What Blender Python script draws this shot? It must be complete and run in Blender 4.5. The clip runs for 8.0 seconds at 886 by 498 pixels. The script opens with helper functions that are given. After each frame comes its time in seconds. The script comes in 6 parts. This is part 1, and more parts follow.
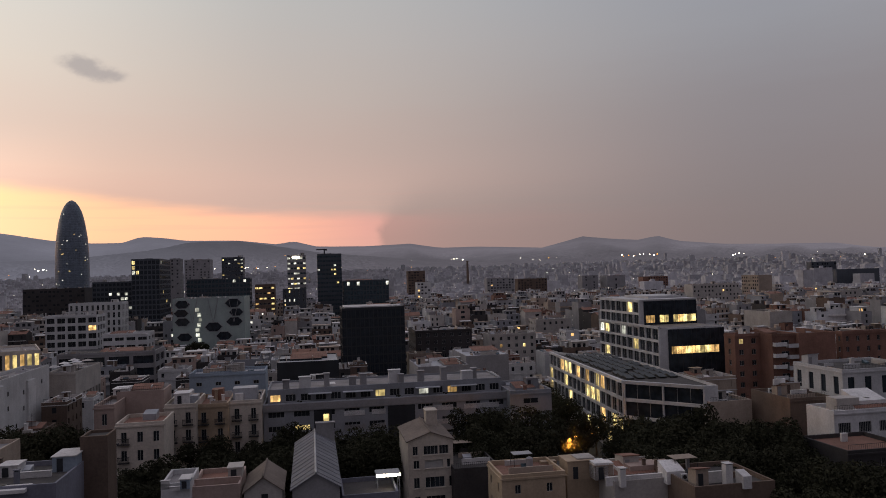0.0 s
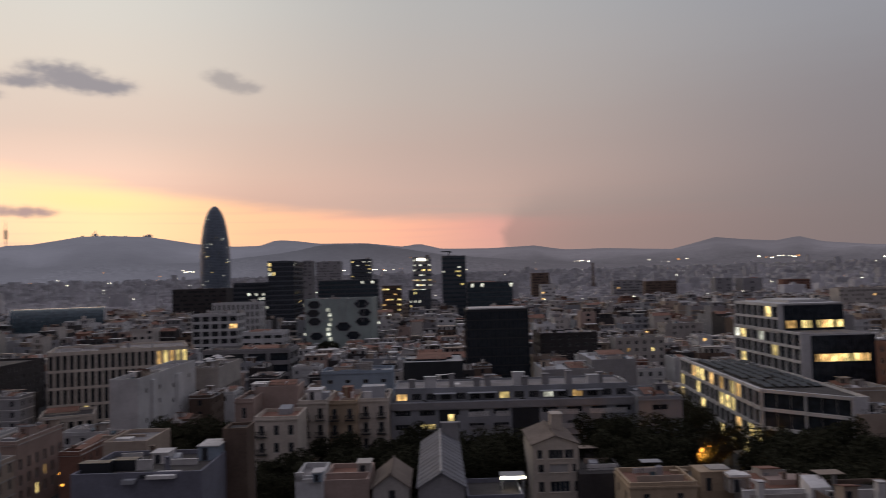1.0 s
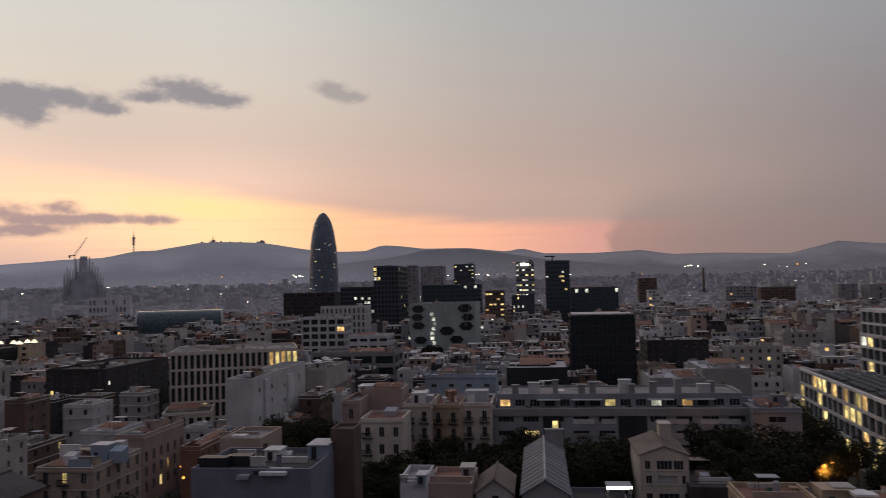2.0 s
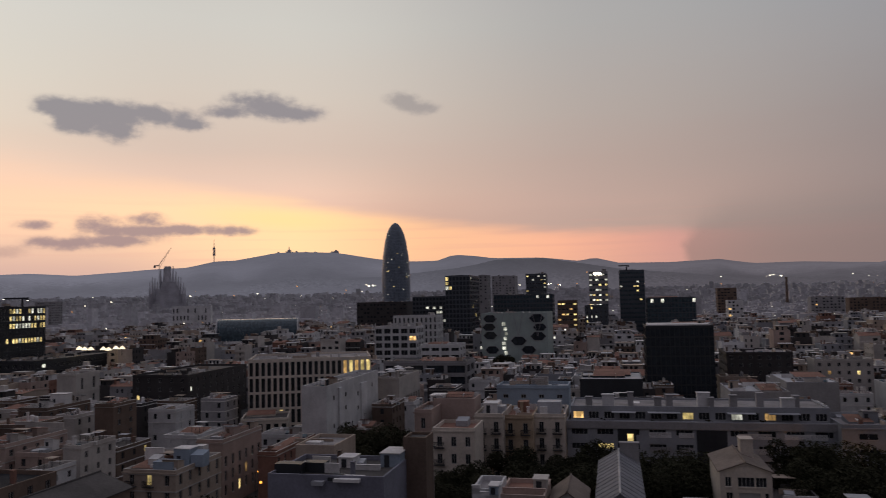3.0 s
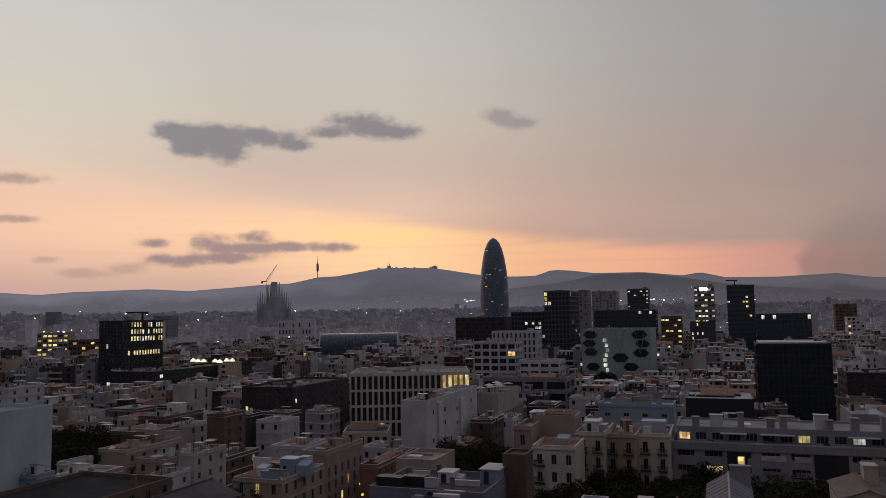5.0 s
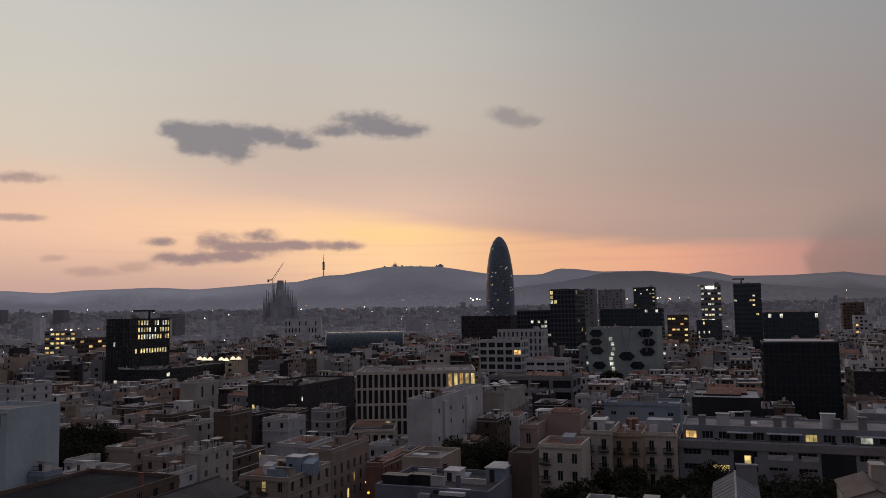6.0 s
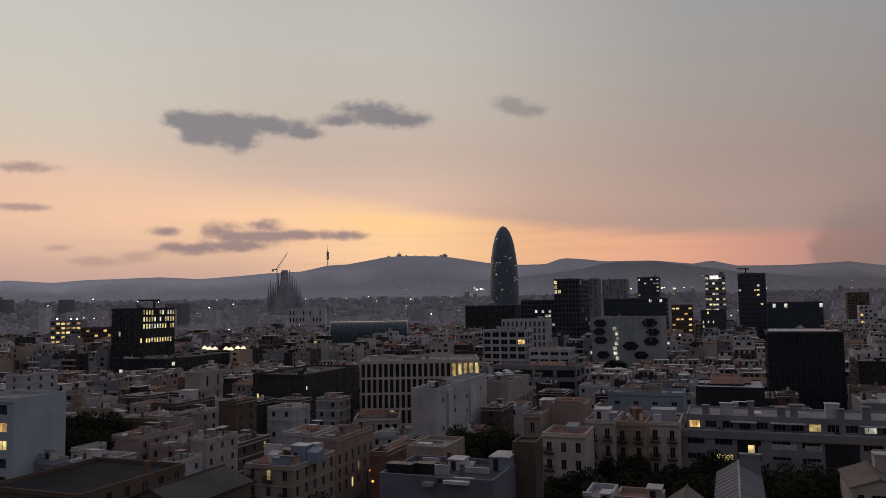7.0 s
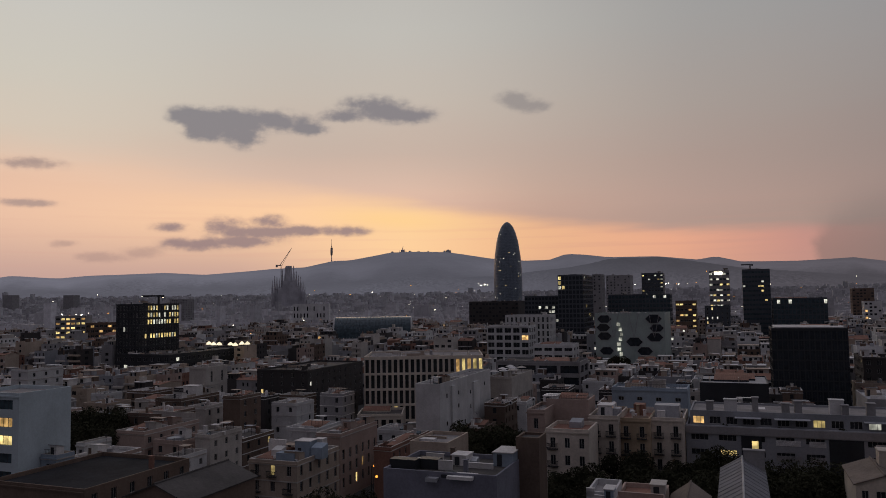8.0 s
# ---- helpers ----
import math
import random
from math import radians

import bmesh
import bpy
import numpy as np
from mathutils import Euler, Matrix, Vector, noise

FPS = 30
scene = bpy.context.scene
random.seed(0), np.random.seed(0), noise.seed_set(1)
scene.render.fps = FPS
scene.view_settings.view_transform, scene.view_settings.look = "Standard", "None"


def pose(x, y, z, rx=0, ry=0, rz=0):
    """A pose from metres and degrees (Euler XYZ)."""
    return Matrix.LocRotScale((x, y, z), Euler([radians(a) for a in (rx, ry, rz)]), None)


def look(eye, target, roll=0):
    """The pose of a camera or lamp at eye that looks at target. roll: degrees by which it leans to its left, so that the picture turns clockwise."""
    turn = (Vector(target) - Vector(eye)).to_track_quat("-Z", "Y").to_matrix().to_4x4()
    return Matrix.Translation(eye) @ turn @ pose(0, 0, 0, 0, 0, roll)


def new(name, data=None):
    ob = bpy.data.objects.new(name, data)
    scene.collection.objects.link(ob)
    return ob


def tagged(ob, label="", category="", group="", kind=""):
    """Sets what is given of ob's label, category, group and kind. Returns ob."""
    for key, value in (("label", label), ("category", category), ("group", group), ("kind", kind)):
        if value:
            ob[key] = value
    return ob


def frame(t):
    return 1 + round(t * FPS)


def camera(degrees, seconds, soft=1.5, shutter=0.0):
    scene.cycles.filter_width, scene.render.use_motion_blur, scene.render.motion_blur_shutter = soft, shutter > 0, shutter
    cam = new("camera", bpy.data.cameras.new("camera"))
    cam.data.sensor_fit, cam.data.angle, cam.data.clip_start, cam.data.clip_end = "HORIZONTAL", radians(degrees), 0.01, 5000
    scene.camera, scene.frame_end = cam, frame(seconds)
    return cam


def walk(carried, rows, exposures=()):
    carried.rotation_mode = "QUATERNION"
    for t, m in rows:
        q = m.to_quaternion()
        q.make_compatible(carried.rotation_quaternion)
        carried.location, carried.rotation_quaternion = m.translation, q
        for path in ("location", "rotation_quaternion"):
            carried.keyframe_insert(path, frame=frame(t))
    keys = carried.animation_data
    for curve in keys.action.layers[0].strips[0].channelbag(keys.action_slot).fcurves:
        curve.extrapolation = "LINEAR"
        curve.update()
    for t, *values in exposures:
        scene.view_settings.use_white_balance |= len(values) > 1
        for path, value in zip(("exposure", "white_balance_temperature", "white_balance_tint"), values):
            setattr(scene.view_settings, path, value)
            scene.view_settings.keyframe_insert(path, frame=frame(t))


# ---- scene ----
EYE = 44.0  # over the street
cam = camera(60.836, 8.0, soft=0.9, shutter=0.6)
# seconds, yaw to the left, pitch, roll: the camera is held on a terrace and turns where it stands
ROWS = [
    (0, -0.000, 1.934, 1.726),
    (0.2, 0.209, 2.031, 1.729),
    (0.35, 1.010, 2.103, 1.732),
    (0.5, 2.537, 2.176, 1.734),
    (0.75, 5.698, 2.263, 1.653),
    (1, 9.374, 2.349, 1.573),
    (1.25, 12.084, 2.408, 1.486),
    (1.5, 13.883, 2.466, 1.400),
    (1.7, 15.285, 2.638, 1.374),
    (2.8, 21.525, 3.586, 1.228),
    (3, 22.582, 3.758, 1.202),
    (3.5, 24.694, 3.995, 1.123),
    (4, 27.008, 4.123, 1.064),
    (4.5, 28.938, 4.070, 0.915),
    (5, 30.016, 5.053, 0.989),
    (6.5, 30.616, 4.689, 0.915),
    (7, 30.782, 4.172, 0.926),
    (7.5, 30.955, 3.991, 0.896),
    (8, 31.075, 3.855, 0.894),
]
walk(cam, [(t, pose(0, 0, EYE, 90 + pitch, 0, yaw) @ pose(0, 0, 0, 0, 0, -roll)) for t, yaw, pitch, roll in ROWS],
     [(0.0, 0.0), (0.5, -0.02), (1.0, -0.07), (1.5, -0.12), (3.0, -0.24), (4.0, -0.34), (5.0, -0.42), (6.5, -0.5), (8.0, -0.52)])


# ---- sky and light ----
def lin(r, g, b):
    return tuple((c / 255 / 12.92 if c < 11 else ((c / 255 + 0.055) / 1.055) ** 2.4) for c in (r, g, b)) + (1.0,)


class Nodes:
    """Short-hand for building a node tree."""

    def __init__(self, tree):
        self.tree = tree
        tree.nodes.clear()

    def add(self, kind, inputs=None, **settings):
        n = self.tree.nodes.new(kind)
        for k, v in settings.items():
            setattr(n, k, v)
        for k, v in (inputs or {}).items():
            self.set(n, k, v)
        return n

    def set(self, n, k, v):
        if isinstance(v, bpy.types.NodeSocket):
            self.tree.links.new(v, n.inputs[k])
        else:
            n.inputs[k].default_value = v

    def math(self, op, a, b=0.0, c=0.0):
        return self.add("ShaderNodeMath", {0: a, 1: b, 2: c}, operation=op).outputs[0]

    def span(self, v, a, b, c=0.0, d=1.0, smooth=True):
        n = self.add("ShaderNodeMapRange", {"Value": v, "From Min": a, "From Max": b, "To Min": c, "To Max": d})
        n.interpolation_type = "SMOOTHSTEP" if smooth else "LINEAR"
        return n.outputs[0]

    def ramp(self, v, stops):
        n = self.add("ShaderNodeValToRGB", {0: v})
        el = n.color_ramp.elements
        while len(el) < len(stops):
            el.new(0.5)
        for e, (p, col) in zip(el, stops):
            e.position, e.color = p, col
        return n.outputs[0]

    def mix(self, f, a, b, blend="MIX"):
        n = self.add("ShaderNodeMix", data_type="RGBA", blend_type=blend)
        self.set(n, 0, f), self.set(n, 6, a), self.set(n, 7, b)
        return n.outputs[2]

    def noise(self, vec, scale, detail=3.0, rough=0.5, out=0):
        return self.add("ShaderNodeTexNoise", {"Vector": vec, "Scale": scale, "Detail": detail, "Roughness": rough}).outputs[out]


def sky_stops(*rows):
    return [((e + 5) / 95, lin(*c)) for e, c in rows]


world = bpy.data.worlds.new("dusk_sky")
scene.world = world
world.use_nodes = True
N = Nodes(world.node_tree)
way = N.add("ShaderNodeTexCoord").outputs["Generated"]
sep = N.add("ShaderNodeSeparateXYZ", {0: way})
az = N.math("MULTIPLY", N.math("ARCTAN2", sep.outputs[0], sep.outputs[1]), 57.2958)
el = N.math("MULTIPLY", N.math("ARCSINE", sep.outputs[2]), 57.2958)
flat = N.add("ShaderNodeCombineXYZ", {0: N.math("MULTIPLY", az, 0.12), 1: N.math("MULTIPLY", el, 0.8), 2: 0.0}).outputs[0]
streak = N.math("SUBTRACT", N.noise(flat, 0.9, 4.0, 0.55), 0.5)
lift = N.math("ADD", N.math("ADD", el, 5.0), N.math("MULTIPLY", streak, 1.2))
high = N.math("DIVIDE", lift, 95.0)
far_left = N.ramp(high, sky_stops((0, (184, 156, 152)), (5, (212, 170, 156)), (9, (238, 202, 178)), (12, (228, 212, 194)), (16, (220, 213, 200)), (21, (214, 211, 204)), (45, (168, 170, 180)), (90, (186, 181, 196))))
sunset = N.ramp(high, sky_stops((0, (190, 150, 142)), (5, (214, 168, 150)), (8, (224, 188, 168)), (11, (214, 190, 175)), (15, (212, 199, 186)), (20, (206, 202, 194)), (45, (167, 169, 180)), (90, (186, 181, 196))))
middle = N.ramp(high, sky_stops((0, (170, 146, 141)), (4, (184, 156, 147)), (7, (194, 164, 153)), (10, (186, 163, 153)), (14, (181, 168, 160)), (20, (174, 171, 168)), (40, (160, 160, 170)), (90, (186, 181, 196))))
rain = N.ramp(high, sky_stops((0, (116, 107, 109)), (3, (118, 109, 111)), (7, (122, 114, 117)), (12, (127, 122, 126)), (17, (136, 136, 142)), (24, (138, 143, 153)), (50, (150, 154, 168)), (90, (186, 181, 196))))
c1 = N.mix(N.span(az, -60.0, -40.0), far_left, sunset)
c2 = N.mix(N.span(az, -36.0, -10.0), c1, middle)


def blob(a, e, wa, we, rot=0.0):
    """How far a direction lies from a patch of the sky at that azimuth and height: 0 in the middle, 1 at the rim."""
    da = N.math("DIVIDE", N.math("SUBTRACT", az, a), wa)
    de = N.math("DIVIDE", N.math("SUBTRACT", N.math("SUBTRACT", el, e), N.math("MULTIPLY", N.math("SUBTRACT", az, a), rot)), we)
    return N.math("ADD", N.math("MULTIPLY", da, da), N.math("MULTIPLY", de, de))


# the afterglow: a band under a veil whose lower rim sinks to the right
rim = N.ramp(N.span(az, -70.0, 0.0, 0.0, 1.0, False), [(p_, (e_ / 12, e_ / 12, e_ / 12, 1)) for p_, e_ in ((0.0, 10.5), (0.2, 9.2), (0.42, 8.2), (0.56, 6.9), (0.68, 5.7), (0.8, 5.1), (0.92, 4.7))])
under = N.math("SUBTRACT", N.math("MULTIPLY", rim, 12.0), N.math("ADD", el, N.math("MULTIPLY", streak, 1.5)))
width = N.span(az, -62.0, -28.0, 3.0, 0.8)
band = N.span(N.math("DIVIDE", under, width), -0.7, 1.0)
ember = N.ramp(N.span(az, -70.0, 0.0, 0.0, 1.0, False), [(0.0, lin(226, 184, 164)), (0.2, lin(242, 198, 166)), (0.4, lin(255, 208, 164)), (0.52, lin(255, 210, 158)), (0.64, lin(255, 198, 152)), (0.8, lin(252, 182, 150)), (0.92, lin(224, 160, 148))])
c2 = N.mix(N.math("MULTIPLY", band, N.span(az, 3.0, -7.0, 0.35, 0.92)), c2, ember)
c2 = N.mix(N.math("MULTIPLY", N.span(el, 4.0, 0.5), 0.5), c2, lin(206, 164, 150))
# dull haze low over the plain beside the afterglow
c2 = N.mix(N.math("MULTIPLY", N.math("MULTIPLY", N.span(el, 6.5, 1.5), N.span(az, -34.0, -48.0)), 0.75), c2, lin(186, 154, 150))
lines = N.math("SUBTRACT", N.noise(N.add("ShaderNodeCombineXYZ", {0: N.math("MULTIPLY", az, 0.05), 1: N.math("MULTIPLY", el, 1.7), 2: 8.0}).outputs[0], 1.6, 3.0, 0.5), 0.5)
shade = N.math("MULTIPLY", N.math("MULTIPLY", N.span(lines, 0.0, 0.22), N.span(el, 9.0, 4.0)), 0.2)
c2 = N.mix(shade, c2, lin(212, 158, 146))
# the rain curtain has a sharp edge low down and a soft one above
over = N.math("MAXIMUM", N.math("SUBTRACT", el, 3.6), 0.0)
edge = N.math("ADD", N.math("ADD", -5.9, N.math("MULTIPLY", N.noise(way, 40.0, 4.0), 1.7)), N.math("MULTIPLY", over, 0.25))
low = N.span(N.math("DIVIDE", N.math("SUBTRACT", az, edge), N.math("ADD", 0.8, N.math("MULTIPLY", over, 1.3))), -0.4, 1.0)
soft = N.span(az, -20.0, 26.0)
fade = N.math("MULTIPLY", N.span(el, 9.0, 2.5), 0.45)
rainy = N.math("ADD", N.math("MULTIPLY", low, fade), N.math("MULTIPLY", soft, N.math("SUBTRACT", 1.0, fade)))
c3 = N.mix(rainy, c2, rain)
behind = N.ramp(high, sky_stops((0, (88, 86, 94)), (20, (96, 94, 103)), (50, (140, 137, 150)), (90, (186, 181, 196))))
back = N.math("MAXIMUM", N.span(az, 45.0, 100.0), N.span(az, -75.0, -125.0))
c4 = N.mix(back, c3, behind)


glow = N.math("EXPONENT", N.math("MULTIPLY", blob(-34.6, 6.1, 5.0, 0.75, -0.06), -1.0))
c5 = N.mix(N.math("MULTIPLY", glow, 0.75), c4, lin(255, 210, 146))
# evening clouds, each a torn patch
puff = N.add("ShaderNodeCombineXYZ", {0: N.math("MULTIPLY", az, 0.5), 1: N.math("MULTIPLY", el, 0.8), 2: 3.0}).outputs[0]
torn = N.math("SUBTRACT", N.noise(puff, 1.5, 4.5, 0.58), 0.5)


def cloud(under, tint, thick, merge, *lobes):
    """A torn evening cloud over the sky behind it, heaped from soft lobes: azimuth, height, half width, half height;
    merge: how far the lobes run into one another."""
    heap = None
    for a, e, wa, we in lobes:
        one = N.math("EXPONENT", N.math("MULTIPLY", blob(a, e, wa, we), -1.0))
        heap = one if heap is None else N.math("MULTIPLY_ADD", N.math("MINIMUM", heap, one), merge, N.math("MAXIMUM", heap, one))
    heap = N.math("ADD", heap, N.math("MULTIPLY", N.math("MULTIPLY", torn, 1.5), N.span(heap, 0.0, 0.5)))
    return N.mix(N.math("MULTIPLY", N.span(heap, 0.12, 1.0), thick), under, tint)


col = cloud(c5, lin(130, 127, 135), 0.85, 0.6, (-49.8, 13.4, 1.58, 0.67), (-47.4, 13.3, 2.96, 0.88), (-43.9, 13.4, 3.06, 0.77), (-41.2, 12.8, 1.48, 0.46), (-45.8, 12.0, 1.28, 0.80), (-48.6, 12.3, 1.58, 0.62))
col = cloud(col, lin(130, 126, 134), 0.85, 0.75, (-36.3, 14.6, 2.57, 0.77), (-33.6, 13.9, 2.27, 0.67), (-38.5, 13.8, 1.78, 0.46))
col = cloud(col, lin(140, 134, 136), 0.62, 0.6, (-25.6, 15.0, 1.28, 0.62), (-24.1, 14.4, 1.38, 0.57))
col = cloud(col, lin(146, 124, 128), 0.9, 0.3, (-47.2, 5.6, 1.48, 0.72), (-44.0, 6.0, 1.28, 0.57), (-45.2, 5.2, 2.96, 0.51), (-41.2, 5.3, 3.06, 0.46), (-38.4, 5.3, 1.78, 0.41), (-49.1, 4.3, 2.57, 0.51), (-46.2, 4.5, 2.96, 0.51), (-51.1, 5.5, 1.38, 0.36))
col = cloud(col, lin(158, 136, 134), 0.75, 0.2, (-59.9, 9.5, 2.17, 0.46), (-60.0, 6.9, 1.88, 0.31))
col = cloud(col, lin(160, 132, 130), 0.5, 0.2, (-57.8, 4.2, 0.89, 0.31), (-55.5, 3.3, 2.07, 0.41), (-52.9, 3.7, 1.38, 0.46))
sky = N.add("ShaderNodeTexSky", sky_type="NISHITA", sun_disc=False, sun_elevation=radians(-2.0), sun_rotation=radians(-34.0))
air = N.add("ShaderNodeBackground", {0: sky.outputs[0], 1: 0.05})
blaze = N.math("MULTIPLY_ADD", N.math("MULTIPLY", N.span(az, -22.0, -34.0), N.span(el, 12.0, 7.0)), 0.2, 1.2)
dusk = N.add("ShaderNodeBackground", {0: col, 1: blaze})
both = N.add("ShaderNodeAddShader", {0: dusk.outputs[0], 1: air.outputs[0]})
N.add("ShaderNodeOutputWorld", {0: both.outputs[0]})

sun = new("sun", bpy.data.lights.new("sun", "SUN"))
sun.data.energy, sun.data.angle, sun.data.color = 0.12, radians(25), (1.0, 0.72, 0.5)
sun.matrix_world = look((0, 0, 400), (400 * math.sin(radians(34)), -400 * math.cos(radians(34)), 400 - 45))


# ---- materials ----
def surface(name, base, rough=0.85, vary=0.25, grain=1.5, bump=0.15, metal=0.0, per_object=0.12, island=0.0, spec=0.3):
    """A wall, roof or ground surface: stains at a large scale, grain at a small one, streaks of rain."""
    m = bpy.data.materials.new(name)
    m.use_nodes = True
    n = Nodes(m.node_tree)
    pos = n.add("ShaderNodeNewGeometry").outputs["Position"]
    low_n = n.noise(pos, 0.12 * grain, 4.0, 0.6)
    fine = n.noise(pos, 1.7 * grain, 5.0, 0.7)
    stretched = n.add("ShaderNodeVectorMath", {0: pos, 1: (1.0, 1.0, 0.12)}, operation="MULTIPLY").outputs[0]
    rainy_streaks = n.noise(stretched, 0.5 * grain, 4.0, 0.65)
    tone = n.math("ADD", n.math("ADD", n.span(low_n, 0.3, 0.7, -0.5, 0.5), n.span(fine, 0.3, 0.7, -0.4, 0.4)), n.span(rainy_streaks, 0.35, 0.75, 0.1, -0.3))
    value = n.math("MULTIPLY_ADD", tone, vary, 1.0)
    if per_object:
        value = n.math("MULTIPLY", value, n.span(n.add("ShaderNodeObjectInfo").outputs["Random"], 0, 1, 1 - per_object, 1 + per_object, False))
    if island:
        value = n.math("MULTIPLY", value, n.span(n.add("ShaderNodeNewGeometry").outputs["Random Per Island"], 0, 1, 1 - island, 1 + island, False))
    rgb = n.mix(1.0, (*base, 1.0), n.add("ShaderNodeCombineColor", {0: value, 1: value, 2: value}).outputs[0], "MULTIPLY")
    b = n.add("ShaderNodeBsdfPrincipled", {"Base Color": rgb, "Roughness": rough, "Metallic": metal, "Specular IOR Level": spec})
    if bump:
        n.set(b, "Normal", n.add("ShaderNodeBump", {"Strength": bump, "Distance": 0.05, "Height": fine}).outputs[0])
    n.add("ShaderNodeOutputMaterial", {0: b.outputs[0]})
    return m


def glass(name, base, rough=0.12):
    m = bpy.data.materials.new(name)
    m.use_nodes = True
    n = Nodes(m.node_tree)
    pos = n.add("ShaderNodeNewGeometry").outputs["Position"]
    v = n.span(n.noise(pos, 0.6, 2.0), 0.3, 0.7, 0.7, 1.3)
    rgb = n.mix(1.0, (*base, 1.0), n.add("ShaderNodeCombineColor", {0: v, 1: v, 2: v}).outputs[0], "MULTIPLY")
    b = n.add("ShaderNodeBsdfPrincipled", {"Base Color": rgb, "Roughness": rough, "IOR": 1.45, "Specular IOR Level": 0.35})
    n.add("ShaderNodeOutputMaterial", {0: b.outputs[0]})
    return m


def lamp(name, col, power, vary=0.5):
    """Lit panes and lamps: uneven as a furnished room behind is."""
    m = bpy.data.materials.new(name)
    m.use_nodes = True
    n = Nodes(m.node_tree)
    pos = n.add("ShaderNodeNewGeometry").outputs["Position"]
    patch = n.span(n.noise(pos, 0.55, 2.0), 0.35, 0.65, 1 - vary * 0.6, 1 + vary * 0.6)
    patch = n.math("MULTIPLY", patch, n.span(n.add("ShaderNodeObjectInfo").outputs["Random"], 0, 1, 1 - vary * 0.8, 1 + vary * 0.4, False))
    e = n.add("ShaderNodeEmission", {"Color": (*col, 1.0), "Strength": n.math("MULTIPLY", patch, power)})
    n.add("ShaderNodeOutputMaterial", {0: e.outputs[0]})
    return m


WHITE = surface("white_render", (0.53, 0.52, 0.52), vary=0.24)
LIME = surface("limewash", (0.60, 0.575, 0.56), vary=0.28, grain=2.0)
PALE = surface("pale_render", (0.42, 0.385, 0.355), vary=0.25)
GREY = surface("grey_concrete", (0.27, 0.26, 0.265), vary=0.22)
BEIGE = surface("beige_render", (0.36, 0.29, 0.235), vary=0.25)
CREAM = surface("cream_render", (0.52, 0.455, 0.39), vary=0.25)
LAVENDER = surface("lavender_grey_render", (0.17, 0.17, 0.205), vary=0.25)
PINK = surface("pink_render", (0.34, 0.255, 0.22), vary=0.22)
OCHRE = surface("ochre_render", (0.37, 0.28, 0.195), vary=0.25)
BROWN = surface("brown_brick", (0.135, 0.095, 0.074), vary=0.3)
BRICK = surface("red_brick", (0.20, 0.105, 0.078), vary=0.3)
DARKBRICK = surface("dark_brick", (0.05, 0.045, 0.045), vary=0.3)
DARK = surface("dark_cladding", (0.028, 0.030, 0.035), rough=0.5, vary=0.25)
BROWNTILE = surface("brown_roof_tile", (0.15, 0.12, 0.10), vary=0.35, grain=2.0)
FACADE = surface("grey_blue_facade", (0.245, 0.25, 0.268), vary=0.2)
# for the far towers: lifted above DARK, slight haze put into the colour
SLATE = surface("hazed_slate_cladding", (0.062, 0.07, 0.084), rough=0.5, vary=0.2)
GREENISH = surface("pale_green_membrane", (0.36, 0.42, 0.40), rough=0.5, vary=0.2)
BLUEGREY = surface("blue_grey_render", (0.27, 0.32, 0.38), vary=0.2)
ROOF = surface("roof_gravel", (0.215, 0.20, 0.20), vary=0.4, grain=2.0)
ROOFDARK = surface("roof_membrane", (0.065, 0.058, 0.056), vary=0.4)
TERRACOTTA = surface("terracotta_roof", (0.21, 0.11, 0.08), vary=0.35, grain=2.0)
METALROOF = surface("metal_roof", (0.33, 0.335, 0.355), rough=0.5, vary=0.25)
COOLWHITE = surface("cool_white_render", (0.44, 0.50, 0.53), vary=0.16)
FIBRE = surface("fibre_cement_roof", (0.15, 0.15, 0.165), rough=0.7, vary=0.3)
BLACKFELT = surface("near_black_roof_felt", (0.024, 0.024, 0.027), rough=0.95, vary=0.5, spec=0.1)
ASPHALT = surface("asphalt", (0.05, 0.05, 0.05), vary=0.35, per_object=0)
FRAME = surface("window_frame_paint", (0.35, 0.34, 0.33), vary=0.1, bump=0)
IRON = surface("dark_iron", (0.03, 0.03, 0.03), rough=0.6, bump=0)
GLASS = glass("window_glass", (0.025, 0.028, 0.032))
CURTAIN = glass("tinted_curtain_glass", (0.024, 0.03, 0.038), 0.12)
TEAL = glass("teal_glass", (0.045, 0.068, 0.082), 0.18)
WARM = lamp("warm_lit_pane", (1.0, 0.60, 0.22), 1.05, 0.85)
YELLOW = lamp("yellow_lit_pane", (1.0, 0.76, 0.30), 1.2, 0.85)
COOL = lamp("cool_lit_pane", (0.95, 0.95, 0.80), 0.9, 0.85)
ORANGE = lamp("orange_lamp", (1.0, 0.40, 0.06), 2.6, 0.1)
BULB = lamp("white_lamp", (1.0, 0.9, 0.68), 9.0, 0.1)


PARASOL = lamp("lit_parasol_cloth", (1.0, 0.86, 0.6), 1.7, 0.2)


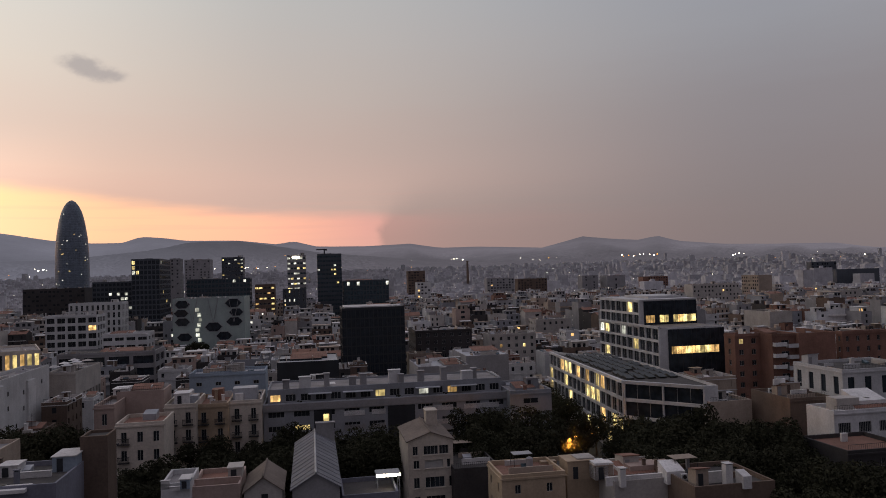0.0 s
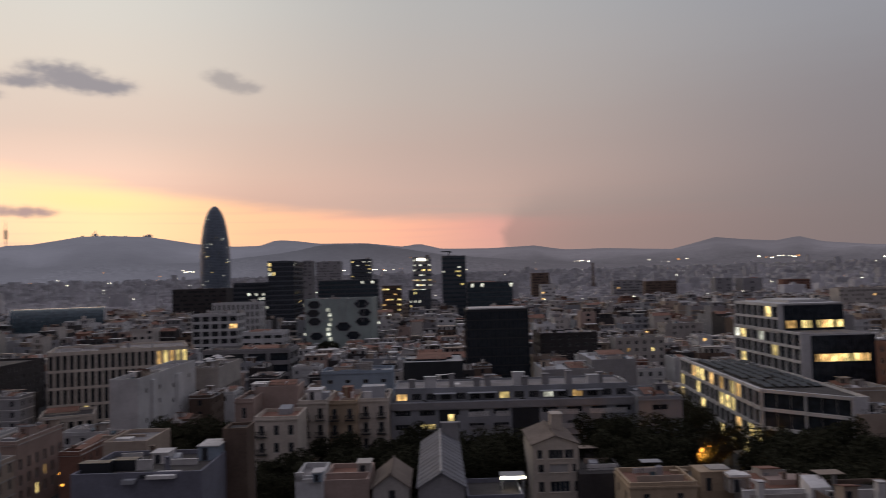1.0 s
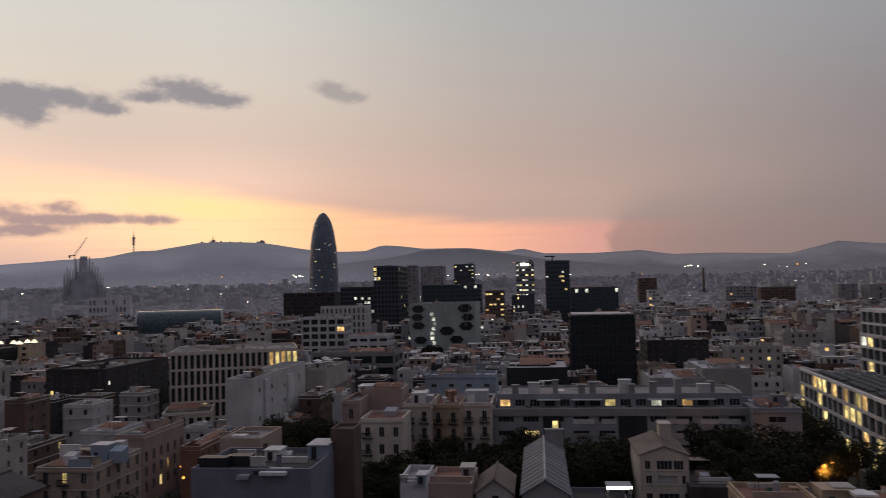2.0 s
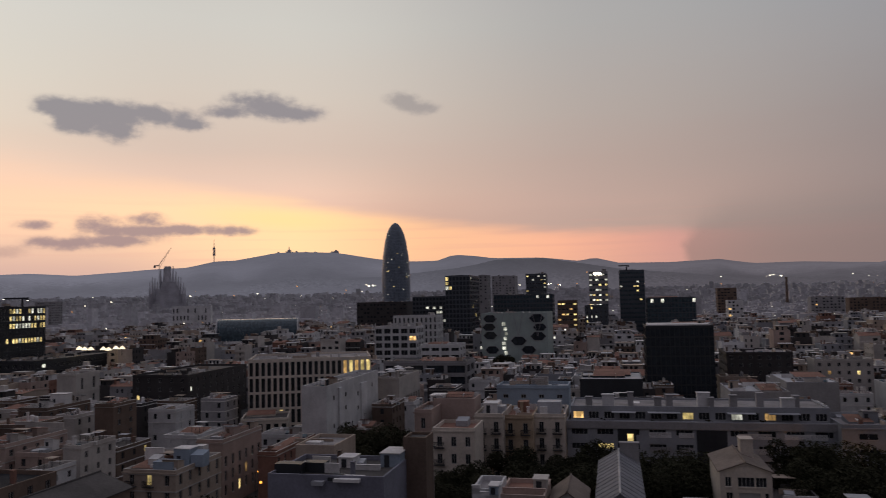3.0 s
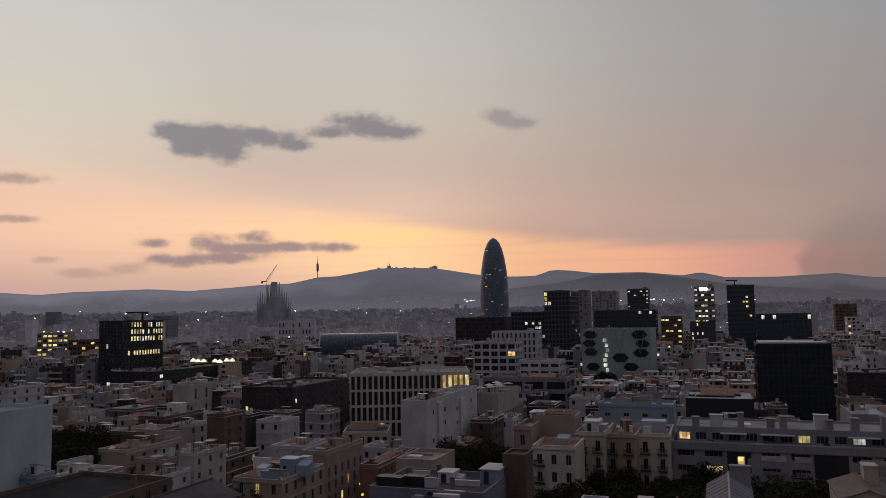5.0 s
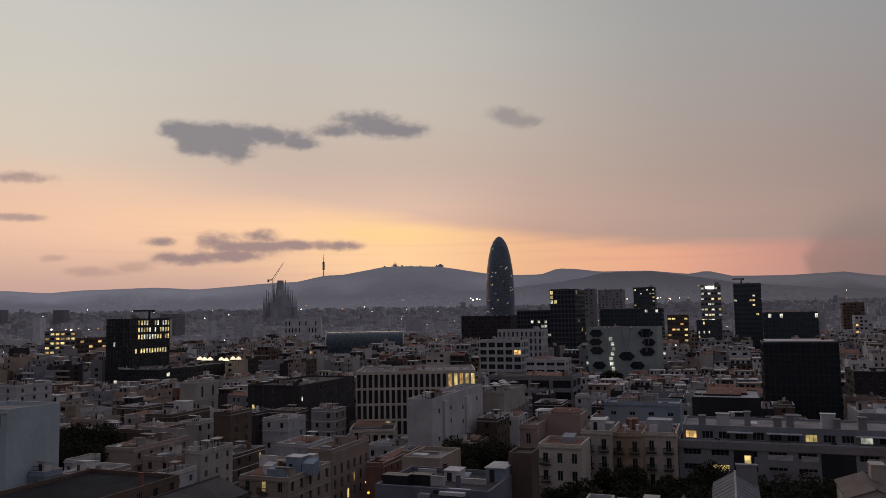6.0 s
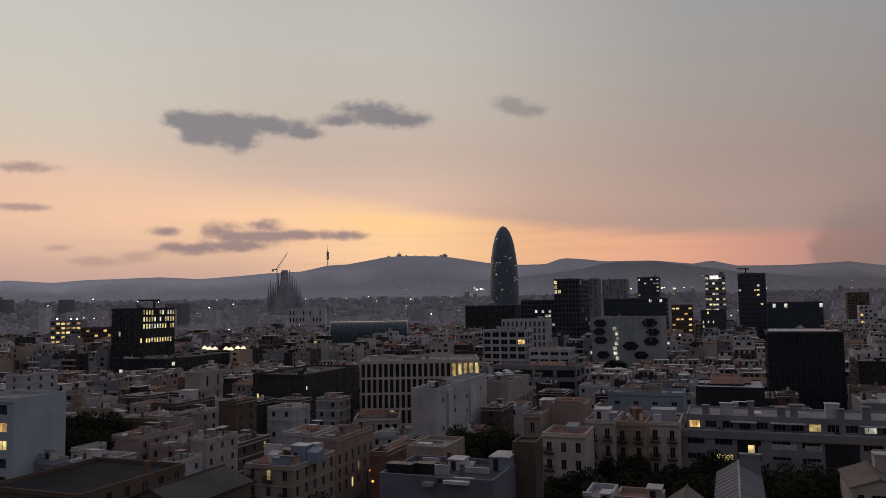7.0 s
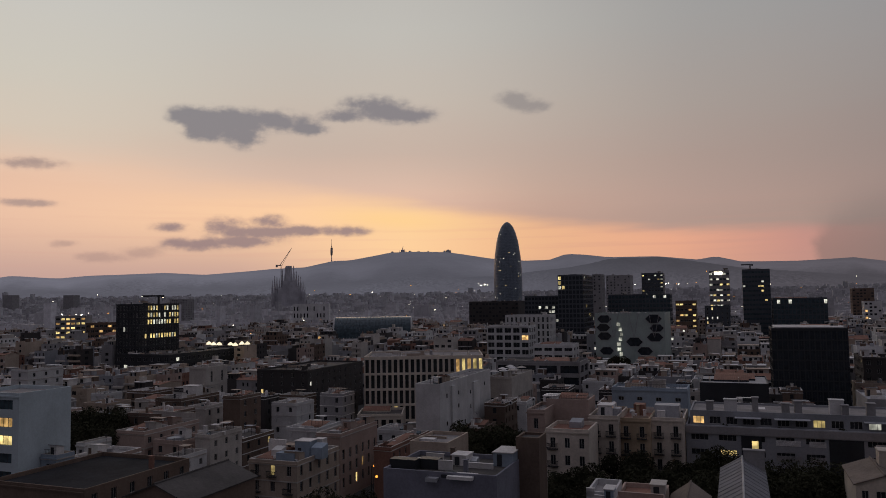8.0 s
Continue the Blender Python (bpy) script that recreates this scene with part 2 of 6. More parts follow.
# ---- building blocks ----
class Soup:
    """Faces gathered for one mesh."""

    def __init__(self):
        self.v, self.f, self.m = [], [], []

    def quad(self, pts, mat=0):
        k = len(self.v)
        self.v += [tuple(p) for p in pts]
        self.f.append(tuple(range(k, k + len(pts))))
        self.m.append(mat)

    def box(self, x0, y0, z0, x1, y1, z1, mat=0, bottom=False):
        p = [(x, y, z) for z in (z0, z1) for y in (y0, y1) for x in (x0, x1)]
        k = len(self.v)
        self.v += p
        faces = [(0, 1, 5, 4), (1, 3, 7, 5), (3, 2, 6, 7), (2, 0, 4, 6), (4, 5, 7, 6)] + ([(1, 0, 2, 3)] if bottom else [])
        self.f += [tuple(k + i for i in f) for f in faces]
        self.m += [mat] * len(faces)

    def tube(self, p, q, r0, r1, n=8, mat=0, cap=True):
        p, q = Vector(p), Vector(q)
        side = (q - p).orthogonal().normalized()
        other = (q - p).normalized().cross(side)
        k = len(self.v)
        for c, r in ((p, r0), (q, r1)):
            self.v += [tuple(c + r * (math.cos(i * math.tau / n) * side + math.sin(i * math.tau / n) * other)) for i in range(n)]
        for i in range(n):
            j = (i + 1) % n
            self.f.append((k + i, k + j, k + n + j, k + n + i))
            self.m.append(mat)
        if cap:
            self.f.append(tuple(k + n + i for i in range(n)))
            self.m.append(mat)

    def mesh(self, name, mats, smooth=False):
        me = bpy.data.meshes.new(name)
        me.from_pydata(self.v, [], self.f)
        for m in mats:
            me.materials.append(m)
        if max(self.m, default=0):
            me.polygons.foreach_set("material_index", self.m)
        if smooth:
            me.polygons.foreach_set("use_smooth", [True] * len(self.f))
        me.update()
        return me


def part(name, soup, mats, parent, label="", at=None, smooth=False):
    me = soup if isinstance(soup, bpy.types.Mesh) else soup.mesh(name, mats if isinstance(mats, (list, tuple)) else [mats], smooth)
    ob = new(name, me)
    ob.parent = parent
    if at is not None:
        ob.matrix_basis = at
    return tagged(ob, label) if label else ob


def thing(name, label, category, m, group="", kind=""):
    ob = new(name)
    ob.empty_display_size = 0.5
    ob.matrix_basis = m
    return tagged(ob, label, category, group, kind)


PANES = {}


def pane_mesh(w, h, mat, bars=1, frame=None):
    """A window of that size: glass set back in one frame with mullions, its front towards -y, its foot at the origin's height."""
    key = (round(w, 1), round(h, 1), mat.name, bars, frame and frame.name)
    if key not in PANES:
        w, h = key[0], key[1]
        t = 0.06
        xs = [-w / 2]
        for i in range(bars + 1):
            c = -w / 2 + w * (i + 1) / (bars + 1)
            xs += [xs[-1] + t, c - t / 2 if i < bars else c - t]
        xs.append(w / 2)
        zs = [0, t, h - t, h]
        spots, verts, faces, mats = {}, [], [], []

        def at(x, y, z):
            if (x, y, z) not in spots:
                spots[(x, y, z)] = len(verts)
                verts.append((x, y, z))
            return spots[(x, y, z)]

        for i in range(len(xs) - 1):
            for j in range(3):
                x0, x1, z0, z1 = xs[i], xs[i + 1], zs[j], zs[j + 1]
                hole = j == 1 and i % 2 == 1
                y = 0.0 if hole else -0.05
                faces.append((at(x0, y, z0), at(x1, y, z0), at(x1, y, z1), at(x0, y, z1)))
                mats.append(0 if hole else 1)
                if hole:
                    ring = [(x0, z0), (x1, z0), (x1, z1), (x0, z1)]
                    for k in range(4):
                        p, q = ring[k], ring[(k + 1) % 4]
                        faces.append((at(p[0], -0.05, p[1]), at(q[0], -0.05, q[1]), at(q[0], 0.0, q[1]), at(p[0], 0.0, p[1])))
                        mats.append(1)
        s = Soup()
        s.v, s.f, s.m = verts, faces, mats
        PANES[key] = s.mesh("window", [mat, frame or FRAME])
    return PANES[key]


def facade(s, o, a, n, W, H, cols, ww, rows, depth=0.22, mat=0, z0=0.0):
    """A wall of width W from z0 to H with an opening for each column and row; gives the openings' feet."""
    o, a, n = Vector(o), Vector(a), Vector(n)
    up = Vector((0, 0, 1))
    at = lambda x, z, d=0.0: o + a * x + up * z - n * d
    spots = []
    z = z0
    for r0, r1 in rows:
        s.quad([at(0, z), at(W, z), at(W, r0), at(0, r0)], mat)
        x = 0.0
        for c in cols:
            x0, x1 = c - ww / 2, c + ww / 2
            s.quad([at(x, r0), at(x0, r0), at(x0, r1), at(x, r1)], mat)
            for p, q in (((x0, r0), (x1, r0)), ((x1, r0), (x1, r1)), ((x1, r1), (x0, r1)), ((x0, r1), (x0, r0))):
                s.quad([at(*p), at(*q), at(*q, depth), at(*p, depth)], mat)
            spots.append((at(c, r0, depth), c, r0))
            x = x1
        s.quad([at(x, r0), at(W, r0), at(W, r1), at(x, r1)], mat)
        z = r1
    s.quad([at(0, z), at(W, z), at(W, H), at(0, H)], mat)
    return spots


RNG = random.Random(7)
ROOTS = []


def layout(W, H, floor, bay, ww, wh, sill, margin=0.6, skip=0):
    k = max(1, int((W - 2 * margin) / bay))
    gap = W / k
    cols = [gap * (i + 0.5) for i in range(k)]
    top = H - 0.5
    rows = []
    z = H - floor
    while z > -0.3 and len(rows) < 16:
        if z + sill + wh <= top + 0.3:
            rows.append((z + sill, z + sill + wh))
        z -= floor
    rows.sort()
    return (cols, rows) if W > ww + 0.5 else ([], [])


FOOT = []  # footprints that are taken: centre and radius of the plan


def block(name, label, x, y, w, d, h, yaw=10.0, wall=None, roof=None, floor=3.1, bay=3.0, win=(1.2, 1.5), sill=0.9, faces="flr", lit=0.05,
          lights=None, parapet=0.7, windows="own", bars=1, clutter=2, group="", category="building", pane=None, depth=0.22, balcony=0.0, trim=None, base=0.0, cornice=True, glow=None, under=None, off=(0, 0, 0), tops=True):
    """A flat-roofed building. x, y: its front left corner; w to the right, d to the back; yaw: degrees by which its front turns."""
    wall, roof, pane, lights = wall or PALE, roof or ROOF, pane or GLASS, lights or [WARM, YELLOW]
    m = pose(x, y, base, 0, 0, yaw)
    root = under or thing(name, label, category, m, group)
    c = m @ Vector((w / 2, d / 2, 0))
    shift = Matrix.Translation(off)
    if not under:
        FOOT.append((c.x, c.y, w, d, yaw))
    s = Soup()
    H = h + parapet
    ww, wh = win
    sides = {"f": ((0, 0, 0), (1, 0, 0), (0, -1, 0), w), "r": ((w, 0, 0), (0, 1, 0), (1, 0, 0), d), "b": ((w, d, 0), (-1, 0, 0), (0, 1, 0), w), "l": ((0, d, 0), (0, -1, 0), (-1, 0, 0), d)}
    spots = []
    for key, (o, a, n, W) in sides.items():
        if key in faces and windows != "none":
            cols, rows = layout(W, h, floor, bay, ww, wh, sill)
            for place, cx, cz in facade(s, o, a, n, W, H, cols, ww, rows, depth):
                spots.append((place, Vector(a), Vector(n), key, cx, cz))
        else:
            o, a = Vector(o), Vector(a)
            s.quad([o, o + a * W, o + a * W + Vector((0, 0, H)), o + Vector((0, 0, H))], 0)
    t = 0.3
    # inner faces and coping of the parapet, and the roof deck
    ring = [(0, 0), (w, 0), (w, d), (0, d)]
    inner = [(t, t), (w - t, t), (w - t, d - t), (t, d - t)]
    for i in range(4):
        j = (i + 1) % 4
        s.quad([(*ring[i], H), (*ring[j], H), (*inner[j], H), (*inner[i], H)], 4)
        s.quad([(*inner[i], H), (*inner[j], H), (*inner[j], h), (*inner[i], h)], 4)
    s.quad([(*p, h) for p in inner], 1)
    if name in ("town_house", "city_house"):
        # string courses at the floors, and a band under the parapet
        for k in range(3):
            z = h - 0.15 - k * floor
            if z > 1 and (k == 0 or w > 7):
                bend = [(-0.06, -0.12), (w + 0.12, -0.12), (w + 0.12, d), (w + 0.003, d), (w + 0.003, -0.003), (-0.06, -0.003)]
                k0 = len(s.v)
                s.v += [(*p, z - 0.1) for p in bend] + [(*p, z + 0.1) for p in bend]
                s.f += [(k0 + i, k0 + (i + 1) % 6, k0 + 6 + (i + 1) % 6, k0 + 6 + i) for i in range(6)]
                s.f += [tuple(k0 + 6 + i for i in range(6)), tuple(k0 + 5 - i for i in range(6))]
                s.m += [4] * 8
    if windows == "joined":
        for place, a, n, key, cx, cz in spots:
            q = 3 if RNG.random() < lit else 2 if RNG.random() < 0.62 else 0
            s.quad([place - a * ww / 2, place + a * ww / 2, place + a * ww / 2 + Vector((0, 0, wh)), place - a * ww / 2 + Vector((0, 0, wh))], q)
    part("wall", s, [wall, roof, pane, RNG.choice(lights), LIME if category == "house" and RNG.random() < 0.7 else PALE if name == "town_house" else wall], root, "", shift)
    if windows == "own":
        for place, a, n, key, cx, cz in spots:
            mat = RNG.choice(lights) if RNG.random() < (glow(key, cx / w if key in "fb" else cx / d, cz) if glow else lit) else pane
            turn = {"f": 0, "r": 90, "b": 180, "l": -90}[key]
            ob = part("window", pane_mesh(ww, wh, mat, bars, DARK if pane in (CURTAIN, TEAL) else None), None, root, "", shift @ pose(*place, 0, 0, turn))
            if balcony and key == "f" and RNG.random() < balcony:
                slab, rails = balcony_mesh(ww + 0.7)
                ledge = part("balcony", slab, None, root, "", pose(place.x, place.y - depth, place.z, 0, 0, turn))
                tagged(part("railing", rails, None, ledge, "dark iron railing"), kind="stuff")
    if cornice and h < 30 and windows == "own":
        k = Soup()
        k.box(-0.18, -0.18, h - 0.1, w + 0.18, -0.003, h + 0.18, 0, True)
        if "l" in faces:
            k.box(-0.18, -0.003, h - 0.1, -0.003, d, h + 0.18, 0, True)
        part("cornice", k, [trim or wall], root, "", shift)
    if not under:
        ROOTS.append((root, m, w, d, h))
    if tops and not under:
        rooftop(root, w, d, h, clutter, wall)
    return root


BALCONY = {}


def balcony_mesh(w):
    key = round(w, 0)
    if key not in BALCONY:
        slab = Soup()
        w = key
        slab.box(-w / 2, -0.8, -0.32, w / 2, -0.003, -0.17, 0, True)
        s = Soup()
        for k in range(int(w / 0.16) + 1):
            x = -w / 2 + 0.03 + k * 0.16
            s.box(x - 0.03, -0.79, -0.17, x + 0.03, -0.74, 0.8, 0)
        s.box(-w / 2, -0.82, 0.8, w / 2, -0.72, 0.9, 0, True)
        s.box(-w / 2, -0.8, 0.8, -w / 2 + 0.05, -0.003, 0.86, 0, True)
        s.box(w / 2 - 0.05, -0.8, 0.8, w / 2, -0.003, 0.86, 0, True)
        BALCONY[key] = slab.mesh("balcony", [DARKBRICK]), s.mesh("railing", [IRON])
    return BALCONY[key]


def rooftop(root, w, d, h, count, wall):
    """Stair huts, chimneys, tanks and cooling units that stand on a roof."""
    if min(w, d) < 3.5:
        return
    if count >= 2:
        for _ in range(int(w * d / 60) + 1):
            s = Soup()
            top = RNG.uniform(0.5, 1.3)
            if RNG.random() < 0.5:
                x = RNG.uniform(0.5, w - 0.6)
                y0 = RNG.uniform(0.4, d * 0.5)
                y1 = min(d - 0.4, y0 + RNG.uniform(2, 6))
                s.box(x, y0, h, x + 0.2, y1, h + top)
            else:
                y = RNG.uniform(0.5, d - 0.6)
                x0 = RNG.uniform(0.4, w * 0.5)
                s.box(x0, y, h, min(w - 0.4, x0 + RNG.uniform(2, 7)), y + 0.2, h + top)
            part("terrace_wall", s, [RNG.choice((LIME, PALE, BEIGE, wall))], root)
        s = Soup()
        x, y = RNG.uniform(0.6, w - 2.4), RNG.uniform(0.6, d - 2.0)
        a, b = RNG.uniform(0.8, 1.8), RNG.uniform(0.6, 1.4)
        s.box(x, y, h, x + a, y + b, h + 0.3)
        s.v[-1], s.v[-2] = (*s.v[-1][:2], h + 0.8), (*s.v[-2][:2], h + 0.8)
        part("skylight", s, [RNG.choice((METALROOF, LIME, TEAL))], root)
    for _ in range(count):
        kind = RNG.choice(("hut", "chimney", "unit", "chimney", "hut", "mast", "ledge", "tank", "awning", "rail", "tiles"))
        x, y = RNG.uniform(1.0, w - 2.0), RNG.uniform(0.8, max(1.0, d - 2.0))
        s = Soup()
        if kind == "hut":
            a, b, c = RNG.uniform(1.7, min(3.4, w * 0.4)), RNG.uniform(1.8, min(3.4, d * 0.4)), RNG.uniform(2.0, 2.6)
            x, y = min(x, w - a - 0.5), min(y, d - b - 0.5)
            s.box(x, y, h, x + a, y + b, h + c, 0)
            s.v[-1], s.v[-2] = (*s.v[-1][:2], h + c - 0.5), (*s.v[-2][:2], h + c - 0.5)
            s.quad([(x - 0.2, y - 0.25, h + c + 0.08), (x + a + 0.2, y - 0.25, h + c + 0.08), (x + a + 0.2, y + b + 0.2, h + c - 0.48), (x - 0.2, y + b + 0.2, h + c - 0.48)], 1)
            s.box(x - 0.2, y - 0.27, h + c - 0.06, x + a + 0.2, y - 0.2, h + c + 0.09, 1, True)
            hut = part("stair_hut", s, [RNG.choice((wall, LIME, PALE, BEIGE)), RNG.choice((METALROOF, TERRACOTTA, LIME))], root)
            s = Soup()
            s.box(x + 0.3, y - 0.04, h + 0.05, x + 1.05, y - 0.003, h + 1.85, 0, True)
            part("door", s, [RNG.choice((DARK, BROWN, GREY))], hut)
        elif kind == "chimney":
            a, c = RNG.uniform(0.5, 0.9), RNG.uniform(1.0, 2.2)
            s.box(x, y, h, x + a, y + a * 0.7, h + c, 0)
            s.box(x - 0.08, y - 0.08, h + c + 0.15, x + a + 0.08, y + a * 0.7 + 0.08, h + c + 0.25, 0, True)
            for q in (0, a - 0.12):
                s.box(x + q, y + 0.05, h + c, x + q + 0.12, y + a * 0.6, h + c + 0.15, 0)
            part("chimney", s, [RNG.choice((wall, LIME, BROWN, BRICK))], root)
        elif kind == "unit":
            for k in range(RNG.randint(1, 3)):
                s.box(x + k * 1.2, y, h, x + k * 1.2 + 0.95, y + 0.5, h + 0.85, 0)
                s.tube((x + k * 1.2 + 0.48, y - 0.001, h + 0.45), (x + k * 1.2 + 0.48, y - 0.04, h + 0.45), 0.3, 0.3, 10, 1)
            part("cooling_unit", s, [WHITE, DARK], root)
        elif kind == "mast":
            q = RNG.uniform(2.5, 4.5)
            s.tube((x, y, h), (x, y, h + q), 0.035, 0.03, 6)
            for k in range(4):
                s.box(x - 0.6 + 0.1 * k, y - 0.015, h + q - 0.2 - 0.22 * k, x + 0.6 - 0.1 * k, y + 0.015, h + q - 0.17 - 0.22 * k, 0, True)
            part("antenna", s, [IRON], root)
        elif kind == "tank":
            s.tube((x + 0.6, y + 0.6, h + 0.4), (x + 0.6, y + 0.6, h + 1.7), 0.55, 0.55, 12)
            s.tube((x + 0.6, y + 0.6, h + 1.7), (x + 0.6, y + 0.6, h + 1.95), 0.55, 0.15, 12)
            s.box(x + 0.1, y + 0.1, h, x + 1.1, y + 1.1, h + 0.4, 0)
            part("water_tank", s, [RNG.choice((GREY, LIME))], root)
        elif kind == "awning":
            a, b = RNG.uniform(2.0, min(4.5, w * 0.5)), RNG.uniform(1.5, 2.6)
            x, y = min(x, w - a - 0.4), min(y, d - b - 0.4)
            s.box(x, y, h + 2.2, x + a, y + b, h + 2.28, 0, True)
            for px, py in ((x, y), (x + a - 0.08, y), (x, y + b - 0.08), (x + a - 0.08, y + b - 0.08)):
                s.box(px, py, h, px + 0.08, py + 0.08, h + 2.2, 1)
            part("pergola", s, [RNG.choice((METALROOF, LIME, BEIGE)), IRON], root)
        elif kind == "rail":
            for k in range(int((w - 0.8) / 0.35)):
                s.box(0.4 + k * 0.35, 0.34, h + 0.6, 0.43 + k * 0.35, 0.37, h + 1.5, 0)
            s.box(0.4, 0.33, h + 1.5, w - 0.4, 0.38, h + 1.56, 0, True)
            part("railing", s, [IRON], root)
        elif kind == "tiles":
            a, b = w * RNG.uniform(0.35, 0.7), d * RNG.uniform(0.3, 0.5)
            x, y = RNG.uniform(0.4, w - a - 0.4), RNG.uniform(0.4, d - b - 0.4)
            k = 2 * max(4, int(a / 0.5))
            for i in range(k + 1):
                up = 0.07 * (i % 2)
                s.v += [(x + a * i / k, y, h + 0.5 + up), (x + a * i / k, y + b, h + 1.3 + up)]
            s.f += [(2 * i, 2 * i + 2, 2 * i + 3, 2 * i + 1) for i in range(k)]
            s.m += [0] * k
            s.box(x, y + 0.1, h, x + a, y + b, h + 0.45, 1)
            s.v[-1], s.v[-2] = (*s.v[-1][:2], h + 1.25), (*s.v[-2][:2], h + 1.25)
            part("tiled_roof", s, [TERRACOTTA, wall], root)
        else:
            a, b = RNG.uniform(1.5, min(4, w * 0.5)), RNG.uniform(1.2, min(3.5, d * 0.5))
            x, y = min(x, w - a - 0.4), min(y, d - b - 0.4)
            s.box(x, y, h, x + a, y + b, h + RNG.uniform(0.4, 0.9), 0)
            part("roof_box", s, [RNG.choice((METALROOF, PALE, ROOF, GREY))], root)


def bit(name, x, y, z, w, d, h, mat, slope=0.0):
    """A small built piece on a roof (hut, parapet wall, chimney, skylight), joined to the house that it stands on."""
    middle_of = pose(x, y, 0, 0, 0, 10) @ Vector((w / 2, d / 2, 0))
    for root, m, bw, bd, roof in ROOTS:
        at = m.inverted() @ middle_of
        if -0.8 < at.x < bw + 0.8 and -0.8 < at.y < bd + 0.8 and abs(z - roof) < 4.5:
            break
    else:
        return None
    h = min(3.2, max(0.4, z + h - roof))
    z = roof
    foot = z - 0.05
    s = Soup()
    s.box(0, 0, foot - z, w, d, h)
    if slope:
        s.v[-4] = (*s.v[-4][:2], h - slope)
        s.v[-3] = (*s.v[-3][:2], h - slope)
    if name == "stair_hut":
        s.box(-0.15, -0.15, h, w + 0.15, d + 0.15, h + 0.14, 1, True)
    elif name == "chimney":
        s.box(-0.08, -0.08, h + 0.12, w + 0.08, d + 0.08, h + 0.22, 1, True)
        s.box(0.06, 0.06, h, w - 0.06, d - 0.06, h + 0.12, 2)
    elif name == "parapet_wall":
        s.box(-0.05, -0.05, h, w + 0.05, d + 0.05, h + 0.07, 1, True)
    inv = m.inverted() @ pose(x, y, z, 0, 0, 10)
    built = part(name, s, [mat, LIME if mat in (LIME, BLUEGREY) else mat, DARK], root, "", inv)
    if name == "stair_hut":
        s = Soup()
        s.box(w * 0.2, -0.04, 0.05, w * 0.2 + min(0.8, w * 0.5), -0.003, min(1.9, h - 0.2), 0, True)
        part("door", s, [DARK], built)
    return built


# ---- ground and hills ----
RIDGE = ((-180, 0.6), (-100, 0.8), (-66, 1.6), (-61.5, 1.9), (-60.9, 2.0), (-58.2, 1.82), (-56.1, 2.01), (-51.4, 2.2), (-48.7, 2.06), (-46, 2.26), (-43.9, 2.45), (-41.5, 2.56), (-39.4, 3.01), (-38.1, 3.04), (-36.8, 3.28), (-35.1, 3.6),
         (-33, 3.64), (-30.8, 3.58), (-27.4, 3.04), (-24.9, 2.83), (-23.1, 2.84), (-21.8, 3.27), (-20.3, 3.16), (-18.8, 2.95), (-15.2, 2.9), (-12.4, 2.59), (-11.2, 2.78), (-9.5, 2.36), (-6.1, 2.28), (-2.5, 2.39), (-0.2, 2.02), (2.8, 2.02),
         (7.5, 1.78), (9.2, 2.18), (10.5, 2.52), (12.5, 2.27), (14.5, 2.1), (15.9, 2.34), (17.3, 1.91), (20.4, 1.57), (23.7, 1.43), (27.5, 1.34), (30.3, 0.83), (40, 0.5), (180, 0.6))


def step(a, b, v):
    k = min(1.0, max(0.0, (v - a) / (b - a)))
    return k * k * (3 - 2 * k)


def city_z(r):
    return 62 * step(1300, 3500, r)


def hill_z(r, a):
    """Height of the hills at that distance and azimuth."""
    ridge = np.interp(a, [p[0] for p in RIDGE], [p[1] for p in RIDGE])
    top = EYE + 4500 * math.tan(radians(ridge))
    n = noise.noise(Vector((a * 0.35, r * 0.0022, 0))) * 0.5 + noise.noise(Vector((a * 1.1, r * 0.006, 5))) * 0.25
    k = step(3050, 4500, r)
    z = city_z(3050) * (1 - k) + top * k + n * 60 * k * (1 - k) * 4 * 0.8
    return z


FOOTHILLS = ((-36, 0.6), (-31, 1.7), (-27, 1.75), (-24, 2.05), (-21.5, 2.3), (-20, 2.55), (-18.8, 2.82), (-17.4, 2.9), (-16.2, 2.86), (-15.2, 2.9), (-13.6, 2.66), (-12, 2.4), (-9.5, 1.95), (-6, 1.6), (-3, 1.3), (0, 0.6))


def foothill_z(r, a):
    """Height of the nearer, darker ridge."""
    top = EYE + 3600 * math.tan(radians(np.interp(a, [p[0] for p in FOOTHILLS], [p[1] for p in FOOTHILLS])))
    k = step(3150, 3600, r) * (1 - step(3600, 3950, r))
    return 20 + (top - 20) * k + noise.noise(Vector((a * 1.3, r * 0.006, 2))) * 22 * k * (1 - k) * 4 + noise.noise(Vector((a * 4, r * 0.02, 2))) * 2.5 * k


def sheet(name, radii, angles, height, mat):
    v = [(r * math.sin(radians(a)), r * math.cos(radians(a)), height(r, a)) for r in radii for a in angles]
    k = len(angles)
    f = [(i * k + j, i * k + j + 1, (i + 1) * k + j + 1, (i + 1) * k + j) for i in range(len(radii) - 1) for j in range(k - 1)]
    me = bpy.data.meshes.new(name)
    me.from_pydata(v, [], f)
    me.materials.append(mat)
    me.polygons.foreach_set("use_smooth", [True] * len(f))
    me.update()
    me.flip_normals()
    return new(name, me)


tagged(sheet("ground", [0.5, 60, 150, 300, 600, 1000, 1300, 1600, 1900, 2200, 2600, 3000, 3300], [i * 6 for i in range(61)], lambda r, a: city_z(r) - 0.0, ASPHALT), "dark asphalt ground that rises gently towards the hills", "ground", kind="structure")

